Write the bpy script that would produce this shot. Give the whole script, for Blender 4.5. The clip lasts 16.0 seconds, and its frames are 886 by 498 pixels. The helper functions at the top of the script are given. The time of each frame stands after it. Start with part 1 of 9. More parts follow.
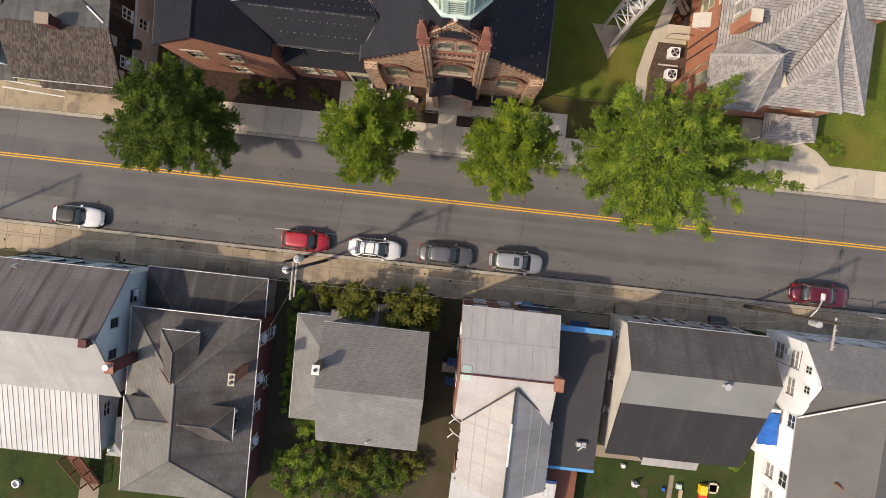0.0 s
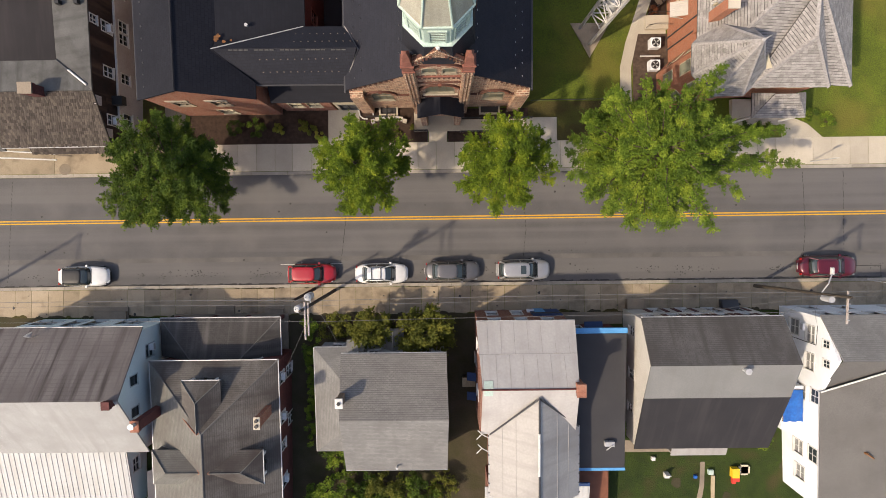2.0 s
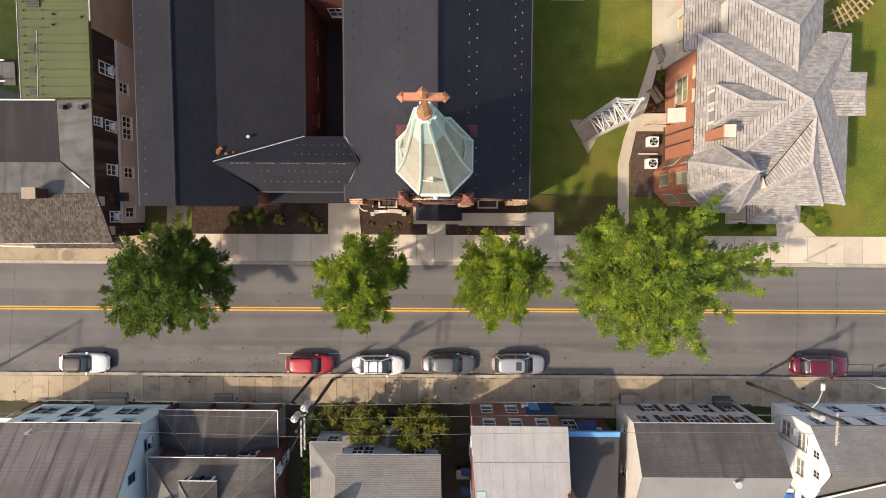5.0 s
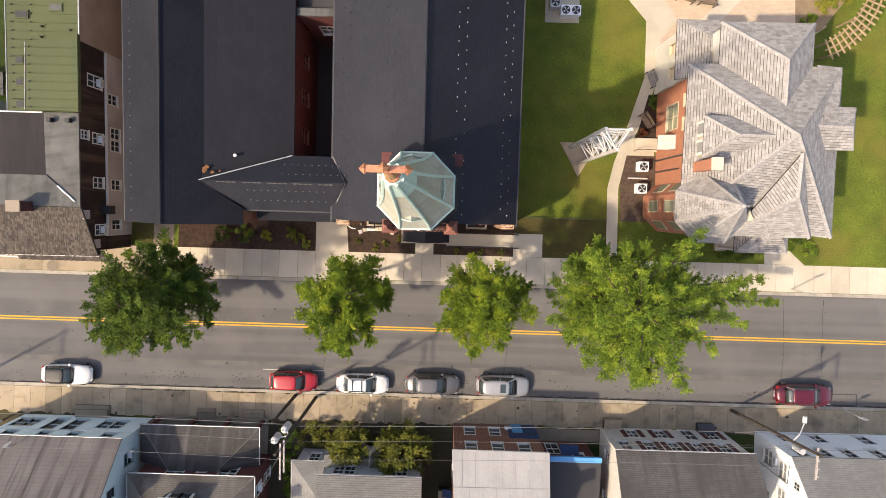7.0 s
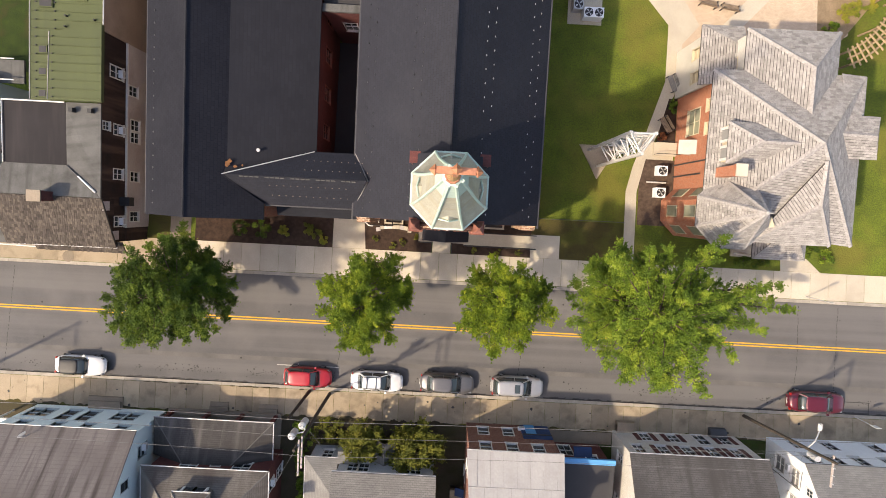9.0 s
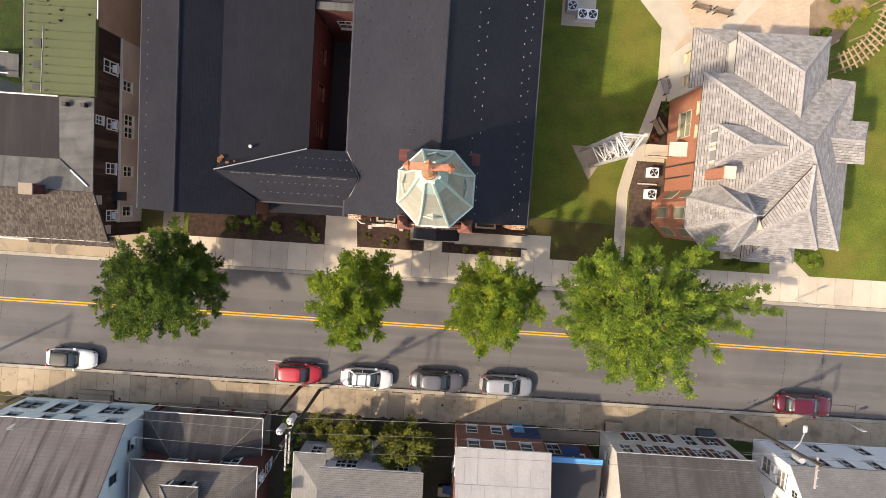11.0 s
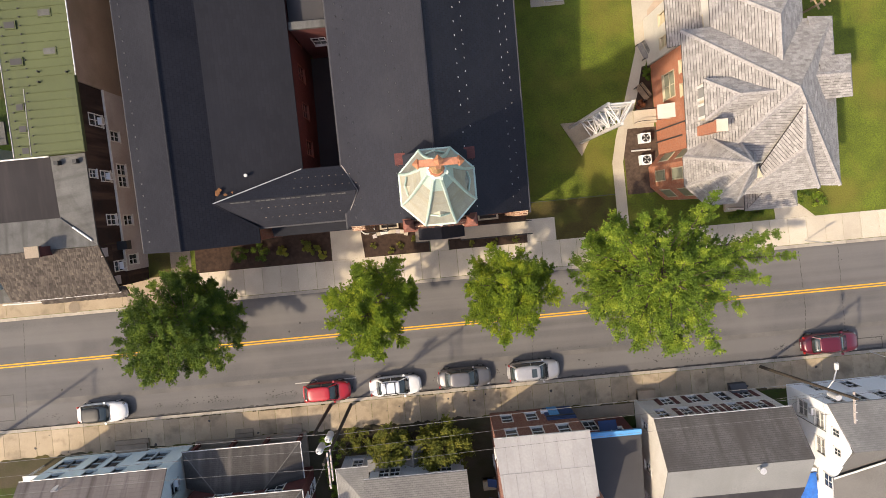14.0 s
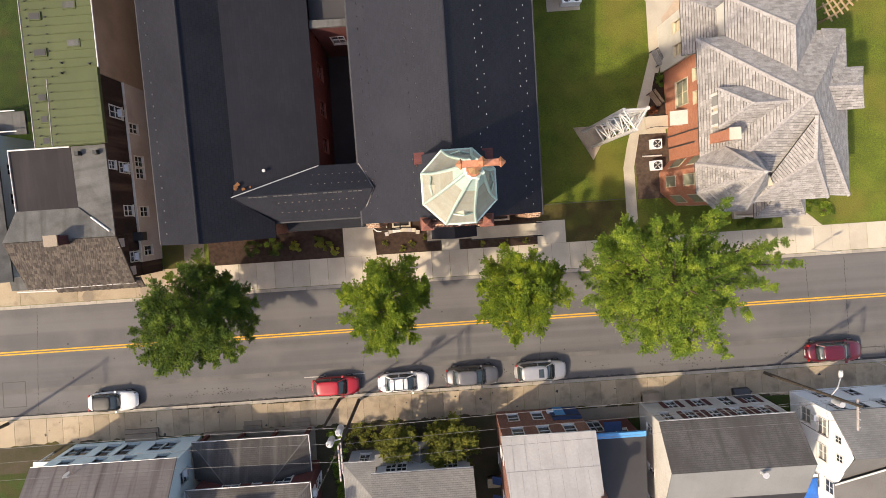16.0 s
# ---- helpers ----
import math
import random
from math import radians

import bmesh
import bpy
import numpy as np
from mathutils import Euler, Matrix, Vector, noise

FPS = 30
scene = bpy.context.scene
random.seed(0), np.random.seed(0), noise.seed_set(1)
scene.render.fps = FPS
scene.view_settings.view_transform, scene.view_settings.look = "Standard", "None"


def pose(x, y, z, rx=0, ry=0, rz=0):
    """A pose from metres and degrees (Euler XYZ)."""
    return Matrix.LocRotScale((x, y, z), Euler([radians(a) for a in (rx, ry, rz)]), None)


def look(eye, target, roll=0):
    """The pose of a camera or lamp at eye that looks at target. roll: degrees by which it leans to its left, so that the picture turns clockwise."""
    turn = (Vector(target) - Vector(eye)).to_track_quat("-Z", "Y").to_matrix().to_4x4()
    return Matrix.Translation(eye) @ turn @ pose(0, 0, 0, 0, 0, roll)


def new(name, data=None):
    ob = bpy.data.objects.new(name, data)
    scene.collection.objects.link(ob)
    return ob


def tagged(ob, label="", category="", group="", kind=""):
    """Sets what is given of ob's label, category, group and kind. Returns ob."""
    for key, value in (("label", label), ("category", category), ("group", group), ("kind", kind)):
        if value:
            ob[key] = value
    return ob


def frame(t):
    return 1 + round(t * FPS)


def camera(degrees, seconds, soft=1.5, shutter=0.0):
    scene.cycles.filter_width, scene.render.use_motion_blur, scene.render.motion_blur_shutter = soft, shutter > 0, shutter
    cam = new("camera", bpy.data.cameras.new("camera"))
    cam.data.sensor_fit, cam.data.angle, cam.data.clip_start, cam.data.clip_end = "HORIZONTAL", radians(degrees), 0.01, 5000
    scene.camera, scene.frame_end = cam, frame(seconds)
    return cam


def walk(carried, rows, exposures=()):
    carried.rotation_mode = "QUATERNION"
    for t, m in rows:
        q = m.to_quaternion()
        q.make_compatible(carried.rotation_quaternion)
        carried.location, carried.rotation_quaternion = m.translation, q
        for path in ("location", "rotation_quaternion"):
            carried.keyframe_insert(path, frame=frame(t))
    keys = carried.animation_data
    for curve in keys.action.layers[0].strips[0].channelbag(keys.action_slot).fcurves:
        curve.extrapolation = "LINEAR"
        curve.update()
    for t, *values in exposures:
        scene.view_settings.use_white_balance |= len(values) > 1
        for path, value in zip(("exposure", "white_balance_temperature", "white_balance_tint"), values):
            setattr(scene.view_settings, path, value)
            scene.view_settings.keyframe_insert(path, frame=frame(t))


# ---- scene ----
cam = camera(78.90, 16.0, soft=0.5)
PATH = [
    (0, 0.282, 4.338, 46.956, -3.667, 0.765, 6.156),
    (0.5, -0.000, 4.503, 47.033, -3.784, 0.389, 0.665),
    (1, -0.115, 4.751, 47.040, -3.964, 0.241, -1.576),
    (1.5, -0.190, 5.202, 47.012, -4.015, 0.251, -1.653),
    (2, -0.235, 5.972, 46.964, -3.989, 0.305, -0.709),
    (2.5, -0.235, 6.976, 46.950, -3.928, 0.362, -0.507),
    (3, -0.275, 8.239, 46.927, -3.924, 0.380, -0.291),
    (3.5, -0.268, 9.658, 46.909, -3.908, 0.399, -0.068),
    (4, -0.223, 11.231, 46.893, -3.981, 0.417, 0.190),
    (4.5, -0.131, 12.850, 46.925, -3.992, 0.424, 0.153),
    (7, 0.929, 15.854, 46.656, -4.033, 0.286, 1.682),
    (7.5, 0.305, 15.957, 46.621, -4.246, 0.139, 2.091),
    (8, -0.705, 15.914, 46.625, -4.216, 0.166, 2.414),
    (10.5, -0.750, 15.858, 46.790, -4.263, 0.121, 3.646),
    (11, -0.094, 15.807, 46.872, -4.219, 0.093, 3.776),
    (11.5, 0.261, 15.785, 46.912, -4.216, 0.095, 3.968),
    (12, 0.390, 15.720, 46.909, -4.178, -0.014, 1.337),
    (12.5, 0.445, 15.693, 46.942, -4.175, -0.217, -2.849),
    (13, 0.417, 15.697, 46.969, -4.163, -0.341, -4.382),
    (13.5, 0.045, 15.669, 47.008, -4.157, -0.419, -4.971),
    (14, -0.598, 15.663, 47.032, -4.209, -0.423, -5.325),
    (14.5, -1.168, 15.655, 47.099, -4.229, -0.446, -5.406),
    (15, -1.460, 15.674, 47.320, -4.269, -0.426, -4.708),
    (15.5, -1.580, 15.692, 47.476, -4.249, -0.377, -4.154),
    (16, -1.624, 15.708, 47.577, -4.210, -0.369, -3.832),
]
walk(cam, [(t, pose(x, y, z, rx, ry, rz)) for t, x, y, z, rx, ry, rz in PATH],
     [(0.0, 0.6, 7050, 15), (2.0, 0.7, 7100, 15), (4.5, 0.93, 7250, 15), (7.0, 1.16, 7300, 15), (12.0, 1.11, 7300, 15), (16.0, 1.05, 7300, 15)])

# ---- world, sun ----
SLOPE = 0.0852            # the hillside falls towards the church
SUN_EL, SUN_AZ = 46.9, 242.2
world = bpy.data.worlds.new("sky")
scene.world = world
world.use_nodes = True
wn = world.node_tree
sky = wn.nodes.new("ShaderNodeTexSky")
sky.sky_type = 'NISHITA'
sky.sun_disc = False
sky.sun_elevation, sky.sun_rotation = radians(SUN_EL), radians(SUN_AZ)
sky.air_density, sky.dust_density, sky.ozone_density = 1.0, 2.5, 1.0
wn.links.new(sky.outputs[0], wn.nodes["Background"].inputs[0])
wn.nodes["Background"].inputs[1].default_value = 0.152
sun_data = bpy.data.lights.new("sun", 'SUN')
sun_data.energy, sun_data.angle, sun_data.color = 2.65, radians(1.6), (1.0, 0.9, 0.72)
sun = new("sun", sun_data)
sa = radians(SUN_AZ)
se = radians(SUN_EL)
sun_way = Vector((math.sin(sa) * math.cos(se), math.cos(sa) * math.cos(se), math.sin(se)))
sun.matrix_world = look(sun_way * 200, (0, 0, 0))


def G(y):
    """Height of the sloping ground at y."""
    return -SLOPE * (max(-60.0, min(90.0, y)) - 5.0)


# ---- materials ----
def mat(name, c1, c2=None, scale=3.0, rough=0.85, bump=0.15, fine=30.0, metal=0.0, spec=0.3, var=0.0,
        streak=None, pattern=None, size=(0.3, 0.15), joint=None, jw=0.012, streak_amt=0.6, contrast=0.5, stain=None, stain_scale=0.35, stain_amt=0.5, course_shadow=0.0, grain=0.3, tone=0.28, island=0.0, lane=None, lo=0.5):
    """Procedural surface: two noise scales between c1 and c2, a laid pattern in metres where asked, large stains, bump."""
    m = bpy.data.materials.new(name)
    m.use_nodes = True
    nt = m.node_tree
    N, L = nt.nodes, nt.links
    p = N["Principled BSDF"]
    p.inputs["Roughness"].default_value, p.inputs["Metallic"].default_value = rough, metal
    p.inputs["Specular IOR Level"].default_value = spec
    c2 = c2 or tuple(v * 0.75 for v in c1)
    tc = N.new("ShaderNodeTexCoord")
    geo = N.new("ShaderNodeNewGeometry")

    def noise_at(sc, detail=4.0, src=None):
        n = N.new("ShaderNodeTexNoise")
        n.inputs["Scale"].default_value, n.inputs["Detail"].default_value = sc, detail
        L.new(src or geo.outputs["Position"], n.inputs["Vector"])
        return n.outputs["Fac"]

    def ramp(src, a, b):
        r = N.new("ShaderNodeMapRange")
        r.inputs["From Min"].default_value, r.inputs["From Max"].default_value = a, b
        L.new(src, r.inputs["Value"])
        return r.outputs["Result"]

    def mix(fac, a, b, mode='MIX'):
        x = N.new("ShaderNodeMix")
        x.data_type, x.blend_type = 'RGBA', mode
        if isinstance(fac, float):
            x.inputs["Factor"].default_value = fac
        else:
            L.new(fac, x.inputs["Factor"])
        for v, sock in ((a, "A"), (b, "B")):
            i = [s for s in x.inputs if s.name == sock and s.type == 'RGBA'][0]
            if isinstance(v, tuple):
                i.default_value = (*v, 1)
            else:
                L.new(v, i)
        return [o for o in x.outputs if o.type == 'RGBA'][0]

    big = ramp(noise_at(scale), 0.5 - contrast / 2, 0.5 + contrast / 2)
    col = mix(big, c1, c2)
    small = ramp(noise_at(fine, 6.0), 0.3, 0.7)
    col = mix(small, col, mix(grain, col, (0.02, 0.02, 0.02)))
    height = small
    if pattern in ("brick", "shingle"):
        b = N.new("ShaderNodeTexBrick")
        L.new(tc.outputs["UV"], b.inputs["Vector"])
        b.inputs["Scale"].default_value = 1.0
        b.inputs["Brick Width"].default_value, b.inputs["Row Height"].default_value = size
        b.inputs["Mortar Size"].default_value = jw
        b.inputs["Mortar Smooth"].default_value = 0.3
        b.inputs["Bias"].default_value = 0.0
        b.inputs["Color1"].default_value = (1 - tone, 1 - tone, 1 - tone, 1)
        b.inputs["Color2"].default_value = (1 + tone * 0.5, 1 + tone * 0.5, 1 + tone * 0.5, 1)
        b.inputs["Mortar"].default_value = (1, 1, 1, 1)
        col = mix(0.75, col, b.outputs["Color"], 'MULTIPLY')
        col = mix(b.outputs["Fac"], col, joint or tuple(v * 0.35 for v in c1))
        height = b.outputs["Fac"]
        if course_shadow:                    # a thin dark line painted along each row's butt edge, as its shadow
            w = N.new("ShaderNodeTexWave")
            w.wave_type, w.bands_direction, w.wave_profile = 'BANDS', 'Y', 'SAW'
            w.inputs["Scale"].default_value = 0.314 / size[1]
            L.new(tc.outputs["UV"], w.inputs["Vector"])
            r = ramp(w.outputs["Fac"], 0.0, 0.3)
            col = mix(r, mix(course_shadow, col, (0.02, 0.02, 0.022)), col)
    if pattern == "lines":            # lapped boards or ribs, across v
        w = N.new("ShaderNodeTexWave")
        w.wave_type, w.bands_direction, w.wave_profile = 'BANDS', 'Y' if size[0] == 0 else 'X', 'SAW'
        w.inputs["Scale"].default_value = 0.314 / (size[1] or size[0])
        w.inputs["Distortion"].default_value = 0.0
        L.new(tc.outputs["UV"], w.inputs["Vector"])
        r = ramp(w.outputs["Fac"], 0.0, 0.16)
        col = mix(r, joint or tuple(v * 0.5 for v in c1), col)
        height = r
    if streak:                        # runs of dirt down the slope
        mp = N.new("ShaderNodeMapping")
        mp.inputs["Scale"].default_value = (1.6, 0.12, 1)
        L.new(tc.outputs["UV"], mp.inputs["Vector"])
        s = ramp(noise_at(1.0, 5.0, mp.outputs["Vector"]), 0.48, 0.7)
        k = N.new("ShaderNodeMath")
        k.operation = 'MULTIPLY'
        k.inputs[1].default_value = streak_amt
        L.new(s, k.inputs[0])
        col = mix(k.outputs[0], col, streak)
    if stain:
        s = ramp(noise_at(stain_scale, 5.0), lo, lo + 0.22)
        k = N.new("ShaderNodeMath")
        k.operation = 'MULTIPLY'
        k.inputs[1].default_value = stain_amt
        L.new(s, k.inputs[0])
        col = mix(k.outputs[0], col, stain)
    if lane:                          # long worn bands along the street
        mp = N.new("ShaderNodeMapping")
        mp.inputs["Scale"].default_value = (0.012, 0.9, 1)
        L.new(geo.outputs["Position"], mp.inputs["Vector"])
        s = ramp(noise_at(1.0, 3.0, mp.outputs["Vector"]), 0.42, 0.62)
        k = N.new("ShaderNodeMath")
        k.operation = 'MULTIPLY'
        k.inputs[1].default_value = 0.5
        L.new(s, k.inputs[0])
        col = mix(k.outputs[0], col, lane)
    if island:                        # each piece has its own tone
        oi = N.new("ShaderNodeObjectInfo")
        a = N.new("ShaderNodeMath")
        L.new(oi.outputs["Random"], a.inputs[0])
        L.new(geo.outputs["Random Per Island"], a.inputs[1])
        fr = N.new("ShaderNodeMath")
        fr.operation = 'FRACT'
        L.new(a.outputs[0], fr.inputs[0])
        r = N.new("ShaderNodeMapRange")
        r.inputs["To Min"].default_value, r.inputs["To Max"].default_value = 1 - island, 1 + island
        L.new(fr.outputs[0], r.inputs["Value"])
        hs = N.new("ShaderNodeHueSaturation")
        L.new(r.outputs["Result"], hs.inputs["Value"])
        L.new(col, hs.inputs["Color"])
        col = hs.outputs["Color"]
    if var:
        oi = N.new("ShaderNodeObjectInfo")
        r = N.new("ShaderNodeMapRange")
        r.inputs["To Min"].default_value, r.inputs["To Max"].default_value = 1 - var, 1 + var
        L.new(oi.outputs["Random"], r.inputs["Value"])
        hs = N.new("ShaderNodeHueSaturation")
        L.new(r.outputs["Result"], hs.inputs["Value"])
        L.new(col, hs.inputs["Color"])
        col = hs.outputs["Color"]
    L.new(col, p.inputs["Base Color"])
    if bump:
        bp = N.new("ShaderNodeBump")
        bp.inputs["Strength"].default_value, bp.inputs["Distance"].default_value = bump, 0.02
        if pattern in ("brick", "shingle"):
            bp.invert = True
        L.new(height, bp.inputs["Height"])
        L.new(bp.outputs["Normal"], p.inputs["Normal"])
    return m


def leaf_mat(name, c1, c2, c3, trans=0.16):
    """Leaves: colour varies leaf by leaf and clump by clump, with light coming through."""
    m = bpy.data.materials.new(name)
    m.use_nodes = True
    N, L = m.node_tree.nodes, m.node_tree.links
    p = N["Principled BSDF"]
    p.inputs["Roughness"].default_value, p.inputs["Specular IOR Level"].default_value = 0.6, 0.15
    g = N.new("ShaderNodeNewGeometry")
    n = N.new("ShaderNodeTexNoise")
    n.inputs["Scale"].default_value = 1.15
    n.inputs["Detail"].default_value = 1.5
    L.new(g.outputs["Position"], n.inputs["Vector"])
    cr = N.new("ShaderNodeValToRGB")
    cr.color_ramp.elements[0].color, cr.color_ramp.elements[1].color = (*c1, 1), (*c3, 1)
    e = cr.color_ramp.elements.new(0.5)
    e.color = (*c2, 1)
    a = N.new("ShaderNodeMath")
    a.operation = 'MULTIPLY_ADD'
    a.inputs[1].default_value, a.inputs[2].default_value = 0.26, 0.05
    L.new(g.outputs["Random Per Island"], a.inputs[0])
    a2 = N.new("ShaderNodeMath")
    a2.operation = 'MULTIPLY_ADD'
    a2.inputs[1].default_value = 0.62
    # Wide tone range by clump stands in for lit tops and shaded gaps.
    sp = N.new("ShaderNodeMapRange")
    sp.inputs["From Min"].default_value, sp.inputs["From Max"].default_value = 0.34, 0.68
    L.new(n.outputs["Fac"], sp.inputs["Value"])
    L.new(sp.outputs["Result"], a2.inputs[0])
    L.new(a.outputs[0], a2.inputs[2])
    L.new(a2.outputs[0], cr.inputs["Fac"])
    L.new(cr.outputs["Color"], p.inputs["Base Color"])
    t = N.new("ShaderNodeBsdfTranslucent")
    L.new(cr.outputs["Color"], t.inputs["Color"])
    ms = N.new("ShaderNodeMixShader")
    ms.inputs[0].default_value = trans
    L.new(p.outputs[0], ms.inputs[1])
    L.new(t.outputs[0], ms.inputs[2])
    L.new(ms.outputs[0], N["Material Output"].inputs["Surface"])
    return m


def gloss(name, col, rough=0.25, metal=0.0, coat=0.0, spec=0.5):
    m = bpy.data.materials.new(name)
    m.use_nodes = True
    N, L = m.node_tree.nodes, m.node_tree.links
    p = N["Principled BSDF"]
    p.inputs["Roughness"].default_value, p.inputs["Metallic"].default_value = rough, metal
    p.inputs["Coat Weight"].default_value, p.inputs["Specular IOR Level"].default_value = coat, spec
    g = N.new("ShaderNodeNewGeometry")
    n = N.new("ShaderNodeTexNoise")
    n.inputs["Scale"].default_value = 4.0
    n.inputs["Detail"].default_value = 6.0
    L.new(g.outputs["Position"], n.inputs["Vector"])
    x = N.new("ShaderNodeMix")
    x.data_type = 'RGBA'
    L.new(n.outputs["Fac"], x.inputs["Factor"])
    ab = [s for s in x.inputs if s.type == 'RGBA']
    ab[0].default_value, ab[1].default_value = (*col, 1), (*[c * 0.8 for c in col], 1)
    L.new([o for o in x.outputs if o.type == 'RGBA'][0], p.inputs["Base Color"])
    return m


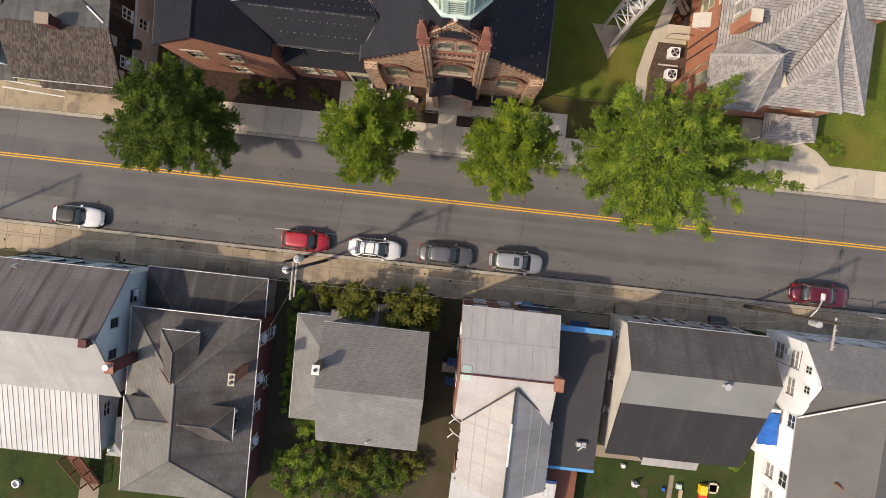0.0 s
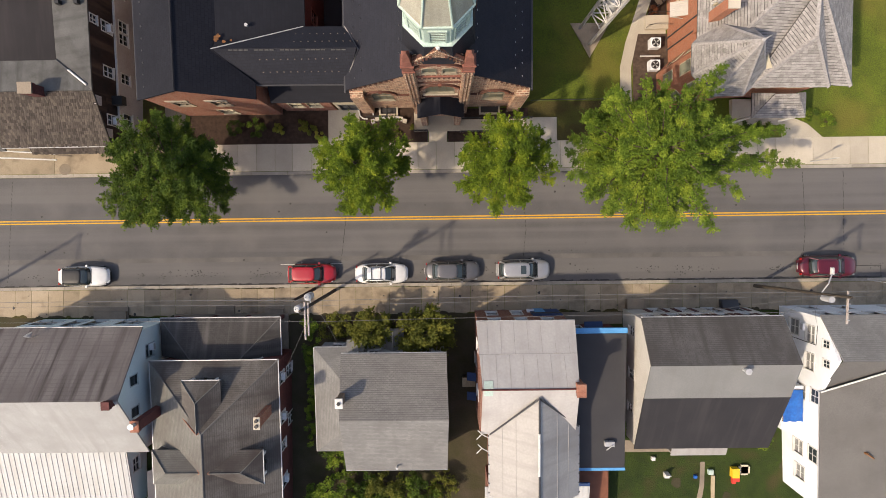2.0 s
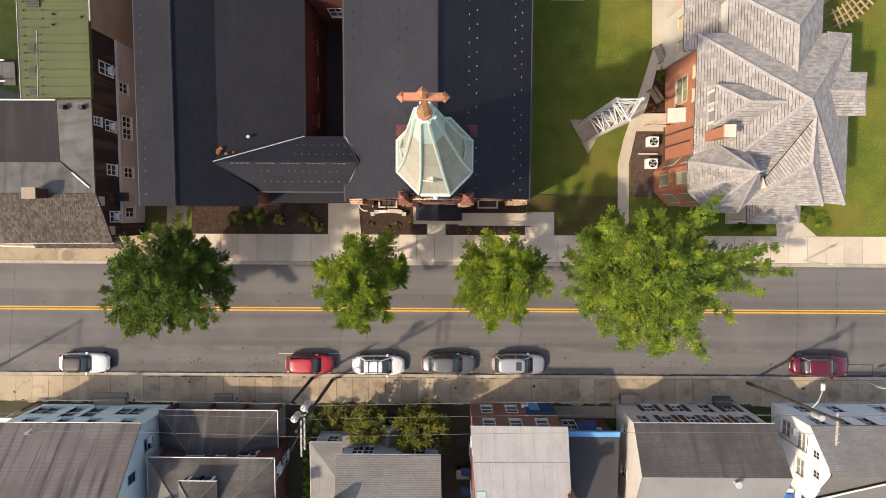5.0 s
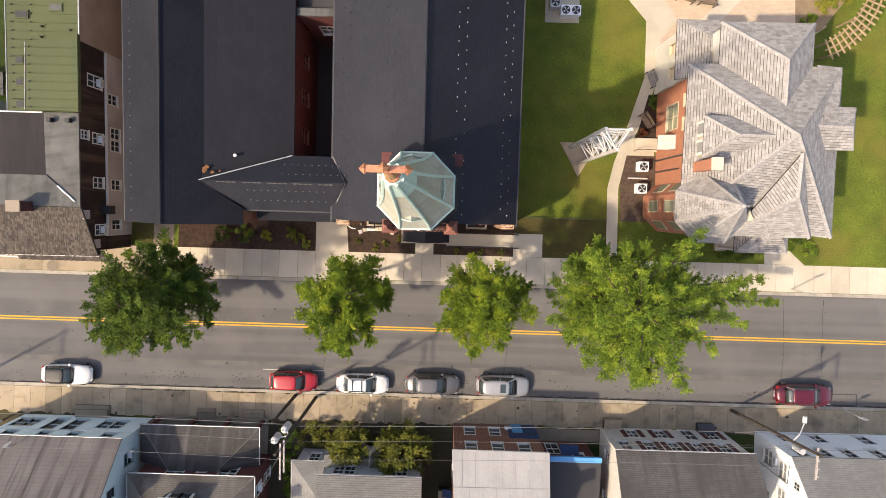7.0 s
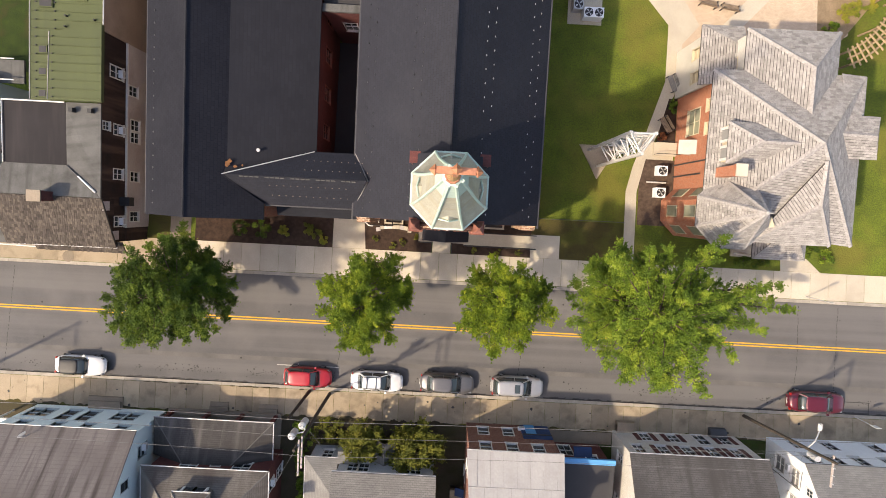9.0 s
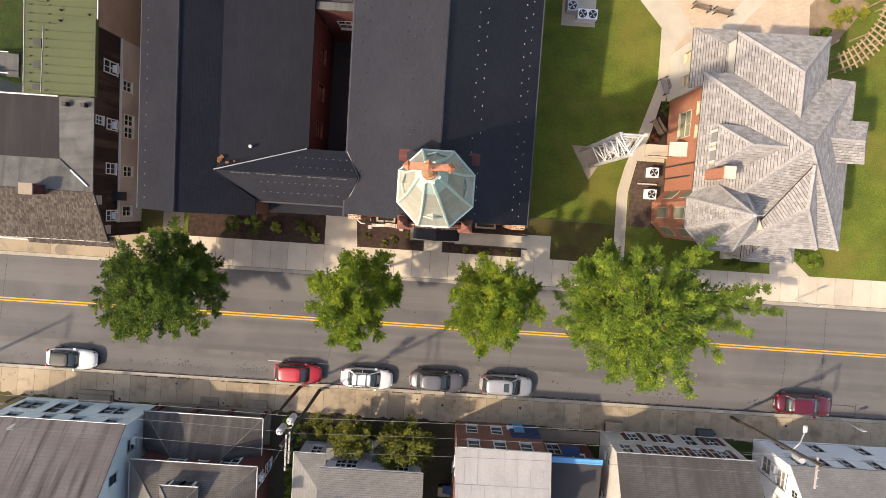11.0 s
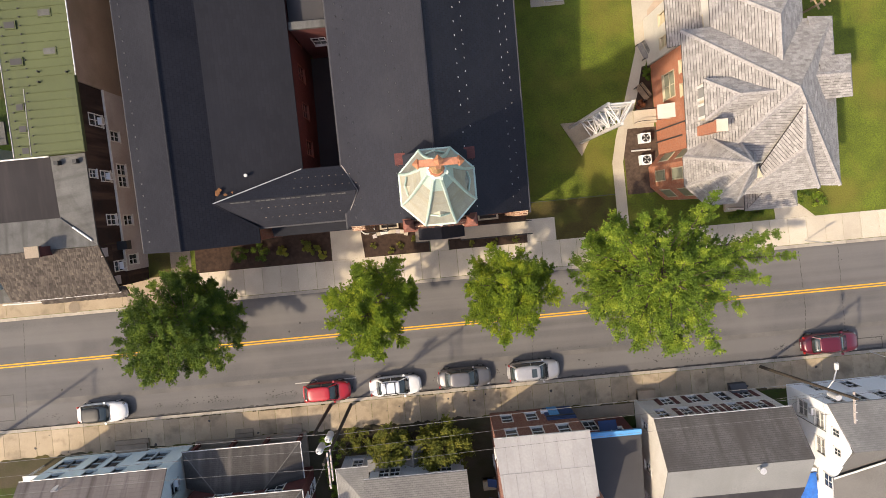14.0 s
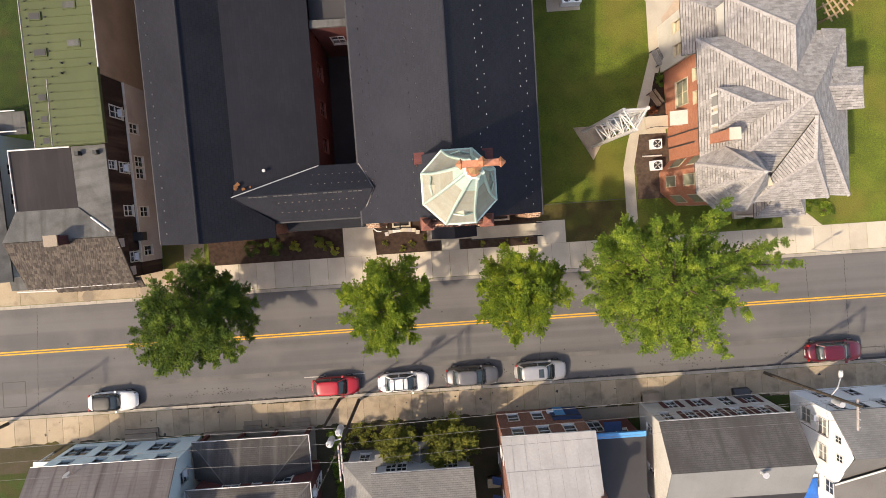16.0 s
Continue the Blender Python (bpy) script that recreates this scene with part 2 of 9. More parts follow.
M = {
    "grass": mat("grass", (0.138, 0.178, 0.021), (0.08, 0.106, 0.014), 0.5, 0.95, 1.0, 9.0, spec=0.1, stain=(0.15, 0.128, 0.03), stain_scale=0.24, stain_amt=0.6, grain=0.5, lo=0.47),
    # Yard grass, darkened beyond its own green for overcast light and tree shade.
    "grass_yard_dim": mat("rough yard grass darkened for dull light", (0.044, 0.07, 0.012), (0.022, 0.038, 0.008), 0.9, 0.95, 0.9, 12.0, spec=0.1, stain=(0.07, 0.052, 0.025), stain_scale=0.45, stain_amt=0.75, grain=0.55, lo=0.52),
    "grass_worn": mat("thin worn brownish grass", (0.1, 0.085, 0.024), (0.062, 0.05, 0.017), 0.6, 0.95, 0.9, 14.0, spec=0.1, stain=(0.095, 0.125, 0.017), stain_scale=0.4, stain_amt=0.5, grain=0.5),
    "soil": mat("bare soil and weeds", (0.075, 0.058, 0.04), (0.045, 0.045, 0.02), 0.8, 0.95, 0.5, 9.0, spec=0.1),
    "soil_tan": mat("dry tan bed soil", (0.3, 0.22, 0.14), (0.2, 0.145, 0.09), 1.5, 0.95, 0.6, 10.0, spec=0.1),
    "mulch_dry": mat("dry brown mulch and chippings", (0.125, 0.086, 0.064), (0.058, 0.04, 0.03), 3.0, 0.95, 0.8, 16.0, spec=0.1),
    "mulch": mat("bark mulch", (0.068, 0.043, 0.031), (0.028, 0.018, 0.014), 3.0, 0.95, 0.8, 16.0, spec=0.1),
    "asphalt": mat("asphalt", (0.122, 0.117, 0.115), (0.098, 0.094, 0.094), 0.3, 0.9, 0.3, 45.0, spec=0.2, stain=(0.15, 0.142, 0.135), stain_scale=0.2, stain_amt=0.5, lane=(0.145, 0.138, 0.132), grain=0.4),
    "asphalt_old": mat("worn asphalt strip", (0.15, 0.14, 0.13), (0.1, 0.095, 0.09), 0.7, 0.9, 0.25, 50.0, spec=0.2),
    "tar": mat("dark oil and tar", (0.03, 0.028, 0.027), (0.05, 0.047, 0.044), 2.0, 0.6, 0.2),
    "yellow": mat("yellow road paint", (0.72, 0.4, 0.02), (0.58, 0.33, 0.03), 2.5, 0.8, 0.1, 30.0),
    "white_line": mat("worn white road paint", (0.5, 0.48, 0.44), (0.3, 0.29, 0.27), 4.0, 0.8, 0.1),
    "concrete": mat("pavement concrete", (0.37, 0.3, 0.21), (0.29, 0.23, 0.155), 0.6, 0.9, 0.2, 30.0, var=0.14, stain=(0.13, 0.1, 0.07), stain_scale=0.8, stain_amt=0.8),
    "concrete_pale": mat("pale concrete", (0.55, 0.49, 0.39), (0.46, 0.405, 0.315), 0.6, 0.9, 0.2, 30.0, var=0.1, stain=(0.33, 0.285, 0.22), stain_scale=0.5, stain_amt=0.45),
    "concrete_old": mat("stained concrete", (0.31, 0.25, 0.185), (0.22, 0.18, 0.135), 0.5, 0.9, 0.25, 24.0, var=0.16, stain=(0.12, 0.1, 0.08), stain_scale=0.45, stain_amt=0.7),
    "kerb": mat("kerb stone", (0.4, 0.36, 0.3), (0.27, 0.24, 0.2), 1.5, 0.9, 0.2, var=0.1),
    "joint": mat("dark joint filling", (0.07, 0.06, 0.045), (0.04, 0.04, 0.03), 2.0),
    # Dark so the gaps left between slate rows read as their shadow lines.
    "slate_bed": mat("dark slate bed for row shadow lines", (0.075, 0.07, 0.066), (0.05, 0.047, 0.045), 1.0, 0.9, 0.1),
    "shingle_stained": mat("stained grey-brown roofing", (0.16, 0.147, 0.132), (0.095, 0.086, 0.078), 0.35, 0.9, 0.25, 20.0, pattern="shingle", size=(0.3, 0.16), jw=0.006, course_shadow=0.4, grain=0.3, tone=0.14, streak=(0.05, 0.038, 0.034), stain=(0.045, 0.036, 0.033), stain_scale=0.35, stain_amt=0.8, lo=0.42),
    "glass_blind": gloss("window with pale blind", (0.26, 0.26, 0.25), 0.15, 0.0, 0.0, 0.6),
    "glass_curtain": gloss("curtained greenish window", (0.3, 0.31, 0.22), 0.15, 0.0, 0.0, 0.6),
    "glass_cream": gloss("window with drawn cream blind", (0.55, 0.47, 0.33), 0.2, 0.0, 0.0, 0.5),
    "arch_dark": mat("sooty arch brick", (0.13, 0.055, 0.04), (0.08, 0.04, 0.03), 2.0, 0.9, 0.3, 20.0),
    "shingle_upper": mat("plain mid grey roofing", (0.205, 0.207, 0.2), (0.17, 0.172, 0.166), 0.4, 0.9, 0.15, 14.0, grain=0.25, streak=(0.15, 0.15, 0.143), stain=(0.125, 0.123, 0.118), stain_scale=0.3, stain_amt=0.6),
    "shingle_greenish": mat("pale greenish roofing", (0.21, 0.207, 0.187), (0.15, 0.146, 0.132), 0.4, 0.9, 0.25, 20.0, pattern="shingle", size=(0.3, 0.16), jw=0.006, course_shadow=0.3, grain=0.3, tone=0.14, stain=(0.085, 0.075, 0.066), stain_scale=0.35, stain_amt=0.7, lo=0.46),
    "brick_vic": mat("bright orange-red brick", (0.5, 0.185, 0.1), (0.42, 0.15, 0.083), 1.2, 0.9, 0.4, 30.0, pattern="brick", size=(0.215, 0.075), jw=0.01, joint=(0.4, 0.24, 0.17)),
    # Lighter than metal_pale to make up for little sun on the front slope.
    "metal_main": mat("pale sheet metal roof", (0.44, 0.42, 0.4), (0.37, 0.355, 0.34), 0.35, 0.6, 0.05, 6.0, grain=0.12, streak=(0.32, 0.3, 0.28), stain=(0.3, 0.28, 0.265), stain_scale=0.35, stain_amt=0.6),
    "seam_grey": mat("dull seam sealant", (0.36, 0.345, 0.33), (0.3, 0.29, 0.275), 2.0, 0.8, 0.05),
    "wire": mat("weathered cable", (0.2, 0.195, 0.19), (0.13, 0.128, 0.125), 2.0, 0.7, 0.0),
    "blue_dark": mat("dark blue painted boarding", (0.025, 0.06, 0.16), (0.02, 0.045, 0.12), 1.0, 0.7, 0.1, 15.0),
    "slate": mat("dark slate roofing", (0.0215, 0.0232, 0.0325), (0.0165, 0.0178, 0.026), 0.4, 0.75, 0.35, 25.0, pattern="shingle", size=(0.3, 0.24), jw=0.012, joint=(0.011, 0.011, 0.016), spec=0.2, course_shadow=0.3, grain=0.3, tone=0.16, stain=(0.03, 0.031, 0.038), stain_scale=0.25, stain_amt=0.4),
    # Church slate toned down and dulled, putting cloud shade into the hall roof.
    "slate_hall_dim": mat("hall slate roofing dimmed for cloud shade", (0.0205, 0.0218, 0.029), (0.016, 0.0172, 0.0235), 0.4, 0.92, 0.3, 25.0, pattern="shingle", size=(0.3, 0.24), jw=0.01, joint=(0.0105, 0.011, 0.016), spec=0.06, course_shadow=0.25, grain=0.3, tone=0.14, stain=(0.024, 0.025, 0.031), stain_scale=0.25, stain_amt=0.4),
    "slate_low": mat("grey ribbed roofing", (0.024, 0.025, 0.0315), (0.0185, 0.0195, 0.025), 0.5, 0.9, 0.3, 25.0, pattern="shingle", size=(0.6, 0.26), jw=0.008, joint=(0.017, 0.0175, 0.023), spec=0.08, course_shadow=0.3, grain=0.3, tone=0.1, stain=(0.021, 0.022, 0.028), stain_scale=0.3, stain_amt=0.5),
    "slate_vic": mat("mottled grey slate", (0.38, 0.358, 0.335), (0.27, 0.253, 0.238), 2.2, 0.85, 0.3, 14.0, grain=0.4, island=0.2, stain=(0.2, 0.187, 0.175), stain_scale=0.5, stain_amt=0.4),
    "ridge_vic": mat("pale ridge slate", (0.38, 0.36, 0.345), (0.29, 0.27, 0.26), 2.0, 0.85, 0.2, 8.0, grain=0.4),
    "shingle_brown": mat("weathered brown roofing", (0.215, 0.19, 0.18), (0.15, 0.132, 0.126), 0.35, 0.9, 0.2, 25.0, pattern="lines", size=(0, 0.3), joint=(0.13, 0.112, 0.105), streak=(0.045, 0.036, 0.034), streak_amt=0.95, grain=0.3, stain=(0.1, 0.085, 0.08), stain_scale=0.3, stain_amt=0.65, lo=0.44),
    "shingle_pale": mat("pale grey streaked roofing", (0.39, 0.39, 0.38), (0.32, 0.32, 0.31), 0.5, 0.9, 0.15, 20.0, grain=0.25, streak=(0.25, 0.245, 0.235), stain=(0.26, 0.255, 0.245), stain_scale=0.6, stain_amt=0.6, lo=0.46),
    "shingle_grey": mat("grey asphalt roofing", (0.225, 0.215, 0.2), (0.165, 0.157, 0.148), 0.5, 0.9, 0.25, 20.0, pattern="shingle", size=(0.3, 0.16), jw=0.006, course_shadow=0.4, grain=0.3, tone=0.14, stain=(0.12, 0.112, 0.104), stain_scale=0.35, stain_amt=0.6),
    "shingle_lgrey": mat("light grey asphalt roofing", (0.25, 0.247, 0.237), (0.19, 0.187, 0.18), 0.6, 0.9, 0.25, 20.0, pattern="shingle", size=(0.3, 0.16), jw=0.006, joint=(0.15, 0.147, 0.142), course_shadow=0.35, grain=0.35, tone=0.16, streak=(0.15, 0.146, 0.14), stain=(0.125, 0.12, 0.115), stain_scale=0.5, stain_amt=0.55, lo=0.45),
    "shingle_dark": mat("dark grey roofing", (0.14, 0.131, 0.124), (0.1, 0.094, 0.09), 0.4, 0.9, 0.25, 20.0, pattern="shingle", size=(0.3, 0.16), jw=0.006, course_shadow=0.35, grain=0.3, tone=0.14, streak=(0.062, 0.056, 0.052), streak_amt=0.85, stain=(0.065, 0.058, 0.054), stain_scale=0.45, stain_amt=0.8, lo=0.44),
    "shingle_porch": mat("dark worn porch roofing", (0.085, 0.079, 0.075), (0.055, 0.051, 0.049), 0.4, 0.9, 0.25, 20.0, pattern="shingle", size=(0.3, 0.16), jw=0.006, course_shadow=0.35, grain=0.3, tone=0.14, streak=(0.13, 0.12, 0.112), stain=(0.04, 0.036, 0.034), stain_scale=0.45, stain_amt=0.65, lo=0.46),
    # Set low so the white house's rear roofs look out of the sun.
    "shingle_mid": mat("mid grey roofing", (0.15, 0.144, 0.136), (0.115, 0.11, 0.104), 0.4, 0.9, 0.25, 14.0, grain=0.4, stain=(0.092, 0.086, 0.08), stain_scale=0.3, stain_amt=0.6),
    "tarroof": mat("black rolled roofing", (0.018, 0.0165, 0.019), (0.027, 0.025, 0.027), 0.4, 0.75, 0.1, 20.0, grain=0.2, streak=(0.042, 0.038, 0.039)),
    "flat_dark": mat("dark flat roofing", (0.035, 0.034, 0.037), (0.05, 0.048, 0.05), 0.5, 0.7, 0.2, 18.0),
    "shake": mat("old wooden shakes", (0.098, 0.08, 0.064), (0.06, 0.048, 0.04), 1.2, 0.95, 0.5, 12.0, grain=0.4, island=0.4, stain=(0.042, 0.033, 0.028), stain_scale=0.6, stain_amt=0.6),
    # Same metal, toned down where the wing slopes catch more sun.
    "metal_pale": mat("pale metal roof toned down for sun", (0.36, 0.345, 0.325), (0.3, 0.288, 0.273), 0.35, 0.6, 0.05, 6.0, grain=0.12, streak=(0.23, 0.215, 0.2), stain=(0.21, 0.196, 0.185), stain_scale=0.35, stain_amt=0.6),
    "metal_white": mat("white metal roof", (0.49, 0.495, 0.485), (0.42, 0.422, 0.414), 0.4, 0.55, 0.05, 8.0, grain=0.12, streak=(0.38, 0.36, 0.33), stain=(0.34, 0.33, 0.31), stain_scale=0.5, stain_amt=0.5, lo=0.46),
    # Green metal and dark membrane set low, carrying cloud shade on the west side.
    "metal_green": mat("green metal roof", (0.075, 0.09, 0.037), (0.062, 0.075, 0.031), 0.4, 0.65, 0.1, 12.0, grain=0.15, streak=(0.052, 0.062, 0.03), spec=0.2),
    "membrane": mat("grey roof membrane", (0.03, 0.0265, 0.028), (0.021, 0.0185, 0.02), 0.35, 0.85, 0.15, 15.0, streak=(0.04, 0.035, 0.035), spec=0.15),
    "membrane_pale": mat("pale grey roof coating", (0.135, 0.135, 0.128), (0.085, 0.084, 0.08), 0.8, 0.85, 0.2, 15.0, streak=(0.042, 0.04, 0.038), stain=(0.045, 0.043, 0.041), stain_scale=0.9, stain_amt=0.6, spec=0.15),
    "brick": mat("red brick", (0.36, 0.13, 0.075), (0.29, 0.1, 0.06), 1.2, 0.9, 0.4, 30.0, pattern="brick", size=(0.215, 0.075), jw=0.01, joint=(0.3, 0.2, 0.15)),
    # Red brick muted to maroon; the shade on the street front is in it.
    "brick_muted": mat("red brick muted for its shaded front", (0.25, 0.1, 0.072), (0.19, 0.075, 0.056), 1.2, 0.9, 0.4, 30.0, pattern="brick", size=(0.215, 0.075), jw=0.01, joint=(0.3, 0.2, 0.15)),
    "brick_pale": mat("weathered mottled church brick", (0.56, 0.33, 0.21), (0.3, 0.12, 0.075), 2.6, 0.9, 0.5, 9.0, pattern="brick", size=(0.36, 0.2), jw=0.03, joint=(0.5, 0.4, 0.29), tone=0.85, stain=(0.17, 0.085, 0.06), stain_scale=1.1, stain_amt=0.6, grain=0.4),
    "brick_dark": mat("dark painted brick", (0.15, 0.045, 0.04), (0.1, 0.035, 0.03), 1.0, 0.85, 0.3, 30.0, pattern="brick", size=(0.215, 0.075), jw=0.008, joint=(0.08, 0.03, 0.028)),
    "sandstone": mat("red sandstone", (0.3, 0.12, 0.085), (0.2, 0.075, 0.055), 1.5, 0.9, 0.3, 20.0, stain=(0.12, 0.06, 0.045), stain_scale=1.5, stain_amt=0.5),
    "stone_grey": mat("grey weathered window stone", (0.34, 0.3, 0.22), (0.24, 0.21, 0.155), 2.0, 0.85, 0.2, 14.0),
    "copper": mat("oxidised copper", (0.5, 0.62, 0.55), (0.4, 0.53, 0.47), 1.2, 0.6, 0.15, 14.0, metal=0.0, stain=(0.42, 0.44, 0.38), stain_scale=0.8, stain_amt=0.5),
    "lead": mat("weathered pale spire cladding", (0.44, 0.425, 0.35), (0.35, 0.34, 0.285), 0.9, 0.65, 0.2, 14.0, streak=(0.18, 0.17, 0.13), stain=(0.33, 0.28, 0.18), stain_scale=0.7, stain_amt=0.45),
    "copper_new": mat("bare copper", (0.62, 0.27, 0.15), (0.45, 0.19, 0.11), 2.0, 0.45, 0.1, 14.0, metal=0.3),
    "gold": mat("dull gilded metal", (0.7, 0.45, 0.25), (0.55, 0.33, 0.17), 2.0, 0.35, 0.05, metal=0.6),
    "siding_blue": mat("pale blue siding", (0.66, 0.78, 0.78), (0.6, 0.71, 0.71), 0.6, 0.7, 0.2, 15.0, pattern="lines", size=(0, 0.14), joint=(0.5, 0.59, 0.59), grain=0.12),
    "siding_white": mat("white siding", (0.8, 0.82, 0.84), (0.74, 0.76, 0.78), 0.6, 0.7, 0.15, 15.0, pattern="lines", size=(0, 0.14), joint=(0.62, 0.63, 0.65), stain=(0.66, 0.66, 0.65), stain_scale=0.6, stain_amt=0.3, grain=0.1),
    "siding_cream": mat("cream siding", (0.64, 0.62, 0.57), (0.57, 0.55, 0.5), 0.6, 0.75, 0.2, 15.0, pattern="lines", size=(0, 0.14), joint=(0.33, 0.31, 0.27), stain=(0.38, 0.35, 0.3), stain_scale=0.6, stain_amt=0.35),
    "siding_grey": mat("grey-white siding", (0.5, 0.52, 0.53), (0.42, 0.44, 0.45), 0.6, 0.75, 0.2, 15.0, pattern="lines", size=(0, 0.14)),
    "shingle_wall": mat("dark brown wall shingles", (0.04, 0.02, 0.0155), (0.018, 0.012, 0.011), 0.9, 0.9, 0.6, 14.0, pattern="shingle", size=(0.16, 0.22), jw=0.015, joint=(0.012, 0.008, 0.008), streak=(0.12, 0.075, 0.055)),
    "stucco_pink": mat("pinkish grey stucco", (0.5, 0.46, 0.45), (0.41, 0.375, 0.37), 0.5, 0.9, 0.2, 15.0, stain=(0.2, 0.16, 0.15), stain_amt=0.5),
    "stucco_tan": mat("tan stucco", (0.36, 0.28, 0.22), (0.29, 0.22, 0.17), 0.5, 0.9, 0.2, 15.0, stain=(0.14, 0.11, 0.07), stain_amt=0.5),
    "trim": mat("white trim paint", (0.72, 0.71, 0.68), (0.6, 0.59, 0.56), 1.5, 0.6, 0.1, 20.0),
    "trim_blue": mat("greyed pale blue window paint", (0.5, 0.58, 0.59), (0.42, 0.49, 0.5), 1.5, 0.65, 0.1, 20.0),
    "trim_cream": mat("cream window paint", (0.6, 0.53, 0.38), (0.52, 0.45, 0.32), 1.5, 0.6, 0.1, 20.0),
    "trim_dark": mat("dark metal trim", (0.06, 0.06, 0.065), (0.045, 0.045, 0.05), 1.5, 0.5, 0.1, 20.0),
    "shutter": mat("maroon shutters", (0.1, 0.03, 0.03), (0.07, 0.025, 0.025), 1.5, 0.7),
    "blue": mat("bright blue painted board", (0.1, 0.36, 0.68), (0.08, 0.3, 0.58), 1.0, 0.55, 0.1),
    "tarp": mat("blue tarpaulin", (0.02, 0.16, 0.55), (0.015, 0.1, 0.38), 2.0, 0.45, 0.5, 5.0),
    "wood": mat("weathered timber", (0.27, 0.2, 0.14), (0.18, 0.13, 0.09), 2.0, 0.85, 0.3, 15.0),
    "wood_grey": mat("silver-grey weathered timber", (0.3, 0.29, 0.27), (0.2, 0.19, 0.18), 2.0, 0.85, 0.3, 15.0),
    "wood_red": mat("red-brown stained timber", (0.23, 0.09, 0.05), (0.16, 0.06, 0.035), 2.0, 0.8, 0.3, 15.0),
    "wood_tan": mat("tan weathered pergola timber", (0.36, 0.26, 0.15), (0.26, 0.185, 0.105), 2.0, 0.85, 0.3, 12.0),
    "wood_pale": mat("pale timber", (0.5, 0.4, 0.26), (0.42, 0.33, 0.21), 2.0, 0.8, 0.2, 15.0),
    "wood_arm": mat("bleached crossarm timber", (0.46, 0.4, 0.36), (0.36, 0.31, 0.28), 2.0, 0.85, 0.2, 15.0),
    "pole": mat("utility pole timber", (0.075, 0.06, 0.045), (0.045, 0.036, 0.028), 2.0, 0.9, 0.4, 15.0),
    "galv": mat("grey enamelled steel", (0.55, 0.55, 0.55), (0.42, 0.42, 0.42), 2.0, 0.4, 0.05, metal=0.2),
    "white_steel": mat("white painted steel", (0.62, 0.6, 0.56), (0.5, 0.48, 0.45), 1.5, 0.5, 0.05),
    "black": mat("black metal", (0.02, 0.02, 0.022), (0.03, 0.03, 0.03), 2.0, 0.5, 0.05),
    "bark": mat("tree bark", (0.12, 0.09, 0.065), (0.07, 0.052, 0.04), 4.0, 0.95, 0.8, 18.0),
    "paver": mat("tan paving", (0.56, 0.44, 0.32), (0.48, 0.37, 0.265), 0.8, 0.9, 0.2, 20.0, pattern="brick", size=(0.22, 0.11), jw=0.006, joint=(0.36, 0.27, 0.19), tone=0.12, grain=0.2, stain=(0.4, 0.3, 0.215), stain_scale=0.4, stain_amt=0.4),
    "rust": mat("rust-brown stain", (0.3, 0.13, 0.045), (0.16, 0.075, 0.035), 2.5, 0.9, 0.3, 12.0),
    "tyre": mat("tyre rubber", (0.02, 0.02, 0.02), (0.03, 0.03, 0.03), 5.0, 0.8, 0.1),
    "rim": gloss("alloy wheel", (0.5, 0.5, 0.52), 0.3, 0.8),
    "glass": gloss("dark window glass", (0.03, 0.04, 0.045), 0.08, 0.0, 0.0, 0.6),
    "glass_green": gloss("leaded church glass", (0.1, 0.115, 0.085), 0.3, 0.0, 0.0, 0.5),
    "car_glass": gloss("car glass", (0.03, 0.042, 0.042), 0.06, 0.0, 0.5, 0.7),
    "lamp_red": gloss("red lamp lens", (0.35, 0.015, 0.01), 0.2, 0.0, 0.5),
    "lamp_clear": gloss("clear lamp lens", (0.2, 0.21, 0.22), 0.15, 0.0, 0.5),
    "leaf_maple": leaf_mat("maple leaves", (0.034, 0.066, 0.01), (0.112, 0.175, 0.018), (0.3, 0.365, 0.042)),
    "leaf_yellow": leaf_mat("yellow-green leaves", (0.035, 0.066, 0.007), (0.112, 0.166, 0.012), (0.29, 0.335, 0.027)),
    "leaf_deep": leaf_mat("deep green leaves", (0.02, 0.042, 0.007), (0.06, 0.1, 0.011), (0.165, 0.212, 0.024)),
    "leaf_shrub": leaf_mat("shrub leaves", (0.05, 0.06, 0.012), (0.105, 0.115, 0.018), (0.2, 0.185, 0.03)),
    "leaf_red": leaf_mat("red-brown shrub leaves", (0.06, 0.022, 0.012), (0.13, 0.045, 0.02), (0.22, 0.08, 0.03)),
    "leaf_bright": leaf_mat("bright shrub leaves", (0.1, 0.14, 0.02), (0.2, 0.2, 0.03), (0.33, 0.28, 0.04)),
}


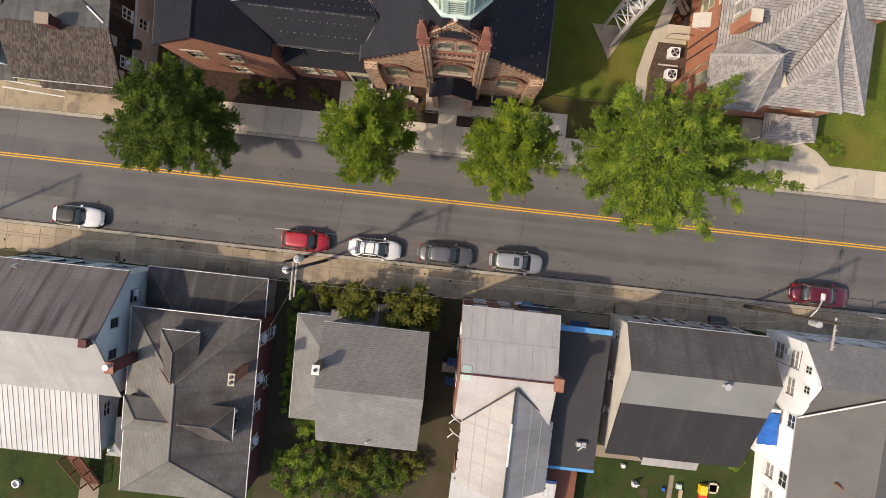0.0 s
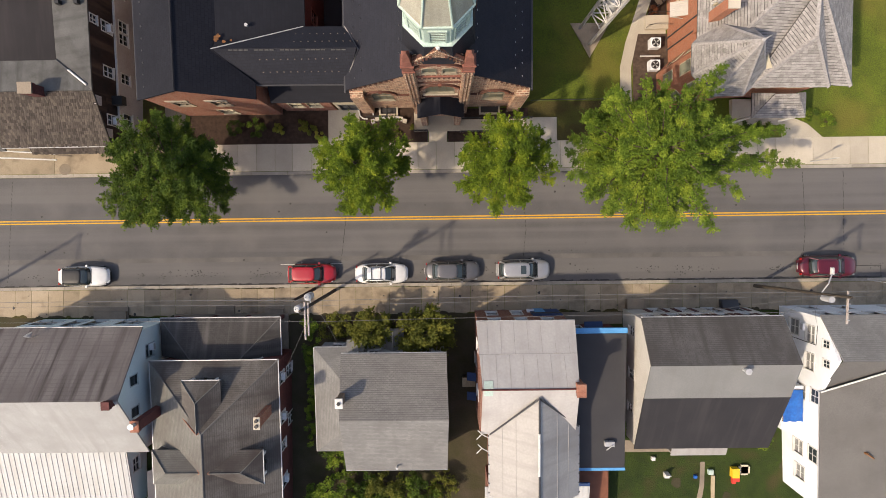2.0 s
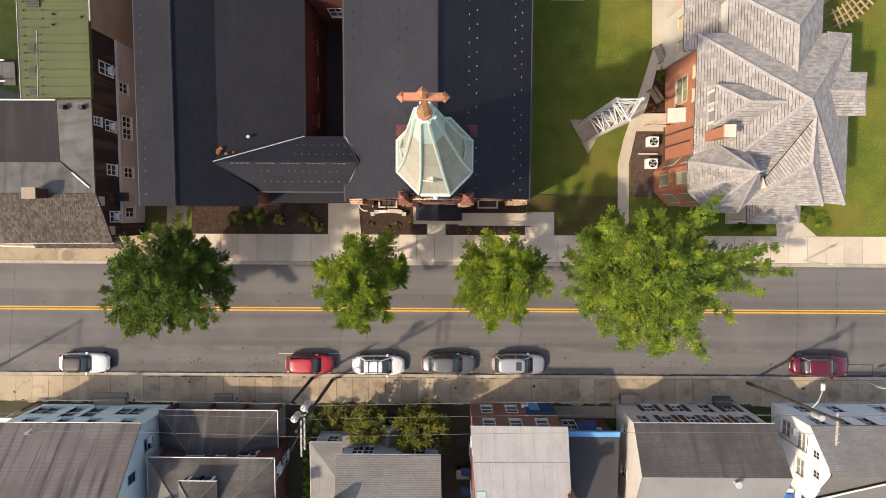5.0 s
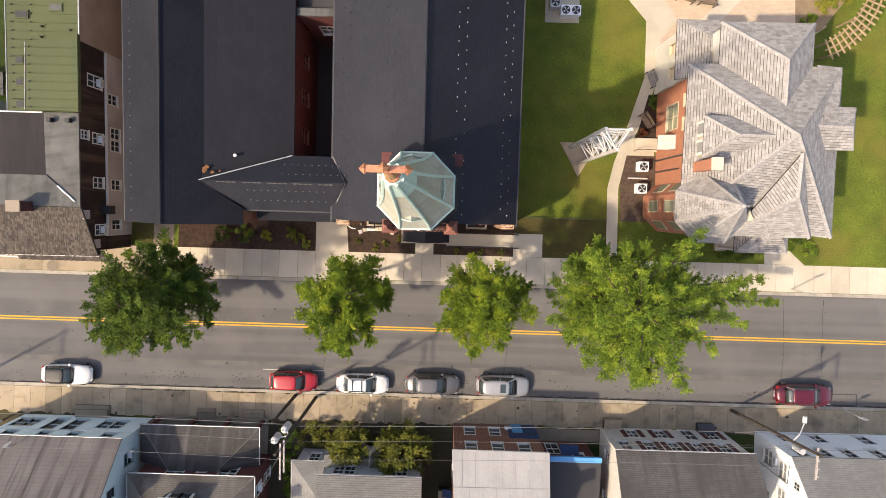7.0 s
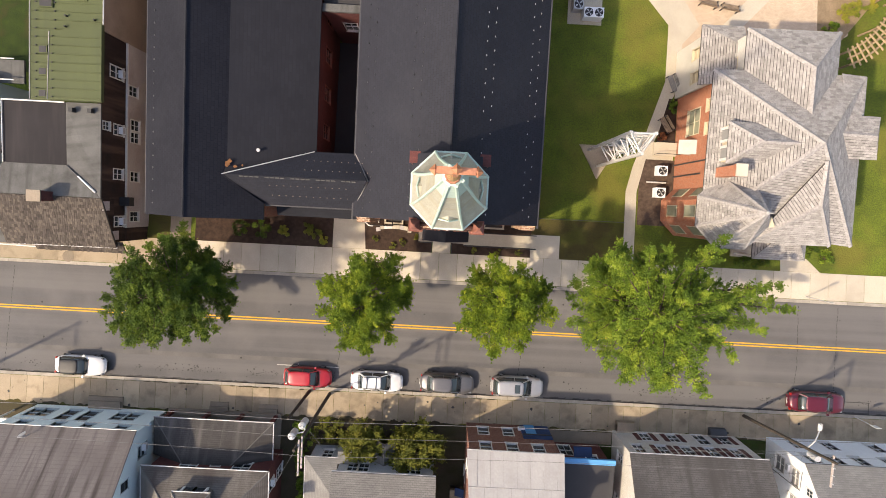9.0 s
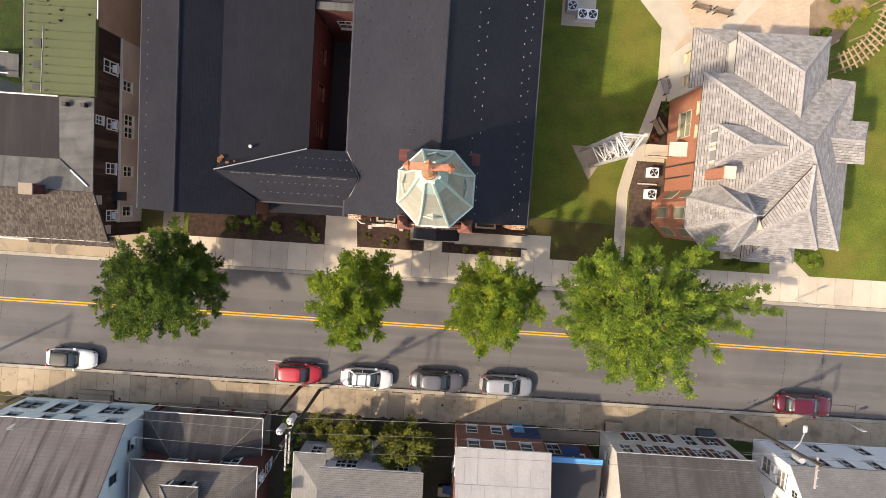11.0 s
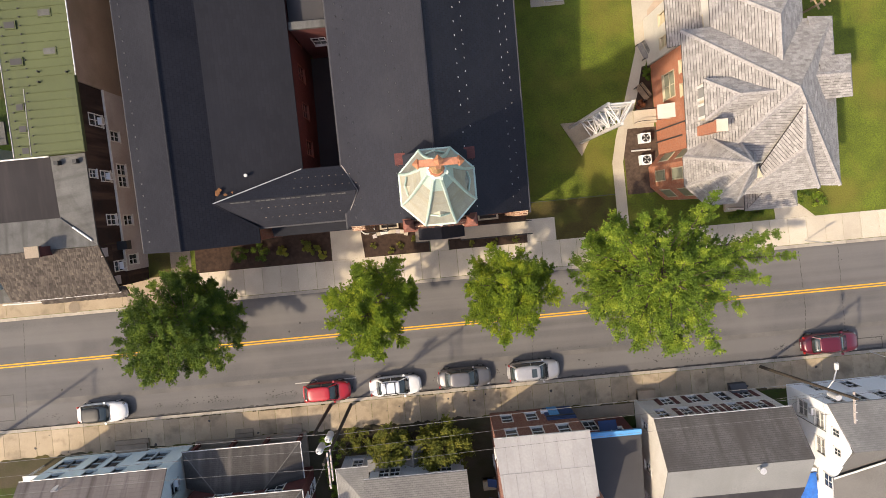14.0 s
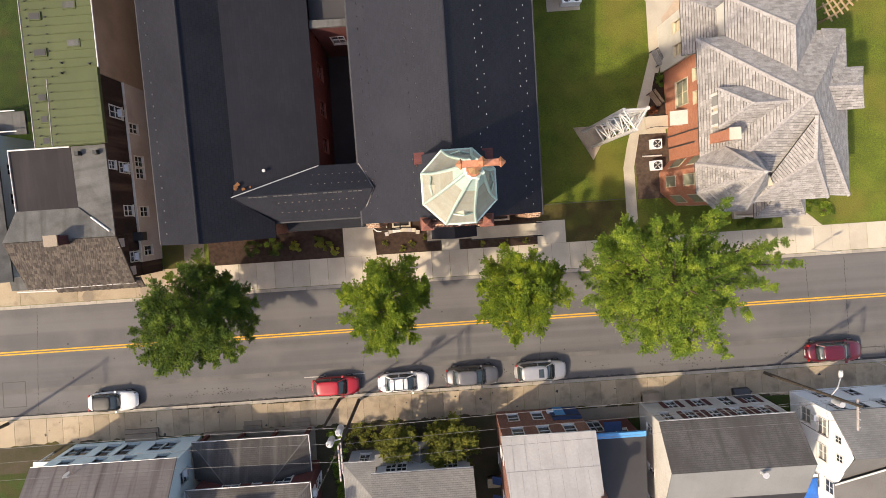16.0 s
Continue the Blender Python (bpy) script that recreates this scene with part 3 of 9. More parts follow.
# ---- building blocks ----
class Shape:
    """Collects corners and faces for one mesh."""

    def __init__(self):
        self.v, self.f, self.slabs = [], [], []

    def add(self, verts, faces):
        n = len(self.v)
        self.v += [tuple(p) for p in verts]
        self.f += [tuple(i + n for i in f) for f in faces]
        return self

    def box(self, x0, x1, y0, y1, z0, z1, m=None):
        vs = [(x, y, z) for z in (z0, z1) for y in (y0, y1) for x in (x0, x1)]
        if m:
            vs = [m @ Vector(p) for p in vs]
        return self.add(vs, [(0, 2, 3, 1), (4, 5, 7, 6), (0, 1, 5, 4), (2, 6, 7, 3), (0, 4, 6, 2), (1, 3, 7, 5)])

    def prism(self, poly, dz0, dz1, ground=None):
        """A flat outline raised between two heights; ground(y) is added where given."""
        n = len(poly)
        g = ground or (lambda y: 0.0)
        vs = [(x, y, g(y) + dz0) for x, y in poly] + [(x, y, g(y) + dz1) for x, y in poly]
        return self.add(vs, [tuple(range(n))[::-1], tuple(range(n, 2 * n))] + [(i, (i + 1) % n, n + (i + 1) % n, n + i) for i in range(n)])

    def slab(self, pts, thick=0.14):
        """A roof plane of any outline with thickness downwards."""
        pts = [Vector(p) for p in pts]
        nrm = (pts[1] - pts[0]).cross(pts[2] - pts[0])
        if nrm.z < 0:
            pts = pts[::-1]
        n = len(pts)
        self.slabs.append((pts, thick))
        vs = pts + [p - Vector((0, 0, thick)) for p in pts]
        return self.add(vs, [tuple(range(n)), tuple(range(n, 2 * n))[::-1]] + [((i + 1) % n, i, n + i, n + (i + 1) % n) for i in range(n)])

    def tube(self, p0, p1, r0, r1=None, n=8, caps=True):
        p0, p1 = Vector(p0), Vector(p1)
        r1 = r0 if r1 is None else r1
        q = (p1 - p0).to_track_quat('Z', 'Y').to_matrix()
        vs = []
        for p, r in ((p0, r0), (p1, r1)):
            vs += [p + q @ Vector((r * math.cos(2 * math.pi * i / n), r * math.sin(2 * math.pi * i / n), 0)) for i in range(n)]
        fs = [(i, (i + 1) % n, n + (i + 1) % n, n + i) for i in range(n)]
        if caps:
            fs += [tuple(range(n))[::-1], tuple(range(n, 2 * n))]
        return self.add(vs, fs)

    def polytube(self, pts, r, n=5):
        """One unbroken tube along a line of points."""
        pts = [Vector(p) for p in pts]
        rs = []
        for i, p in enumerate(pts):
            d = (pts[min(i + 1, len(pts) - 1)] - pts[max(i - 1, 0)]).normalized()
            a = d.cross(Vector((0, 0, 1)))
            a = Vector((1, 0, 0)) if a.length < 0.01 else a.normalized()
            b = a.cross(d)
            rs.append([p + (a * math.cos(2 * math.pi * k / n) + b * math.sin(2 * math.pi * k / n)) * r for k in range(n)])
        return self.rings(rs)

    def rings(self, rings, cap=True):
        """Skins equal-length rings of points one after the other."""
        n = len(rings[0])
        vs = [p for r in rings for p in r]
        fs = [(k * n + i, k * n + (i + 1) % n, (k + 1) * n + (i + 1) % n, (k + 1) * n + i) for k in range(len(rings) - 1) for i in range(n)]
        if cap:
            fs += [tuple(range(n))[::-1], tuple(range((len(rings) - 1) * n, len(rings) * n))]
        return self.add(vs, fs)


def uv_metres(me):
    """UVs in metres on each face: u level, v up the slope."""
    uv = me.uv_layers.new(name="metres")
    for p in me.polygons:
        n = p.normal
        u = Vector((0, 0, 1)).cross(n)
        u = Vector((1, 0, 0)) if u.length < 0.05 else u.normalized()
        v = n.cross(u)
        for li in p.loop_indices:
            co = me.vertices[me.loops[li].vertex_index].co
            uv.data[li].uv = (co.dot(u), co.dot(v))


def part(name, sh, material, parent=None, label="", smooth=False, uv=True, weld=False):
    """Links a shape as one mesh under its thing; a shape of several roof planes becomes one part a plane."""
    if len(sh.slabs) > 1 and len(sh.f) == sum(len(p) + 2 for p, t in sh.slabs):
        obs = [part(name, Shape().slab(p, t), material, parent, label) for p, t in sh.slabs]
        return obs[0]
    me = bpy.data.meshes.new(name)
    me.from_pydata(sh.v, [], sh.f)
    if weld:
        bm = bmesh.new()
        bm.from_mesh(me)
        bmesh.ops.remove_doubles(bm, verts=bm.verts, dist=0.001)
        bm.to_mesh(me)
        bm.free()
    me.materials.append(M[material] if isinstance(material, str) else material)
    me.update()
    if uv:
        uv_metres(me)
    if smooth:
        me.shade_smooth()
    ob = new(name, me)
    if parent:
        ob.parent = parent
        if parent.type == 'EMPTY':
            ob.matrix_parent_inverse = parent.matrix_basis.inverted()
    if label:
        ob["label"] = label
    return ob


def thing(name, label, category, group="", at=None, kind=""):
    """An Empty that carries the parts of one thing."""
    ob = new(name)
    ob.empty_display_size = 0.2
    if at:
        ob.matrix_basis = at if isinstance(at, Matrix) else Matrix.Translation(at)
    return tagged(ob, label, category, group, kind)


def clip(poly, axis, lim, keep_less):
    """Cuts a flat outline at one straight limit."""
    out = []
    for i, p in enumerate(poly):
        q = poly[i - 1]
        ip = (p[axis] <= lim) == keep_less or p[axis] == lim
        iq = (q[axis] <= lim) == keep_less or q[axis] == lim
        if ip != iq:
            f = (lim - q[axis]) / (p[axis] - q[axis])
            out.append((q[0] + (p[0] - q[0]) * f, q[1] + (p[1] - q[1]) * f))
        if ip:
            out.append(p)
    return out


def lay(parent, slabs, w, h, material, name, single=0, ragged=0.0, thick=0.03, seed=4, cover=0.8):
    """Lays slates or shakes in courses on roof planes: the first ones as parts, the rest joined."""
    rg = random.Random(seed)
    rest = Shape()
    made = 0
    for pts, _ in slabs:
        n = Vector((0, 0, 0))
        for p, q in zip(pts, list(pts[1:]) + [pts[0]]):
            n += Vector(p).cross(Vector(q))
        n.normalize()
        u = Vector((0, 0, 1)).cross(n)
        u = Vector((1, 0, 0)) if u.length < 0.05 else u.normalized()
        v = n.cross(u)
        o = pts[0] + n * max((p - pts[0]).dot(n) for p in pts)
        flat = [((p - o).dot(u), (p - o).dot(v)) for p in pts]
        v0, v1 = min(p[1] for p in flat), max(p[1] for p in flat)
        u0, u1 = min(p[0] for p in flat), max(p[0] for p in flat)
        for j in range(int((v1 - v0) / h) + 1):
            a = v0 + j * h
            # cover under 1 bares the dark bed as each row's shadow line
            row = clip(clip(flat, 1, a, False), 1, a + h * cover, True)
            if len(row) < 3:
                continue
            x = u0 - rg.uniform(0, w)
            while x < u1:
                ww = w * rg.uniform(1 - ragged, 1 + ragged)
                piece = clip(clip(row, 0, x + 0.006, False), 0, x + ww - 0.006, True)
                x += ww
                if len(piece) < 3 or max(p[1] for p in piece) - min(p[1] for p in piece) < 0.03:
                    continue
                dr = -rg.uniform(0, ragged) * h * 0.6
                k = len(piece)
                t = thick * rg.uniform(0.7, 1.3)
                top = [o + u * p[0] + v * (p[1] + (dr if p[1] < a + h * 0.5 else 0)) + n * (t * (1 - 0.75 * (p[1] - a) / h) + 0.004) for p in piece]
                bot = [q - n * t for q in top]
                faces = [tuple(range(k))] + [((i + 1) % k, i, k + i, k + (i + 1) % k) for i in range(k)]
                if made < single:
                    part(name, Shape().add(top + bot, faces), material, parent, uv=False)
                else:
                    rest.add(top + bot, faces)
                made += 1
    if rest.v:
        tagged(part(name + "_field", rest, material, parent, uv=False), kind="stuff")


def hip_cap(parent, a, b, w=0.17, material="ridge_vic"):
    """A flat-winged capping over a hip or ridge."""
    a, b = Vector(a), Vector(b)
    s = (b - a).cross(Vector((0, 0, 1))).normalized() * w
    up = Vector((0, 0, 1))
    ring = lambda p: [p - s - up * 0.06, p + up * 0.07, p + s - up * 0.06, p - up * 0.1]
    return part("hip_cap", Shape().rings([ring(a), ring(b)]), material, parent)


def rnd(a, b):
    return random.uniform(a, b)

# ---- ground, road, pavements ----
KS, KN = -0.18, 9.33           # kerb lines
PS, PN = -2.86, 12.03          # outer edges of the pavements
sh = Shape()
prof = [(-900, 0.1), (-60, 0.1)] + [(y, 0.1) for y in range(-50, 0, 10)] + [(KS - 0.1, 0.1), (KS - 0.05, -0.2), (KN + 0.05, -0.2), (KN + 0.1, 0.1)] + [(y, 0.1) for y in range(20, 100, 10)] + [(900, 0.1)]
xs = [-900, -60, 0, 60, 900]
n = len(xs)
sh.add([(x, y, G(y) + d) for y, d in prof for x in xs], [(j * n + i, j * n + i + 1, (j + 1) * n + i + 1, (j + 1) * n + i) for j in range(len(prof) - 1) for i in range(n - 1)])
tagged(part("ground", sh, "grass"), "mown green lawn with worn yellowish patches", "lawn", kind="structure")
road = tagged(part("road", Shape().prism([(-900, KS), (900, KS), (900, KN), (-900, KN)], -0.15, 0.0, G), "asphalt"), "grey asphalt two-lane street with worn lanes", "road", kind="structure")
part("road_line", Shape().prism([(-400, 5.22), (400, 5.32), (400, 5.42), (-400, 5.32)], 0.0, 0.006, G), "yellow", road, "painted yellow centre line")
part("road_line", Shape().prism([(-400, 5.44), (400, 5.54), (400, 5.64), (-400, 5.54)], 0.0, 0.006, G), "yellow", road, "painted yellow centre line")


def overlay(name, poly, material, label, h=0.02, cat="ground"):
    return tagged(part(name, Shape().prism(poly, -0.1, 0.1 + h, G), material), label, cat, kind="structure")


def rect(x0, x1, y0, y1):
    return [(x0, y0), (x1, y0), (x1, y1), (x0, y1)]


# Darker grass stands in for shade here and for dull light over the yards.
overlay("side_lawn", rect(-60, -31.9, 26, 89), "grass_yard_dim", "rough green grass behind the old houses, darkened for shade", 0.003, "lawn")
overlay("back_lawn", rect(-90, 90, -59.9, PS), "grass_yard_dim", "rough deep green yard grass with bare patches, darkened for dull light", 0.003, "lawn")
overlay("worn_lawn", rect(6.25, 15.05, PN, 15.45), "grass_worn", "thin brownish grass strip before the lawn rail", 0.004, "lawn")
overlay("front_yard", rect(9.3, 14.9, -3.9, PS), "concrete_old", "stained concrete forecourt of the low building", 0.012, "forecourt")
overlay("soil_yard", rect(-60, -35.5, -5.2, PS), "soil", "dark bare soil beside the blue house", 0.012)
overlay("soil_yard", rect(-14.0, 3.5, -24, PS), "soil", "dark bare soil with weeds between the houses", 0.012)
overlay("side_walk", rect(-24.7, -22.9, PN, 30), "concrete_old", "stained concrete strip beside the hall wall", 0.016, "path")
overlay("side_bed", rect(-26.6, -24.72, PN, 30), "grass_worn", "thin brownish grass between hall and shingled building", 0.016, "lawn")
overlay("mulch_bed", rect(-22.5, -10.42, PN, 16.0), "mulch", "dark bark mulch planting bed beside the hall", 0.02)
overlay("mulch_bed", rect(-7.85, -1.7, PN, 15.5), "mulch", "bark mulch planting bed before the church", 0.02)
overlay("mulch_bed", rect(-0.02, 7.0, PN, 14.9), "mulch", "narrow mulch bed beside the entrance ramp", 0.02)
overlay("mulch_bed", [(17.5, 22.75), (19.2, 22.75), (19.2, 26.6), (18.5, 26.6)], "mulch", "mulch bed with a bench and shrubs by the brick wall", 0.045)
overlay("mulch_bed", rect(16.2, 20.0, 15.4, 21.2), "mulch_dry", "dry brown mulch bed with air conditioners beside the brick house", 0.02)

pav_n = tagged(part("pavement_north", Shape().prism(rect(-70, 70, KN + 0.02, PN), -0.12, 0.095, G), "joint"), "concrete pavement of square slabs beside the church", "pavement", kind="structure")
pav_s = tagged(part("pavement_south", Shape().prism(rect(-70, 70, PS, KS - 0.02), -0.12, 0.095, G), "joint"), "stained concrete pavement of slabs before the houses", "pavement", kind="structure")


def slabs(parent, x0, x1, y0, y1, step, material, name="slab", top=0.12):
    x = x0
    while x < x1 - 0.2:
        w = min(step * rnd(0.93, 1.07), x1 - x)
        part(name, Shape().prism(rect(x + 0.012, x + w - 0.012, y0 + 0.012, y1 - 0.012), 0.05, top + rnd(-0.006, 0.006), G), material, parent)
        x += w


slabs(pav_n, -45, -24.6, KN + 0.32, PN, 5.2, "concrete")
slabs(pav_n, -24.6, 45, KN + 0.32, PN, 1.55, "concrete_pale")
slabs(pav_n, -45, 45, KN, KN + 0.31, 3.1, "kerb", "kerb_stone")
slabs(pav_s, -45, 45, PS, KS - 0.31, 1.42, "concrete")
slabs(pav_s, -45, 45, KS - 0.3, KS, 2.8, "kerb", "kerb_stone")

for x in (-21.5, -6.3, 4.3, 14.6):
    part("tree_pit", Shape().prism(rect(x - 0.65, x + 0.65, 9.75, 10.95), 0.06, 0.135, G), "mulch", pav_n, "dark soil square around a street tree")
part("pit_frame", Shape().prism(rect(25.85, 26.8, 9.85, 10.6), 0.06, 0.135, G), "mulch", pav_n, "dark soil square in the pavement")

# ---- parts of houses ----
def wall_frame(p0, p1):
    """Matrix whose x runs along the wall, y points out of it, z up."""
    a, b = Vector((*p0, 0)), Vector((*p1, 0))
    u = (b - a).normalized()
    o = u.cross(Vector((0, 0, 1)))
    m = Matrix(((u.x, o.x, 0, a.x), (u.y, o.y, 0, a.y), (0, 0, 1, 0), (0, 0, 0, 1)))
    return m, (b - a).length


def loop_frame(outer, inner, y0, y1, m):
    """A closed frame between two outlines (u, v), from depth y0 out to y1."""
    n = len(outer)
    vs = [m @ Vector((u, y, v)) for y in (y1, y0) for lp in (outer, inner) for u, v in lp]
    fs = []
    for i in range(n):
        k = (i + 1) % n
        fs += [(i, k, n + k, n + i), (2 * n + k, 2 * n + i, 3 * n + i, 3 * n + k), (k, i, 2 * n + i, 2 * n + k), (n + i, n + k, 3 * n + k, 3 * n + i)]
    return Shape().add(vs, fs)


def outline(u, v, w, h, arch):
    """Rectangle, or round-headed outline whose head is arch high."""
    if not arch:
        return [(u - w / 2, v), (u + w / 2, v), (u + w / 2, v + h), (u - w / 2, v + h)]
    head = [(u + w / 2 * math.cos(math.pi * k / 10), v + h - arch + arch * math.sin(math.pi * k / 10)) for k in range(11)]
    return [(u - w / 2, v), (u + w / 2, v)] + head


def window(parent, m, u, v, w, h, trim="trim", pane="glass", bars=1, sill=True, deep=0.1, name="window", shutters=None, rail=True, arch=0.0, wallmat=None, lintel=None):
    """A window in its opening: casing, glazing bars, pane set back, sill."""
    c = 0.08
    win = part(name, loop_frame(outline(u, v - 0.01, w + 2 * c, h + 0.01 + c, arch and arch + c), outline(u, v + 0.03, w, h - 0.03, arch), -deep, 0.035, m), trim, parent)
    part("pane", Shape().box(u - w / 2 + 0.002, u + w / 2 - 0.002, -deep - 0.03, -deep + 0.015, v, v + h, m), pane, win)
    if rail:
        part("glazing_bar", Shape().box(u - w / 2 + 0.002, u + w / 2 - 0.002, -deep, min(0.02, -deep + 0.08), v + h / 2 - 0.025, v + h / 2 + 0.025, m), trim, win)
    for k in range(bars):
        x = u - w / 2 + w * (k + 1) / (bars + 1)
        part("glazing_bar", Shape().box(x - 0.022, x + 0.022, -deep, min(0.018, -deep + 0.07), v + 0.03, v + h - 0.005, m), trim, win)
    if sill:
        part("sill", Shape().box(u - w / 2 - 0.12, u + w / 2 + 0.12, -deep, 0.09, v - 0.09, v - 0.012, m), trim, win)
    if lintel:
        part("lintel", Shape().box(u - w / 2 - 0.25, u + w / 2 + 0.25, -0.05, 0.05, v + h + c + 0.01, v + h + c + 0.4, m), lintel, win)
    if arch:                          # brickwork filling the corners beside the round head
        for sx in (-1, 1):
            arc = [(u + sx * w / 2 * math.cos(math.pi * k / 20), v + h - arch + arch * math.sin(math.pi * k / 20)) for k in range(11)]
            poly = arc + [(u + sx * w / 2, v + h)]
            k = len(poly)
            part("spandrel", Shape().add([m @ Vector((a, y, b)) for y in (-0.003, -0.3) for a, b in poly], [tuple(range(k)), tuple(range(k, 2 * k))] + [(i, (i + 1) % k, k + (i + 1) % k, k + i) for i in range(k)]), wallmat, win)
    if shutters:
        for sx in (-1, 1):
            x = u + sx * (w / 2 + c + 0.22)
            part("shutter", Shape().box(x - 0.2, x + 0.2, 0.002, 0.045, v, v + h, m), shutters, win)
    return win


def wall(parent, material, p0, p1, zb, zt, wins=(), T=0.25, top=None, **kw):
    """A wall from p0 to p1 (outside on the right) with openings (u, v, w, h) cut through; top: gable outline [(u, z), ...] above zt."""
    m, length = wall_frame(p0, p1)
    us = sorted({0.0, length, *[w[0] - w[2] / 2 for w in wins], *[w[0] + w[2] / 2 for w in wins]})
    zs = sorted({zb, zt, *[w[1] for w in wins], *[w[1] + w[3] for w in wins]})
    s = Shape()
    for i in range(len(us) - 1):
        for j in range(len(zs) - 1):
            cu, cz = (us[i] + us[i + 1]) / 2, (zs[j] + zs[j + 1]) / 2
            if not (any(abs(cu - w[0]) < w[2] / 2 and w[1] < cz < w[1] + w[3] for w in wins) or cz > zt):
                s.box(max(us[i], 0.004), min(us[i + 1], length - 0.004), -T, 0, zs[j], zs[j + 1], m)
    if top:
        k = len(top)
        top = [(max(0.004, min(length - 0.004, u)), z) for u, z in top]
        vs = [m @ Vector((u, 0, z)) for u, z in top] + [m @ Vector((u, -T, z)) for u, z in top]
        s.add(vs, [tuple(range(k)), tuple(range(k, 2 * k))[::-1]] + [((i + 1) % k, i, k + i, k + (i + 1) % k) for i in range(k)])
    ob = part("wall", s, material, parent, weld=True)
    for w in wins:
        window(parent, m, *w[:4], **{**kw, **(w[4] if len(w) > 4 else {})})
    return ob


def gutter(parent, a, b, material="galv"):
    s = Shape()
    s.tube(a, b, 0.05, n=6)
    part("gutter", s, material, parent)


def strip(parent, pts, r=0.05, material="trim", name="ridge_cap"):
    return part(name, Shape().polytube(pts, r, 6), material, parent)


def chimney(parent, x, y, z0, z1, wx, wy, material="brick", cap="concrete_pale", pots=1):
    s = Shape().box(x - wx / 2, x + wx / 2, y - wy / 2, y + wy / 2, z0, z1)
    s.box(x - wx / 2 - 0.05, x + wx / 2 + 0.05, y - wy / 2 - 0.05, y + wy / 2 + 0.05, z1 - 0.3, z1 - 0.12)
    c = part("chimney", s, material, parent)
    part("cap", Shape().box(x - wx / 2 - 0.07, x + wx / 2 + 0.07, y - wy / 2 - 0.07, y + wy / 2 + 0.07, z1, z1 + 0.1), cap, c)
    for k in range(pots):
        yy = y + (k - (pots - 1) / 2) * 0.4
        part("flue", Shape().tube((x, yy, z1 + 0.1), (x, yy, z1 + 0.22), 0.13, n=10), "black", c)
    return c


def vent_pipe(parent, x, y, z0, z1, r=0.06, material="galv"):
    part("vent_pipe", Shape().tube((x, y, z0), (x, y, z1), r, n=8).tube((x, y, z1), (x, y, z1 + 0.06), r * 1.6, n=8), material, parent)


def house(name, label, x, y):
    return thing(name, label, "house", at=(x, y, G(y) + 0.1))


def base(*ys):
    """A footing level below the ground at the given places."""
    return min(G(y) for y in ys) - 0.1


# ---- pale blue house ----
h = house("house", "pale blue sided house with brown and pale grey roof slopes", -30, -7.5)
x0, x1, yf, yb = -35.4, -24.15, -2.98, -12.4
zb = base(yf, yb)
wall(h, "siding_blue", (x1, yf), (x0, yf), zb, 5.7, [(2.0, 1.7, 0.9, 1.5), (3.1, 1.7, 0.9, 1.5), (5.6, 1.6, 1.0, 2.1), (7.3, 1.6, 1.0, 2.1), (9.3, 1.7, 0.9, 1.5), (10.3, 1.7, 0.9, 1.5),
     (1.6, 4.2, 0.9, 1.1), (4.4, 4.2, 0.8, 1.1), (6.8, 4.2, 0.8, 1.1), (9.6, 4.2, 0.9, 1.1)], bars=0, trim="trim_blue")
wall(h, "siding_blue", (x1, yb), (x1, yf), zb, 5.7, [(7.57, 4.0, 1.0, 1.1), (7.58, 1.4, 1.1, 1.2), (5.86, 6.5, 0.72, 0.9, {"deep": -0.02}), (3.43, 6.5, 0.72, 0.9, {"deep": -0.02})],
     top=[(0, 5.7), (9.42, 5.7), (5.1, 9.3)], bars=0, trim="trim_blue")
wall(h, "siding_blue", (x0, yf), (x0, yb), zb, 5.7, [], top=[(0, 5.7), (9.42, 5.7), (4.32, 9.3)])
wall(h, "siding_blue", (x0, yb), (x1, yb), zb, 5.7, [])
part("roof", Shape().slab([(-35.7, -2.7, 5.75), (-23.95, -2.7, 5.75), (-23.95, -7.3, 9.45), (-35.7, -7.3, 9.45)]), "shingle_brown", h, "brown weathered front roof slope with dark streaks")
part("roof", Shape().slab([(-35.7, -7.3, 9.45), (-23.95, -7.3, 9.45), (-23.95, -12.75, 5.65), (-35.7, -12.75, 5.65)]), "shingle_pale", h, "pale grey back roof slope")
gutter(h, (-35.7, -2.68, 5.66), (-23.95, -2.68, 5.66))
chimney(h, -24.45, -7.45, 8.0, 9.9, 0.46, 0.45, "brick_dark", "brick_dark", 0)
chimney(h, -22.75, -9.15, 1.0, 9.4, 0.5, 0.7, "brick_dark", "brick", 0)
vent_pipe(h, -22.75, -9.0, 9.5, 9.9, 0.14)
# satellite dish at the eave
s = Shape().tube((-32.0, -3.2, 6.1), (-32.0, -3.2, 6.7), 0.03)
s.tube((-32.0, -3.2, 6.7), (-32.1, -2.95, 6.8), 0.06, 0.32, n=14)
part("satellite_dish", s, "galv", h)
# lean-to with ribbed white roof at the back
wall(h, "siding_blue", (-26.4, -18.3), (-26.4, -12.4), base(-18, -12), 4.2, [(3.53, 2.93, 1.1, 0.9)], top=[(0, 4.2), (5.9, 4.2), (5.9, 4.9), (0, 4.1)])
wall(h, "siding_blue", (-40.5, -18.3), (-26.4, -18.3), base(-18, -12), 4.0, [(4, 2.4, 1.2, 1.2), (9, 2.4, 1.2, 1.2)])
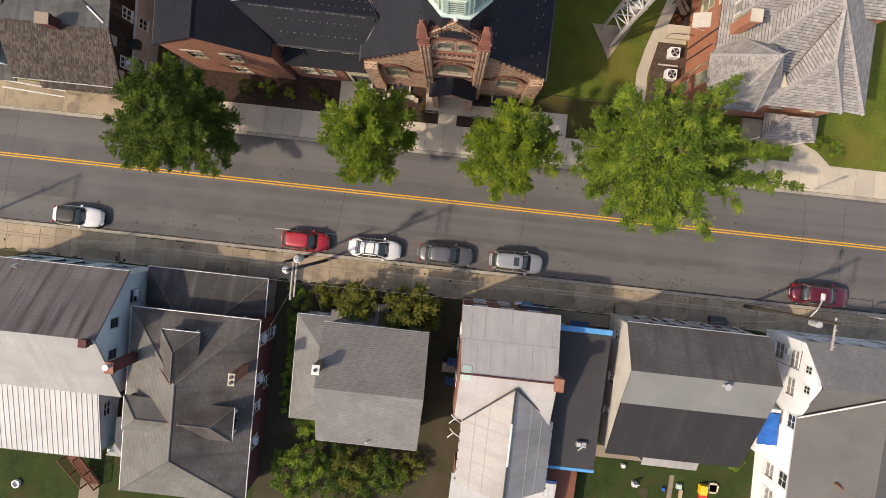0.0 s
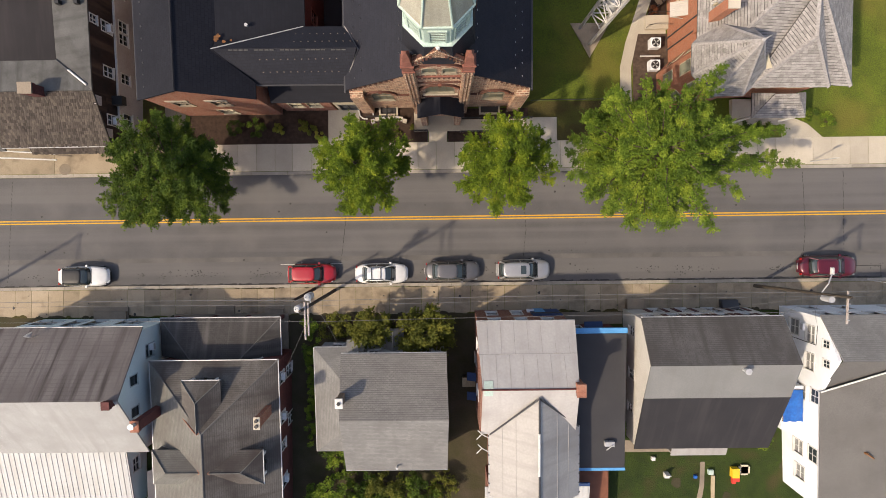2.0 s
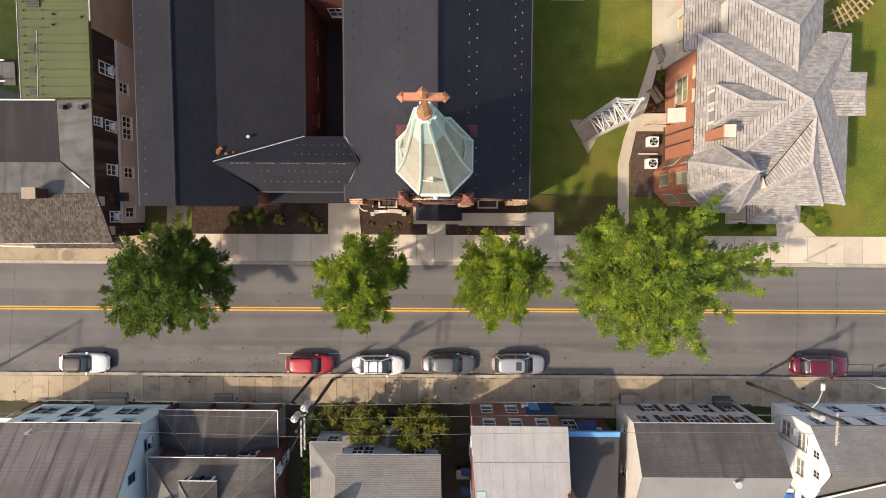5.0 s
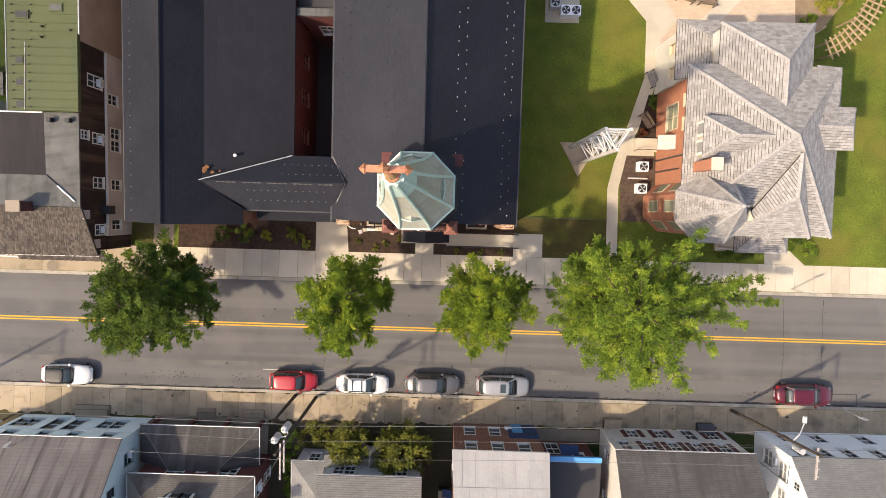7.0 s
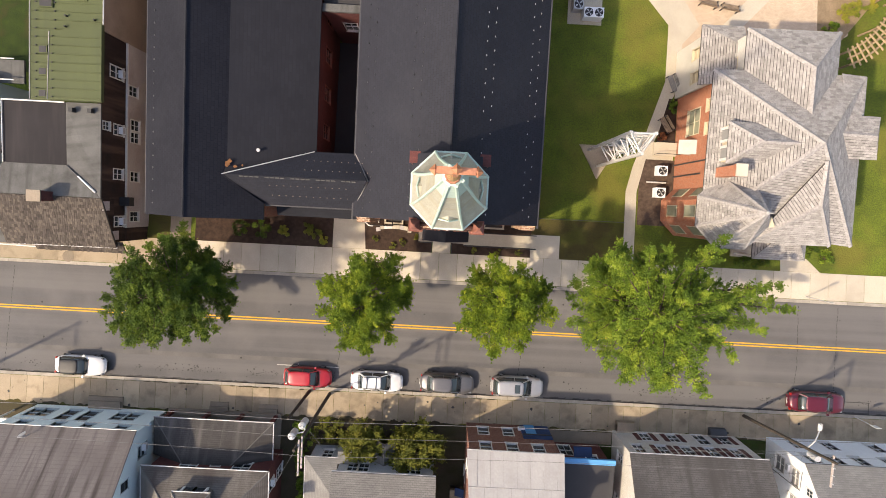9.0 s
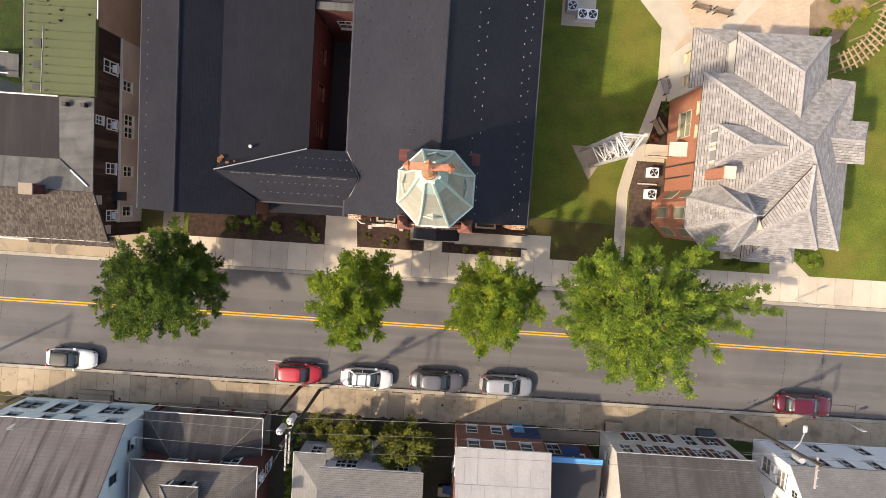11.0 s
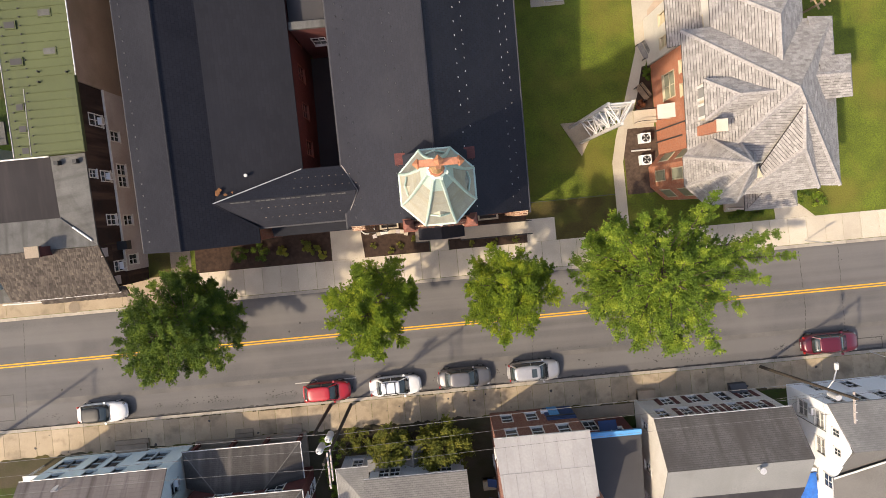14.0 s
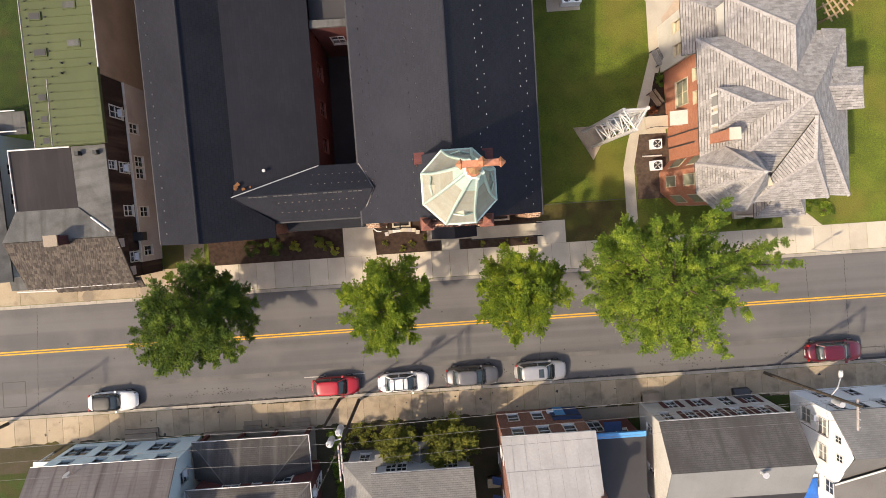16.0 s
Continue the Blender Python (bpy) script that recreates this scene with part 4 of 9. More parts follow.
lean = part("roof", Shape().slab([(-41, -12.76, 5.1), (-26.15, -12.76, 5.1), (-26.15, -18.75, 4.15), (-41, -18.75, 4.15)], 0.1), "metal_white", h, "white ribbed metal lean-to roof")
# small hipped side porch between the two houses
part("roof", Shape().slab([(-26.38, -18.88, 3.2), (-24.80, -18.88, 3.2), (-25.39, -17.53, 3.7)], 0.08).slab([(-25.39, -17.53, 3.7), (-24.80, -18.88, 3.2), (-24.80, -15.3, 3.2), (-25.39, -15.3, 3.7)], 0.08), "shingle_pale", h, "pale grey side porch roof")
wall(h, "siding_blue", (-26.36, -18.63), (-24.92, -18.63), base(-18, -15), 3.1)
wall(h, "siding_blue", (-24.92, -18.63), (-24.92, -15.4), base(-18, -15), 3.1)
for k in range(35):
    x = -40.9 + k * 0.43
    part("rib", Shape().slab([(x - 0.03, -12.78, 5.135), (x + 0.03, -12.78, 5.135), (x + 0.03, -18.77, 4.185), (x - 0.03, -18.77, 4.185)], 0.05), "metal_white", lean)

# ---- red brick house with hipped roof and three dormers ----
h = house("house", "dark red brick house with a grey hipped roof and three dormers", -18.5, -12)
x0, x1, yf, yb = -23.2, -13.75, -5.75, -19.9
zb = base(yf, yb)
wall(h, "brick_dark", (x1, yf), (x0, yf), zb, 5.8, [(2.3, 3.9, 1.3, 1.35, {"bars": 1}), (6.5, 3.9, 1.3, 1.35, {"bars": 1}), (4.4, 4.2, 0.7, 0.5)])
wall(h, "brick_dark", (x1, yb), (x1, yf), zb, 5.8, [(12.6, 3.6, 0.9, 1.6), (9.3, 3.6, 0.9, 1.6), (7.0, 3.6, 0.7, 1.2), (4.0, 3.6, 0.9, 1.6), (12.6, 1.2, 0.9, 1.5), (8.5, 1.2, 0.9, 1.5)])
wall(h, "brick_dark", (x0, yf), (x0, yb), zb, 5.8, [])
wall(h, "brick_dark", (x0, yb), (x1, yb), zb, 5.8, [(2.5, 3.6, 0.9, 1.5), (6.5, 3.6, 0.9, 1.5)])
ex0, ex1, eyf, eyb, rx = -23.5, -13.42, -5.35, -20.2, -18.46
A, B_, C_, D_ = (ex0, eyf, 5.85), (ex1, eyf, 5.85), (ex1, eyb, 5.85), (ex0, eyb, 5.85)
R1, R2 = (rx, -10.2, 8.5), (rx, -16.0, 8.5)
# north and east slopes darker and browner, west and south paler and greener
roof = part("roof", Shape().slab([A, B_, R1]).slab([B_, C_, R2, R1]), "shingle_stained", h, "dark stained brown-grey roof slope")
part("roof", Shape().slab([C_, D_, R2]).slab([D_, A, R1, R2]), "shingle_greenish", h, "paler greenish-grey roof slope")
strip(h, [A, R1, R2, D_], 0.06, "shingle_mid")
strip(h, [B_, R1], 0.06, "shingle_mid")
strip(h, [C_, R2], 0.06, "shingle_mid")
for a, b in ((A, B_), (B_, C_), (A, D_)):
    gutter(h, a, b)


def dormer(parent, m, w, d, zw0, zw1, zr, hip, material, wallmat, wins):
    """A hipped dormer: front at y = 0 facing -y in its own frame, running back d; eaves at zw1, ridge at zr."""
    s = Shape()
    s.box(-w / 2 + 0.15, w / 2 - 0.15, 0.1, d * 0.8, zw0, zw1 - 0.02, m)
    body = part("dormer", s, wallmat, parent)
    P = lambda x, y, z: m @ Vector((x, y, z))
    a, b, c_, d_ = P(-w / 2, -0.1, zw1), P(w / 2, -0.1, zw1), P(w / 2, d * 0.75, zw1), P(-w / 2, d * 0.75, zw1)
    r1, r2 = P(0, hip, zr), P(0, d, zr)
    sh = Shape().slab([a, b, r1], 0.1).slab([b, c_, r2, r1], 0.1).slab([d_, a, r1, r2], 0.1)
    part("dormer_roof", sh, "slate_bed" if material == "slate_vic" else material, body)
    if material == "slate_vic":
        lay(parent, sh.slabs, 0.38, 0.2, material, "slate", 0, 0.12)
        for p, q in ((a, r1), (b, r1), (r1, r2)):
            hip_cap(parent, p + Vector((0, 0, 0.04)), q + Vector((0, 0, 0.04)), 0.14)
    if material != "slate_vic":
        for p, q in ((a, r1), (b, r1), (r1, r2)):
            part("hip_cap", Shape().tube(p + Vector((0, 0, 0.03)), q + Vector((0, 0, 0.03)), 0.045, n=5), "shingle_greenish", body)
        part("fascia", Shape().tube(a + Vector((0, 0, -0.03)), b + Vector((0, 0, -0.03)), 0.05, n=5), "trim", body)
    for e_ in (c_, d_):
        part("flashing", Shape().tube(e_ + Vector((0, 0, 0.04)), r2 + Vector((0, 0, 0.04)), 0.05, n=5), "brick" if wallmat == "shingle_dark" else "ridge_vic", body)
    for u, ww in wins:
        part("dormer_window", Shape().box(u - ww / 2, u + ww / 2, 0.04, 0.1, zw0 + 0.25, zw1 - 0.12, m), "glass_blind" if material == "slate_vic" else "glass", body)
        t = Shape()
        for e in (u - ww / 2 - 0.05, u + ww / 2 + 0.05):
            t.box(e - 0.09, e + 0.09, -0.02, 0.1, zw0 + 0.2, zw1 - 0.03, m)
        t.box(u - ww / 2, u + ww / 2, 0.0, 0.1, zw1 - 0.12, zw1 - 0.04, m)
        part("dormer_frame", t, "trim", body)
    return body


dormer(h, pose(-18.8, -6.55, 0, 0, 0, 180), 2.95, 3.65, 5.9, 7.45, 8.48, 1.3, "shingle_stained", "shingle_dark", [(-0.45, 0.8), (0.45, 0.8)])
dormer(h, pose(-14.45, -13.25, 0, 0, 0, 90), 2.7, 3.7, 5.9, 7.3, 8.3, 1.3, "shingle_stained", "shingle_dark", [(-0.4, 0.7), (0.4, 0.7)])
dormer(h, pose(-22.7, -13.2, 0, 0, 0, -90), 2.7, 3.9, 5.9, 7.3, 8.3, 1.4, "shingle_greenish", "shingle_dark", [(0, 0.8)])
chimney(h, -14.15, -9.2, 5.0, 8.9, 0.34, 0.78, "brick", "concrete_pale", 2)
# porch roof on the street side
zt = 3.25
P1, P2, P3, P4 = (-23.9, -2.5, zt), (-13.95, -2.5, zt), (-13.95, -5.7, zt), (-23.9, -5.7, zt)
Q1, Q2 = (-20.9, -5.75, 4.55), (-17.0, -5.75, 4.55)
part("porch_roof", Shape().slab([P1, P2, Q2, Q1]).slab([P2, P3, Q2]).slab([P4, P1, Q1]), "shingle_porch", h)
strip(h, [P1, Q1], 0.05, "shingle_mid")
strip(h, [P2, Q2], 0.05, "shingle_mid")
gutter(h, P1, P2)
gutter(h, P2, P3)
for x in (-23.4, -20.2, -17.3, -14.4):
    part("porch_post", Shape().box(x - 0.14, x + 0.14, -3.0, -2.72, 0.7, 3.15), "brick_dark", h)
part("porch_floor", Shape().box(-23.8, -14.0, -5.8, -2.65, 0.2, 1.1), "concrete_old", h)

# ---- grey gabled house ----
h = house("house", "grey-white house with grey shingled gable roof and side wing", -5, -9.5)
x0, x1, yf, yb = -8.2, -0.55, -5.2, -14.1
zb = base(yf, yb)
wall(h, "siding_grey", (x1, yf), (x0, yf), zb, 6.0, [(5.6, 3.9, 0.75, 1.4), (6.5, 3.9, 0.75, 1.4), (1.4, 3.9, 0.75, 1.4), (2.3, 3.9, 0.75, 1.4)])
wall(h, "siding_grey", (x1, yb), (x1, yf), zb, 5.4, [(2.4, 3.2, 0.8, 1.4), (6.5, 3.2, 0.8, 1.4)], top=[(0, 5.4), (8.9, 5.4), (8.9, 6.1), (4.75, 8.2)])
wall(h, "siding_grey", (x0, yf), (x0, yb), zb, 5.4, [], top=[(0, 6.1), (0, 5.4), (8.9, 5.4), (4.15, 8.2)])
wall(h, "siding_grey", (x0, yb), (x1, yb), zb, 5.4, [(2, 3, 0.8, 1.3), (5, 3, 0.8, 1.3)])
part("roof", Shape().slab([(-8.45, -4.85, 6.3), (-0.32, -4.85, 6.3), (-0.2, -9.35, 8.35), (-8.3, -9.35, 8.35)]), "shingle_grey", h, "grey shingled front slope with a dark patch")
part("roof", Shape().slab([(-8.3, -9.35, 8.35), (-0.2, -9.35, 8.35), (-0.35, -14.5, 5.5), (-8.4, -14.5, 5.5)]), "shingle_lgrey", h, "lighter grey back slope")
gutter(h, (-8.45, -4.83, 6.2), (-0.32, -4.83, 6.2))
gutter(h, (-8.4, -14.52, 5.4), (-0.35, -14.52, 5.4))
chimney(h, -8.15, -7.8, 5.5, 8.9, 0.42, 0.6, "wood", "trim", 1)
vent_pipe(h, -4.3, -14.0, 5.6, 6.2)
# side wing
wall(h, "siding_grey", (-10.85, -5.2), (-10.85, -13.4), base(-5, -13), 3.7, [(2.0, 2.0, 0.8, 1.2), (5.5, 2.0, 0.8, 1.2)])
wall(h, "siding_grey", (-8.2, -5.2), (-10.85, -5.2), base(-5, -13), 3.7, [(1.3, 1.8, 0.8, 1.4)])
wall(h, "siding_grey", (-10.85, -13.4), (-8.2, -13.4), base(-5, -13), 3.7, [])
part("wing_roof", Shape().slab([(-11.12, -4.95, 3.85), (-8.4, -4.95, 3.85), (-8.4, -7.6, 5.3)]).slab([(-11.12, -4.95, 3.85), (-8.4, -7.6, 5.3), (-8.4, -11.3, 5.3), (-11.08, -13.65, 3.85)]).slab([(-11.08, -13.65, 3.85), (-8.4, -11.3, 5.3), (-8.4, -13.65, 3.85)]), "shingle_lgrey", h)
gutter(h, (-11.14, -4.95, 3.78), (-11.1, -13.65, 3.78))
gutter(h, (-11.12, -4.93, 3.78), (-8.4, -4.93, 3.78))
# entrance porch gable
part("porch_roof", Shape().slab([(-8.4, -4.3, 4.0), (-6.9, -4.3, 4.0), (-6.9, -5.2, 4.3), (-8.4, -5.2, 4.3)]).slab([(-5.4, -3.4, 3.6), (-4.6, -3.4, 4.3), (-4.6, -5.2, 4.3), (-5.4, -5.2, 3.6)]).slab([(-4.6, -3.4, 4.3), (-3.8, -3.4, 3.6), (-3.8, -5.2, 3.6), (-4.6, -5.2, 4.3)]), "shingle_lgrey", h)
for x in (-5.25, -3.95):
    part("porch_post", Shape().box(x - 0.07, x + 0.07, -3.6, -3.46, 0.6, 3.6), "trim", h)

# ---- brick house with pale metal roof ----
h = house("house", "red brick house with a pale metal roof and rear wing", 5.7, -9)
x0, x1, yf, yb = 2.15, 9.2, -2.6, -10.9
zb = base(yf, -20)
wall(h, "brick_muted", (x1, yf), (x0, yf), zb, 6.6, [(5.7, 4.6, 0.85, 1.5, {"bars": 0}), (3.6, 4.6, 0.85, 1.5, {"bars": 0}), (1.5, 4.6, 0.85, 1.5, {"bars": 0}), (5.7, 1.6, 0.85, 1.5, {"bars": 0}), (3.6, 1.6, 0.85, 1.5, {"bars": 0})])
wall(h, "brick_muted", (x0, yf), (x0, yb), zb, 6.6, [(2.0, 4.4, 0.8, 1.4), (5.8, 4.4, 0.8, 1.4), (3.9, 1.6, 0.8, 1.4)], top=[(0, 6.6), (8.3, 6.6), (4.3, 9.2)])
wall(h, "brick_muted", (x1, yb), (x1, yf), zb, 6.6, [], top=[(0, 6.6), (8.3, 6.6), (4.0, 9.2)])
front = part("shop_panel", Shape().box(6.75, 9.19, -2.595, -2.5, 1.0, 3.55), "blue_dark", h, "dark blue boarded shop front")
part("transom", Shape().box(6.75, 9.19, -2.5, -2.42, 2.9, 3.0), "trim_dark", front)
part("door_panel", Shape().box(7.1, 7.95, -2.5, -2.45, 1.0, 2.85), "blue", front)
metal = part("roof", Shape().slab([(1.95, -2.35, 6.75), (9.4, -2.3, 6.75), (9.15, -6.75, 9.4), (2.25, -6.75, 9.4)], 0.1).slab([(2.25, -6.75, 9.4), (9.15, -6.75, 9.4), (9.5, -11.1, 6.75), (2.25, -11.1, 6.75)], 0.1), "metal_main", h)
def roof_seam(parent, a, b, w=0.018):
    """A raised lap between two sheets of metal roofing."""
    a, b = Vector(a), Vector(b)
    d = (b - a).cross(Vector((0, 0, 1))).normalized() * w
    part("seam", Shape().slab([a - d, a + d, b + d, b - d], 0.035), "seam_grey", parent)


front_z = lambda y: 6.75 + (9.4 - 6.75) * (-2.33 - y) / 4.42 + 0.02
roof_seam(metal, (2.05, -4.55, front_z(-4.55)), (9.3, -4.5, front_z(-4.5)))
for k in range(7):
    x = 2.75 + k * 1.0
    roof_seam(metal, (x, -2.36, 6.775), (x, -4.5, front_z(-4.5)), 0.012)
    roof_seam(metal, (x - 0.45, -4.56, front_z(-4.56)), (x - 0.45, -6.7, 9.385), 0.012)
strip(h, [(2.2, -6.75, 9.42), (9.1, -6.75, 9.42)], 0.07, "brick_dark")
part("gutter", Shape().box(1.95, 9.4, -2.42, -2.3, 6.6, 6.72), "trim", h)
part("roof_patch", Shape().slab([(2.35, -6.2, 9.12), (3.0, -6.2, 9.12), (3.0, -6.75, 9.45), (2.35, -6.75, 9.45)], 0.05).slab([(2.35, -6.75, 9.45), (3.0, -6.75, 9.45), (3.0, -7.3, 9.12), (2.35, -7.3, 9.12)], 0.05), "copper", h, "green patched flashing")
chimney(h, 9.15, -6.7, 7.5, 9.9, 0.5, 0.8, "brick", "brick", 0)
# rear wing
wall(h, "brick_muted", (3.1, -11.0), (3.1, -15.8), zb, 6.5, [(1.5, 4.2, 0.8, 1.4), (3.6, 4.2, 0.8, 1.4)])
wall(h, "brick_muted", (9.5, -15.8), (9.5, -10.6), zb, 6.5, [(1.5, 4.2, 0.8, 1.4), (3.6, 4.2, 0.8, 1.4)])
wall(h, "brick_muted", (3.1, -15.8), (9.5, -15.8), zb, 6.5, [], top=[(0, 6.5), (6.4, 6.5), (3.2, 9.0)])
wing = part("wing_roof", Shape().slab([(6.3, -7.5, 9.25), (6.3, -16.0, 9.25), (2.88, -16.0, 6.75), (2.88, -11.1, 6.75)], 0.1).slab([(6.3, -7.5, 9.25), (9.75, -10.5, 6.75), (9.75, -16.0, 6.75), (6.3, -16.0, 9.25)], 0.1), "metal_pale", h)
for f in (0.45, 0.72):
    roof_seam(wing, (6.3 - 3.42 * f, -7.6 - 3.5 * f, 9.27 - 2.5 * f), (6.3 - 3.42 * f, -15.98, 9.27 - 2.5 * f))
    roof_seam(wing, (6.3 + 3.45 * f, -7.6 - 2.95 * f, 9.27 - 2.5 * f), (6.3 + 3.45 * f, -15.98, 9.27 - 2.5 * f))
strip(h, [(2.95, -11.1, 6.82), (6.3, -7.5, 9.3), (9.7, -10.5, 6.82)], 0.07, "trim_dark", "flashing")
strip(h, [(6.3, -7.5, 9.3), (6.3, -10.05, 9.3)], 0.07, "trim_dark", "ridge_cap")
strip(h, [(6.3, -10.05, 9.3), (6.3, -13.2, 9.3)], 0.08, "trim", "ridge_cap")
strip(h, [(6.3, -13.2, 9.3), (6.3, -16.0, 9.3)], 0.07, "trim_dark", "ridge_cap")
gutter(h, (2.86, -11.1, 6.66), (2.86, -16.0, 6.66))
gutter(h, (9.77, -10.5, 6.66), (9.77, -16.0, 6.66))
for side in (2.86, 9.77):
    for k in range(7):
        part("gutter_strap", Shape().box(side - 0.08, side + 0.08, -11.3 - 0.75 * k, -11.22 - 0.75 * k, 6.64, 6.76), "trim_dark", h)
# ribbed lower roof behind the wing
wall(h, "brick_muted", (2.9, -15.9), (2.9, -21.6), zb, 4.7, [])
wall(h, "brick_muted", (2.9, -21.6), (10.6, -21.6), zb, 4.7, [(3.5, 2.6, 0.9, 1.3)])
low = part("rear_roof", Shape().slab([(2.6, -15.85, 5.7), (10.9, -15.85, 5.7), (10.9, -21.9, 4.8), (2.6, -21.9, 4.8)], 0.1), "metal_white", h, "pale ribbed metal lean-to roof")
for k in range(21):
    x = 2.75 + 0.4 * k
    part("rib", Shape().slab([(x - 0.03, -15.86, 5.735), (x + 0.03, -15.86, 5.735), (x + 0.03, -21.9, 4.835), (x - 0.03, -21.9, 4.835)], 0.05), "metal_white", low)
part("fascia", Shape().box(9.8, 10.9, -15.84, -15.6, 5.55, 5.75), "blue_dark", h, "dark blue fascia end")
for k in range(2):
    y = -11.5 - 1.1 * k
    part("aerial", Shape().tube((2.9, y, 6.6), (2.3, y + 0.5, 7.0), 0.04).tube((2.3, y + 0.5, 7.0), (1.9, y + 0.1, 7.0), 0.04).tube((2.3, y + 0.5, 7.0), (2.0, y + 0.8, 7.0), 0.04), "trim", h)

# ---- low building with flat black roof and blue fascia ----
h = house("house", "low brick infill building with a flat black roof and blue fascia", 11.7, -9)
zb = base(-3, -15)
wall(h, "brick_dark", (13.75, -3.9), (9.5, -3.9), zb, 4.9, [(1.3, 3.2, 0.9, 1.2, {"trim": "trim"}), (3.2, 1.3, 1.0, 2.0, {"sill": False})])
wall(h, "brick_dark", (13.75, -14.4), (13.75, -3.9), zb, 4.9, [])
wall(h, "brick_dark", (9.75, -14.4), (13.75, -14.4), zb, 4.9, [])
part("roof", Shape().slab([(9.5, -3.75, 5.2), (13.85, -3.75, 5.2), (13.85, -14.7, 5.0), (9.7, -14.7, 5.0)], 0.15), "flat_dark", h)
part("fascia", Shape().box(9.25, 13.9, -3.72, -3.3, 5.0, 5.24), "blue", h, "bright blue fascia board")
part("fascia", Shape().box(9.8, 13.9, -14.95, -14.72, 4.7, 5.0), "blue", h, "bright blue fascia board")
part("awning", Shape().slab([(11.0, -3.2, 3.2), (12.5, -3.2, 3.2), (12.5, -3.9, 3.6), (11.0, -3.9, 3.6)], 0.06), "blue_dark", h, "dark blue awning over the door")
part("deck", Shape().box(9.9, 13.0, -19.5, -15.0, 1.3, 3.6), "wood_red", h, "dark rear shed")
s = Shape().box(12.15, 12.5, -12.75, -12.4, 5.1, 5.5).box(12.55, 12.9, -12.8, -12.4, 5.1, 5.45).tube((12.4, -13.2, 5.1), (12.7, -12.6, 5.6), 0.05)
part("roof_vent", s, "galv", h)

# ---- cream house with broken-pitch roof ----
h = house("house", "cream sided house with dark front and black rear roof", 20.3, -8)
x0, x1 = 14.95, 25.6
zb = base(-2.6, -13.3)
wall(h, "siding_cream", (x1, -2.6), (x0, -2.6), zb, 5.55, [(9.6, 3.5, 0.8, 1.5), (7.6, 3.5, 0.8, 1.5, {"shutters": "shutter"}), (5.6, 3.5, 0.8, 1.5, {"shutters": "shutter"}), (3.6, 3.5, 0.8, 1.5, {"shutters": "shutter"}), (1.6, 3.5, 0.8, 1.5, {"shutters": "shutter"}),
     (8.2, 1.1, 0.8, 1.5, {"shutters": "shutter"}), (5.8, 1.1, 0.8, 1.5, {"shutters": "shutter"}), (3.4, 0.8, 0.95, 2.0, {"sill": False}), (1.4, 1.1, 0.8, 1.5, {"shutters": "shutter"})])
prof_l = [(0, 5.5), (0.35, 5.7), (2.95, 7.95), (5.8, 6.75), (10.7, 4.15), (10.7, 4.1)]
wall(h, "siding_cream", (x0, -2.6), (x0, -13.3), zb, 4.1, [(1.4, 2.6, 0.7, 1.1), (5.0, 2.6, 0.75, 1.2), (7.9, 2.4, 0.7, 1.1)], top=[(0, 4.1)] + prof_l)
wall(h, "siding_cream", (x1, -13.3), (x1, -2.6), zb, 4.1, [(2.5, 2.4, 0.7, 1.1)], top=[(10.7 - u, z) for u, z in reversed([(0, 4.1)] + prof_l)])
wall(h, "siding_cream", (x0, -13.3), (x1, -13.3), zb, 4.1, [(3, 2.4, 0.9, 1.2), (6, 2.4, 0.9, 1.2)])
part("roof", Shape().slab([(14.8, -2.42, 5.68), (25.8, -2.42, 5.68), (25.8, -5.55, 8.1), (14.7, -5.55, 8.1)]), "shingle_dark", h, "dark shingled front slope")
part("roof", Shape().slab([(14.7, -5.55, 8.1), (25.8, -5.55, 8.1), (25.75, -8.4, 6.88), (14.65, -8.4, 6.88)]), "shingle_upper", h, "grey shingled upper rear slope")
part("roof", Shape().slab([(14.65, -8.4, 6.88), (25.75, -8.4, 6.88), (25.8, -13.55, 4.2), (14.9, -13.55, 4.2)]), "tarroof", h, "black rolled lower rear roof with pale streaks")
gutter(h, (14.8, -2.38, 5.6), (25.8, -2.38, 5.6))
vent_pipe(h, 21.6, -5.9, 7.8, 8.5, 0.16)
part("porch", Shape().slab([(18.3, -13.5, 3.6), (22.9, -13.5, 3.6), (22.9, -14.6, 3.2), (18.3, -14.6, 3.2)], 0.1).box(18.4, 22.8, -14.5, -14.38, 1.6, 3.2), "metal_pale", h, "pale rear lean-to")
for i in range(3):
    part("step", Shape().box(15.2, 16.7, -2.6 + 0.0, -1.7 - 0.3 * i, 0.5, 1.25 - 0.2 * i), "concrete_old", h)

# ---- white house ----
h = house("house", "white sided house with grey shingled roofs and rear wing", 34, -9)
xw = 28.45
zb = base(-2.5, -17)
wall(h, "siding_white", (44, -2.5), (xw, -2.5), zb, 6.2, [(14.3, 4.0, 0.8, 1.5), (12.4, 4.0, 0.8, 1.5), (10.4, 4.0, 0.8, 1.5), (8.0, 4.0, 0.8, 1.5), (5.0, 4.0, 0.8, 1.5), (13.8, 1.3, 0.9, 1.5), (11.0, 1.3, 0.9, 1.5), (7, 1.3, 0.9, 1.5)])
wall(h, "siding_white", (xw, -2.5), (xw, -17.5), zb, 5.4, [(1.33, 2.3, 1.2, 1.15), (1.53, 4.35, 1.3, 1.0), (3.74, 4.35, 1.3, 1.0), (6.4, 3.4, 1.1, 1.1), (11.1, 3.3, 1.1, 1.1), (13.1, 3.6, 1.1, 1.1), (4.6, 2.2, 0.9, 1.2)],
     top=[(0, 5.4), (15, 5.4), (15, 6.25), (5.6, 6.3), (2.85, 7.95), (0, 6.2)], pane="glass_blind")
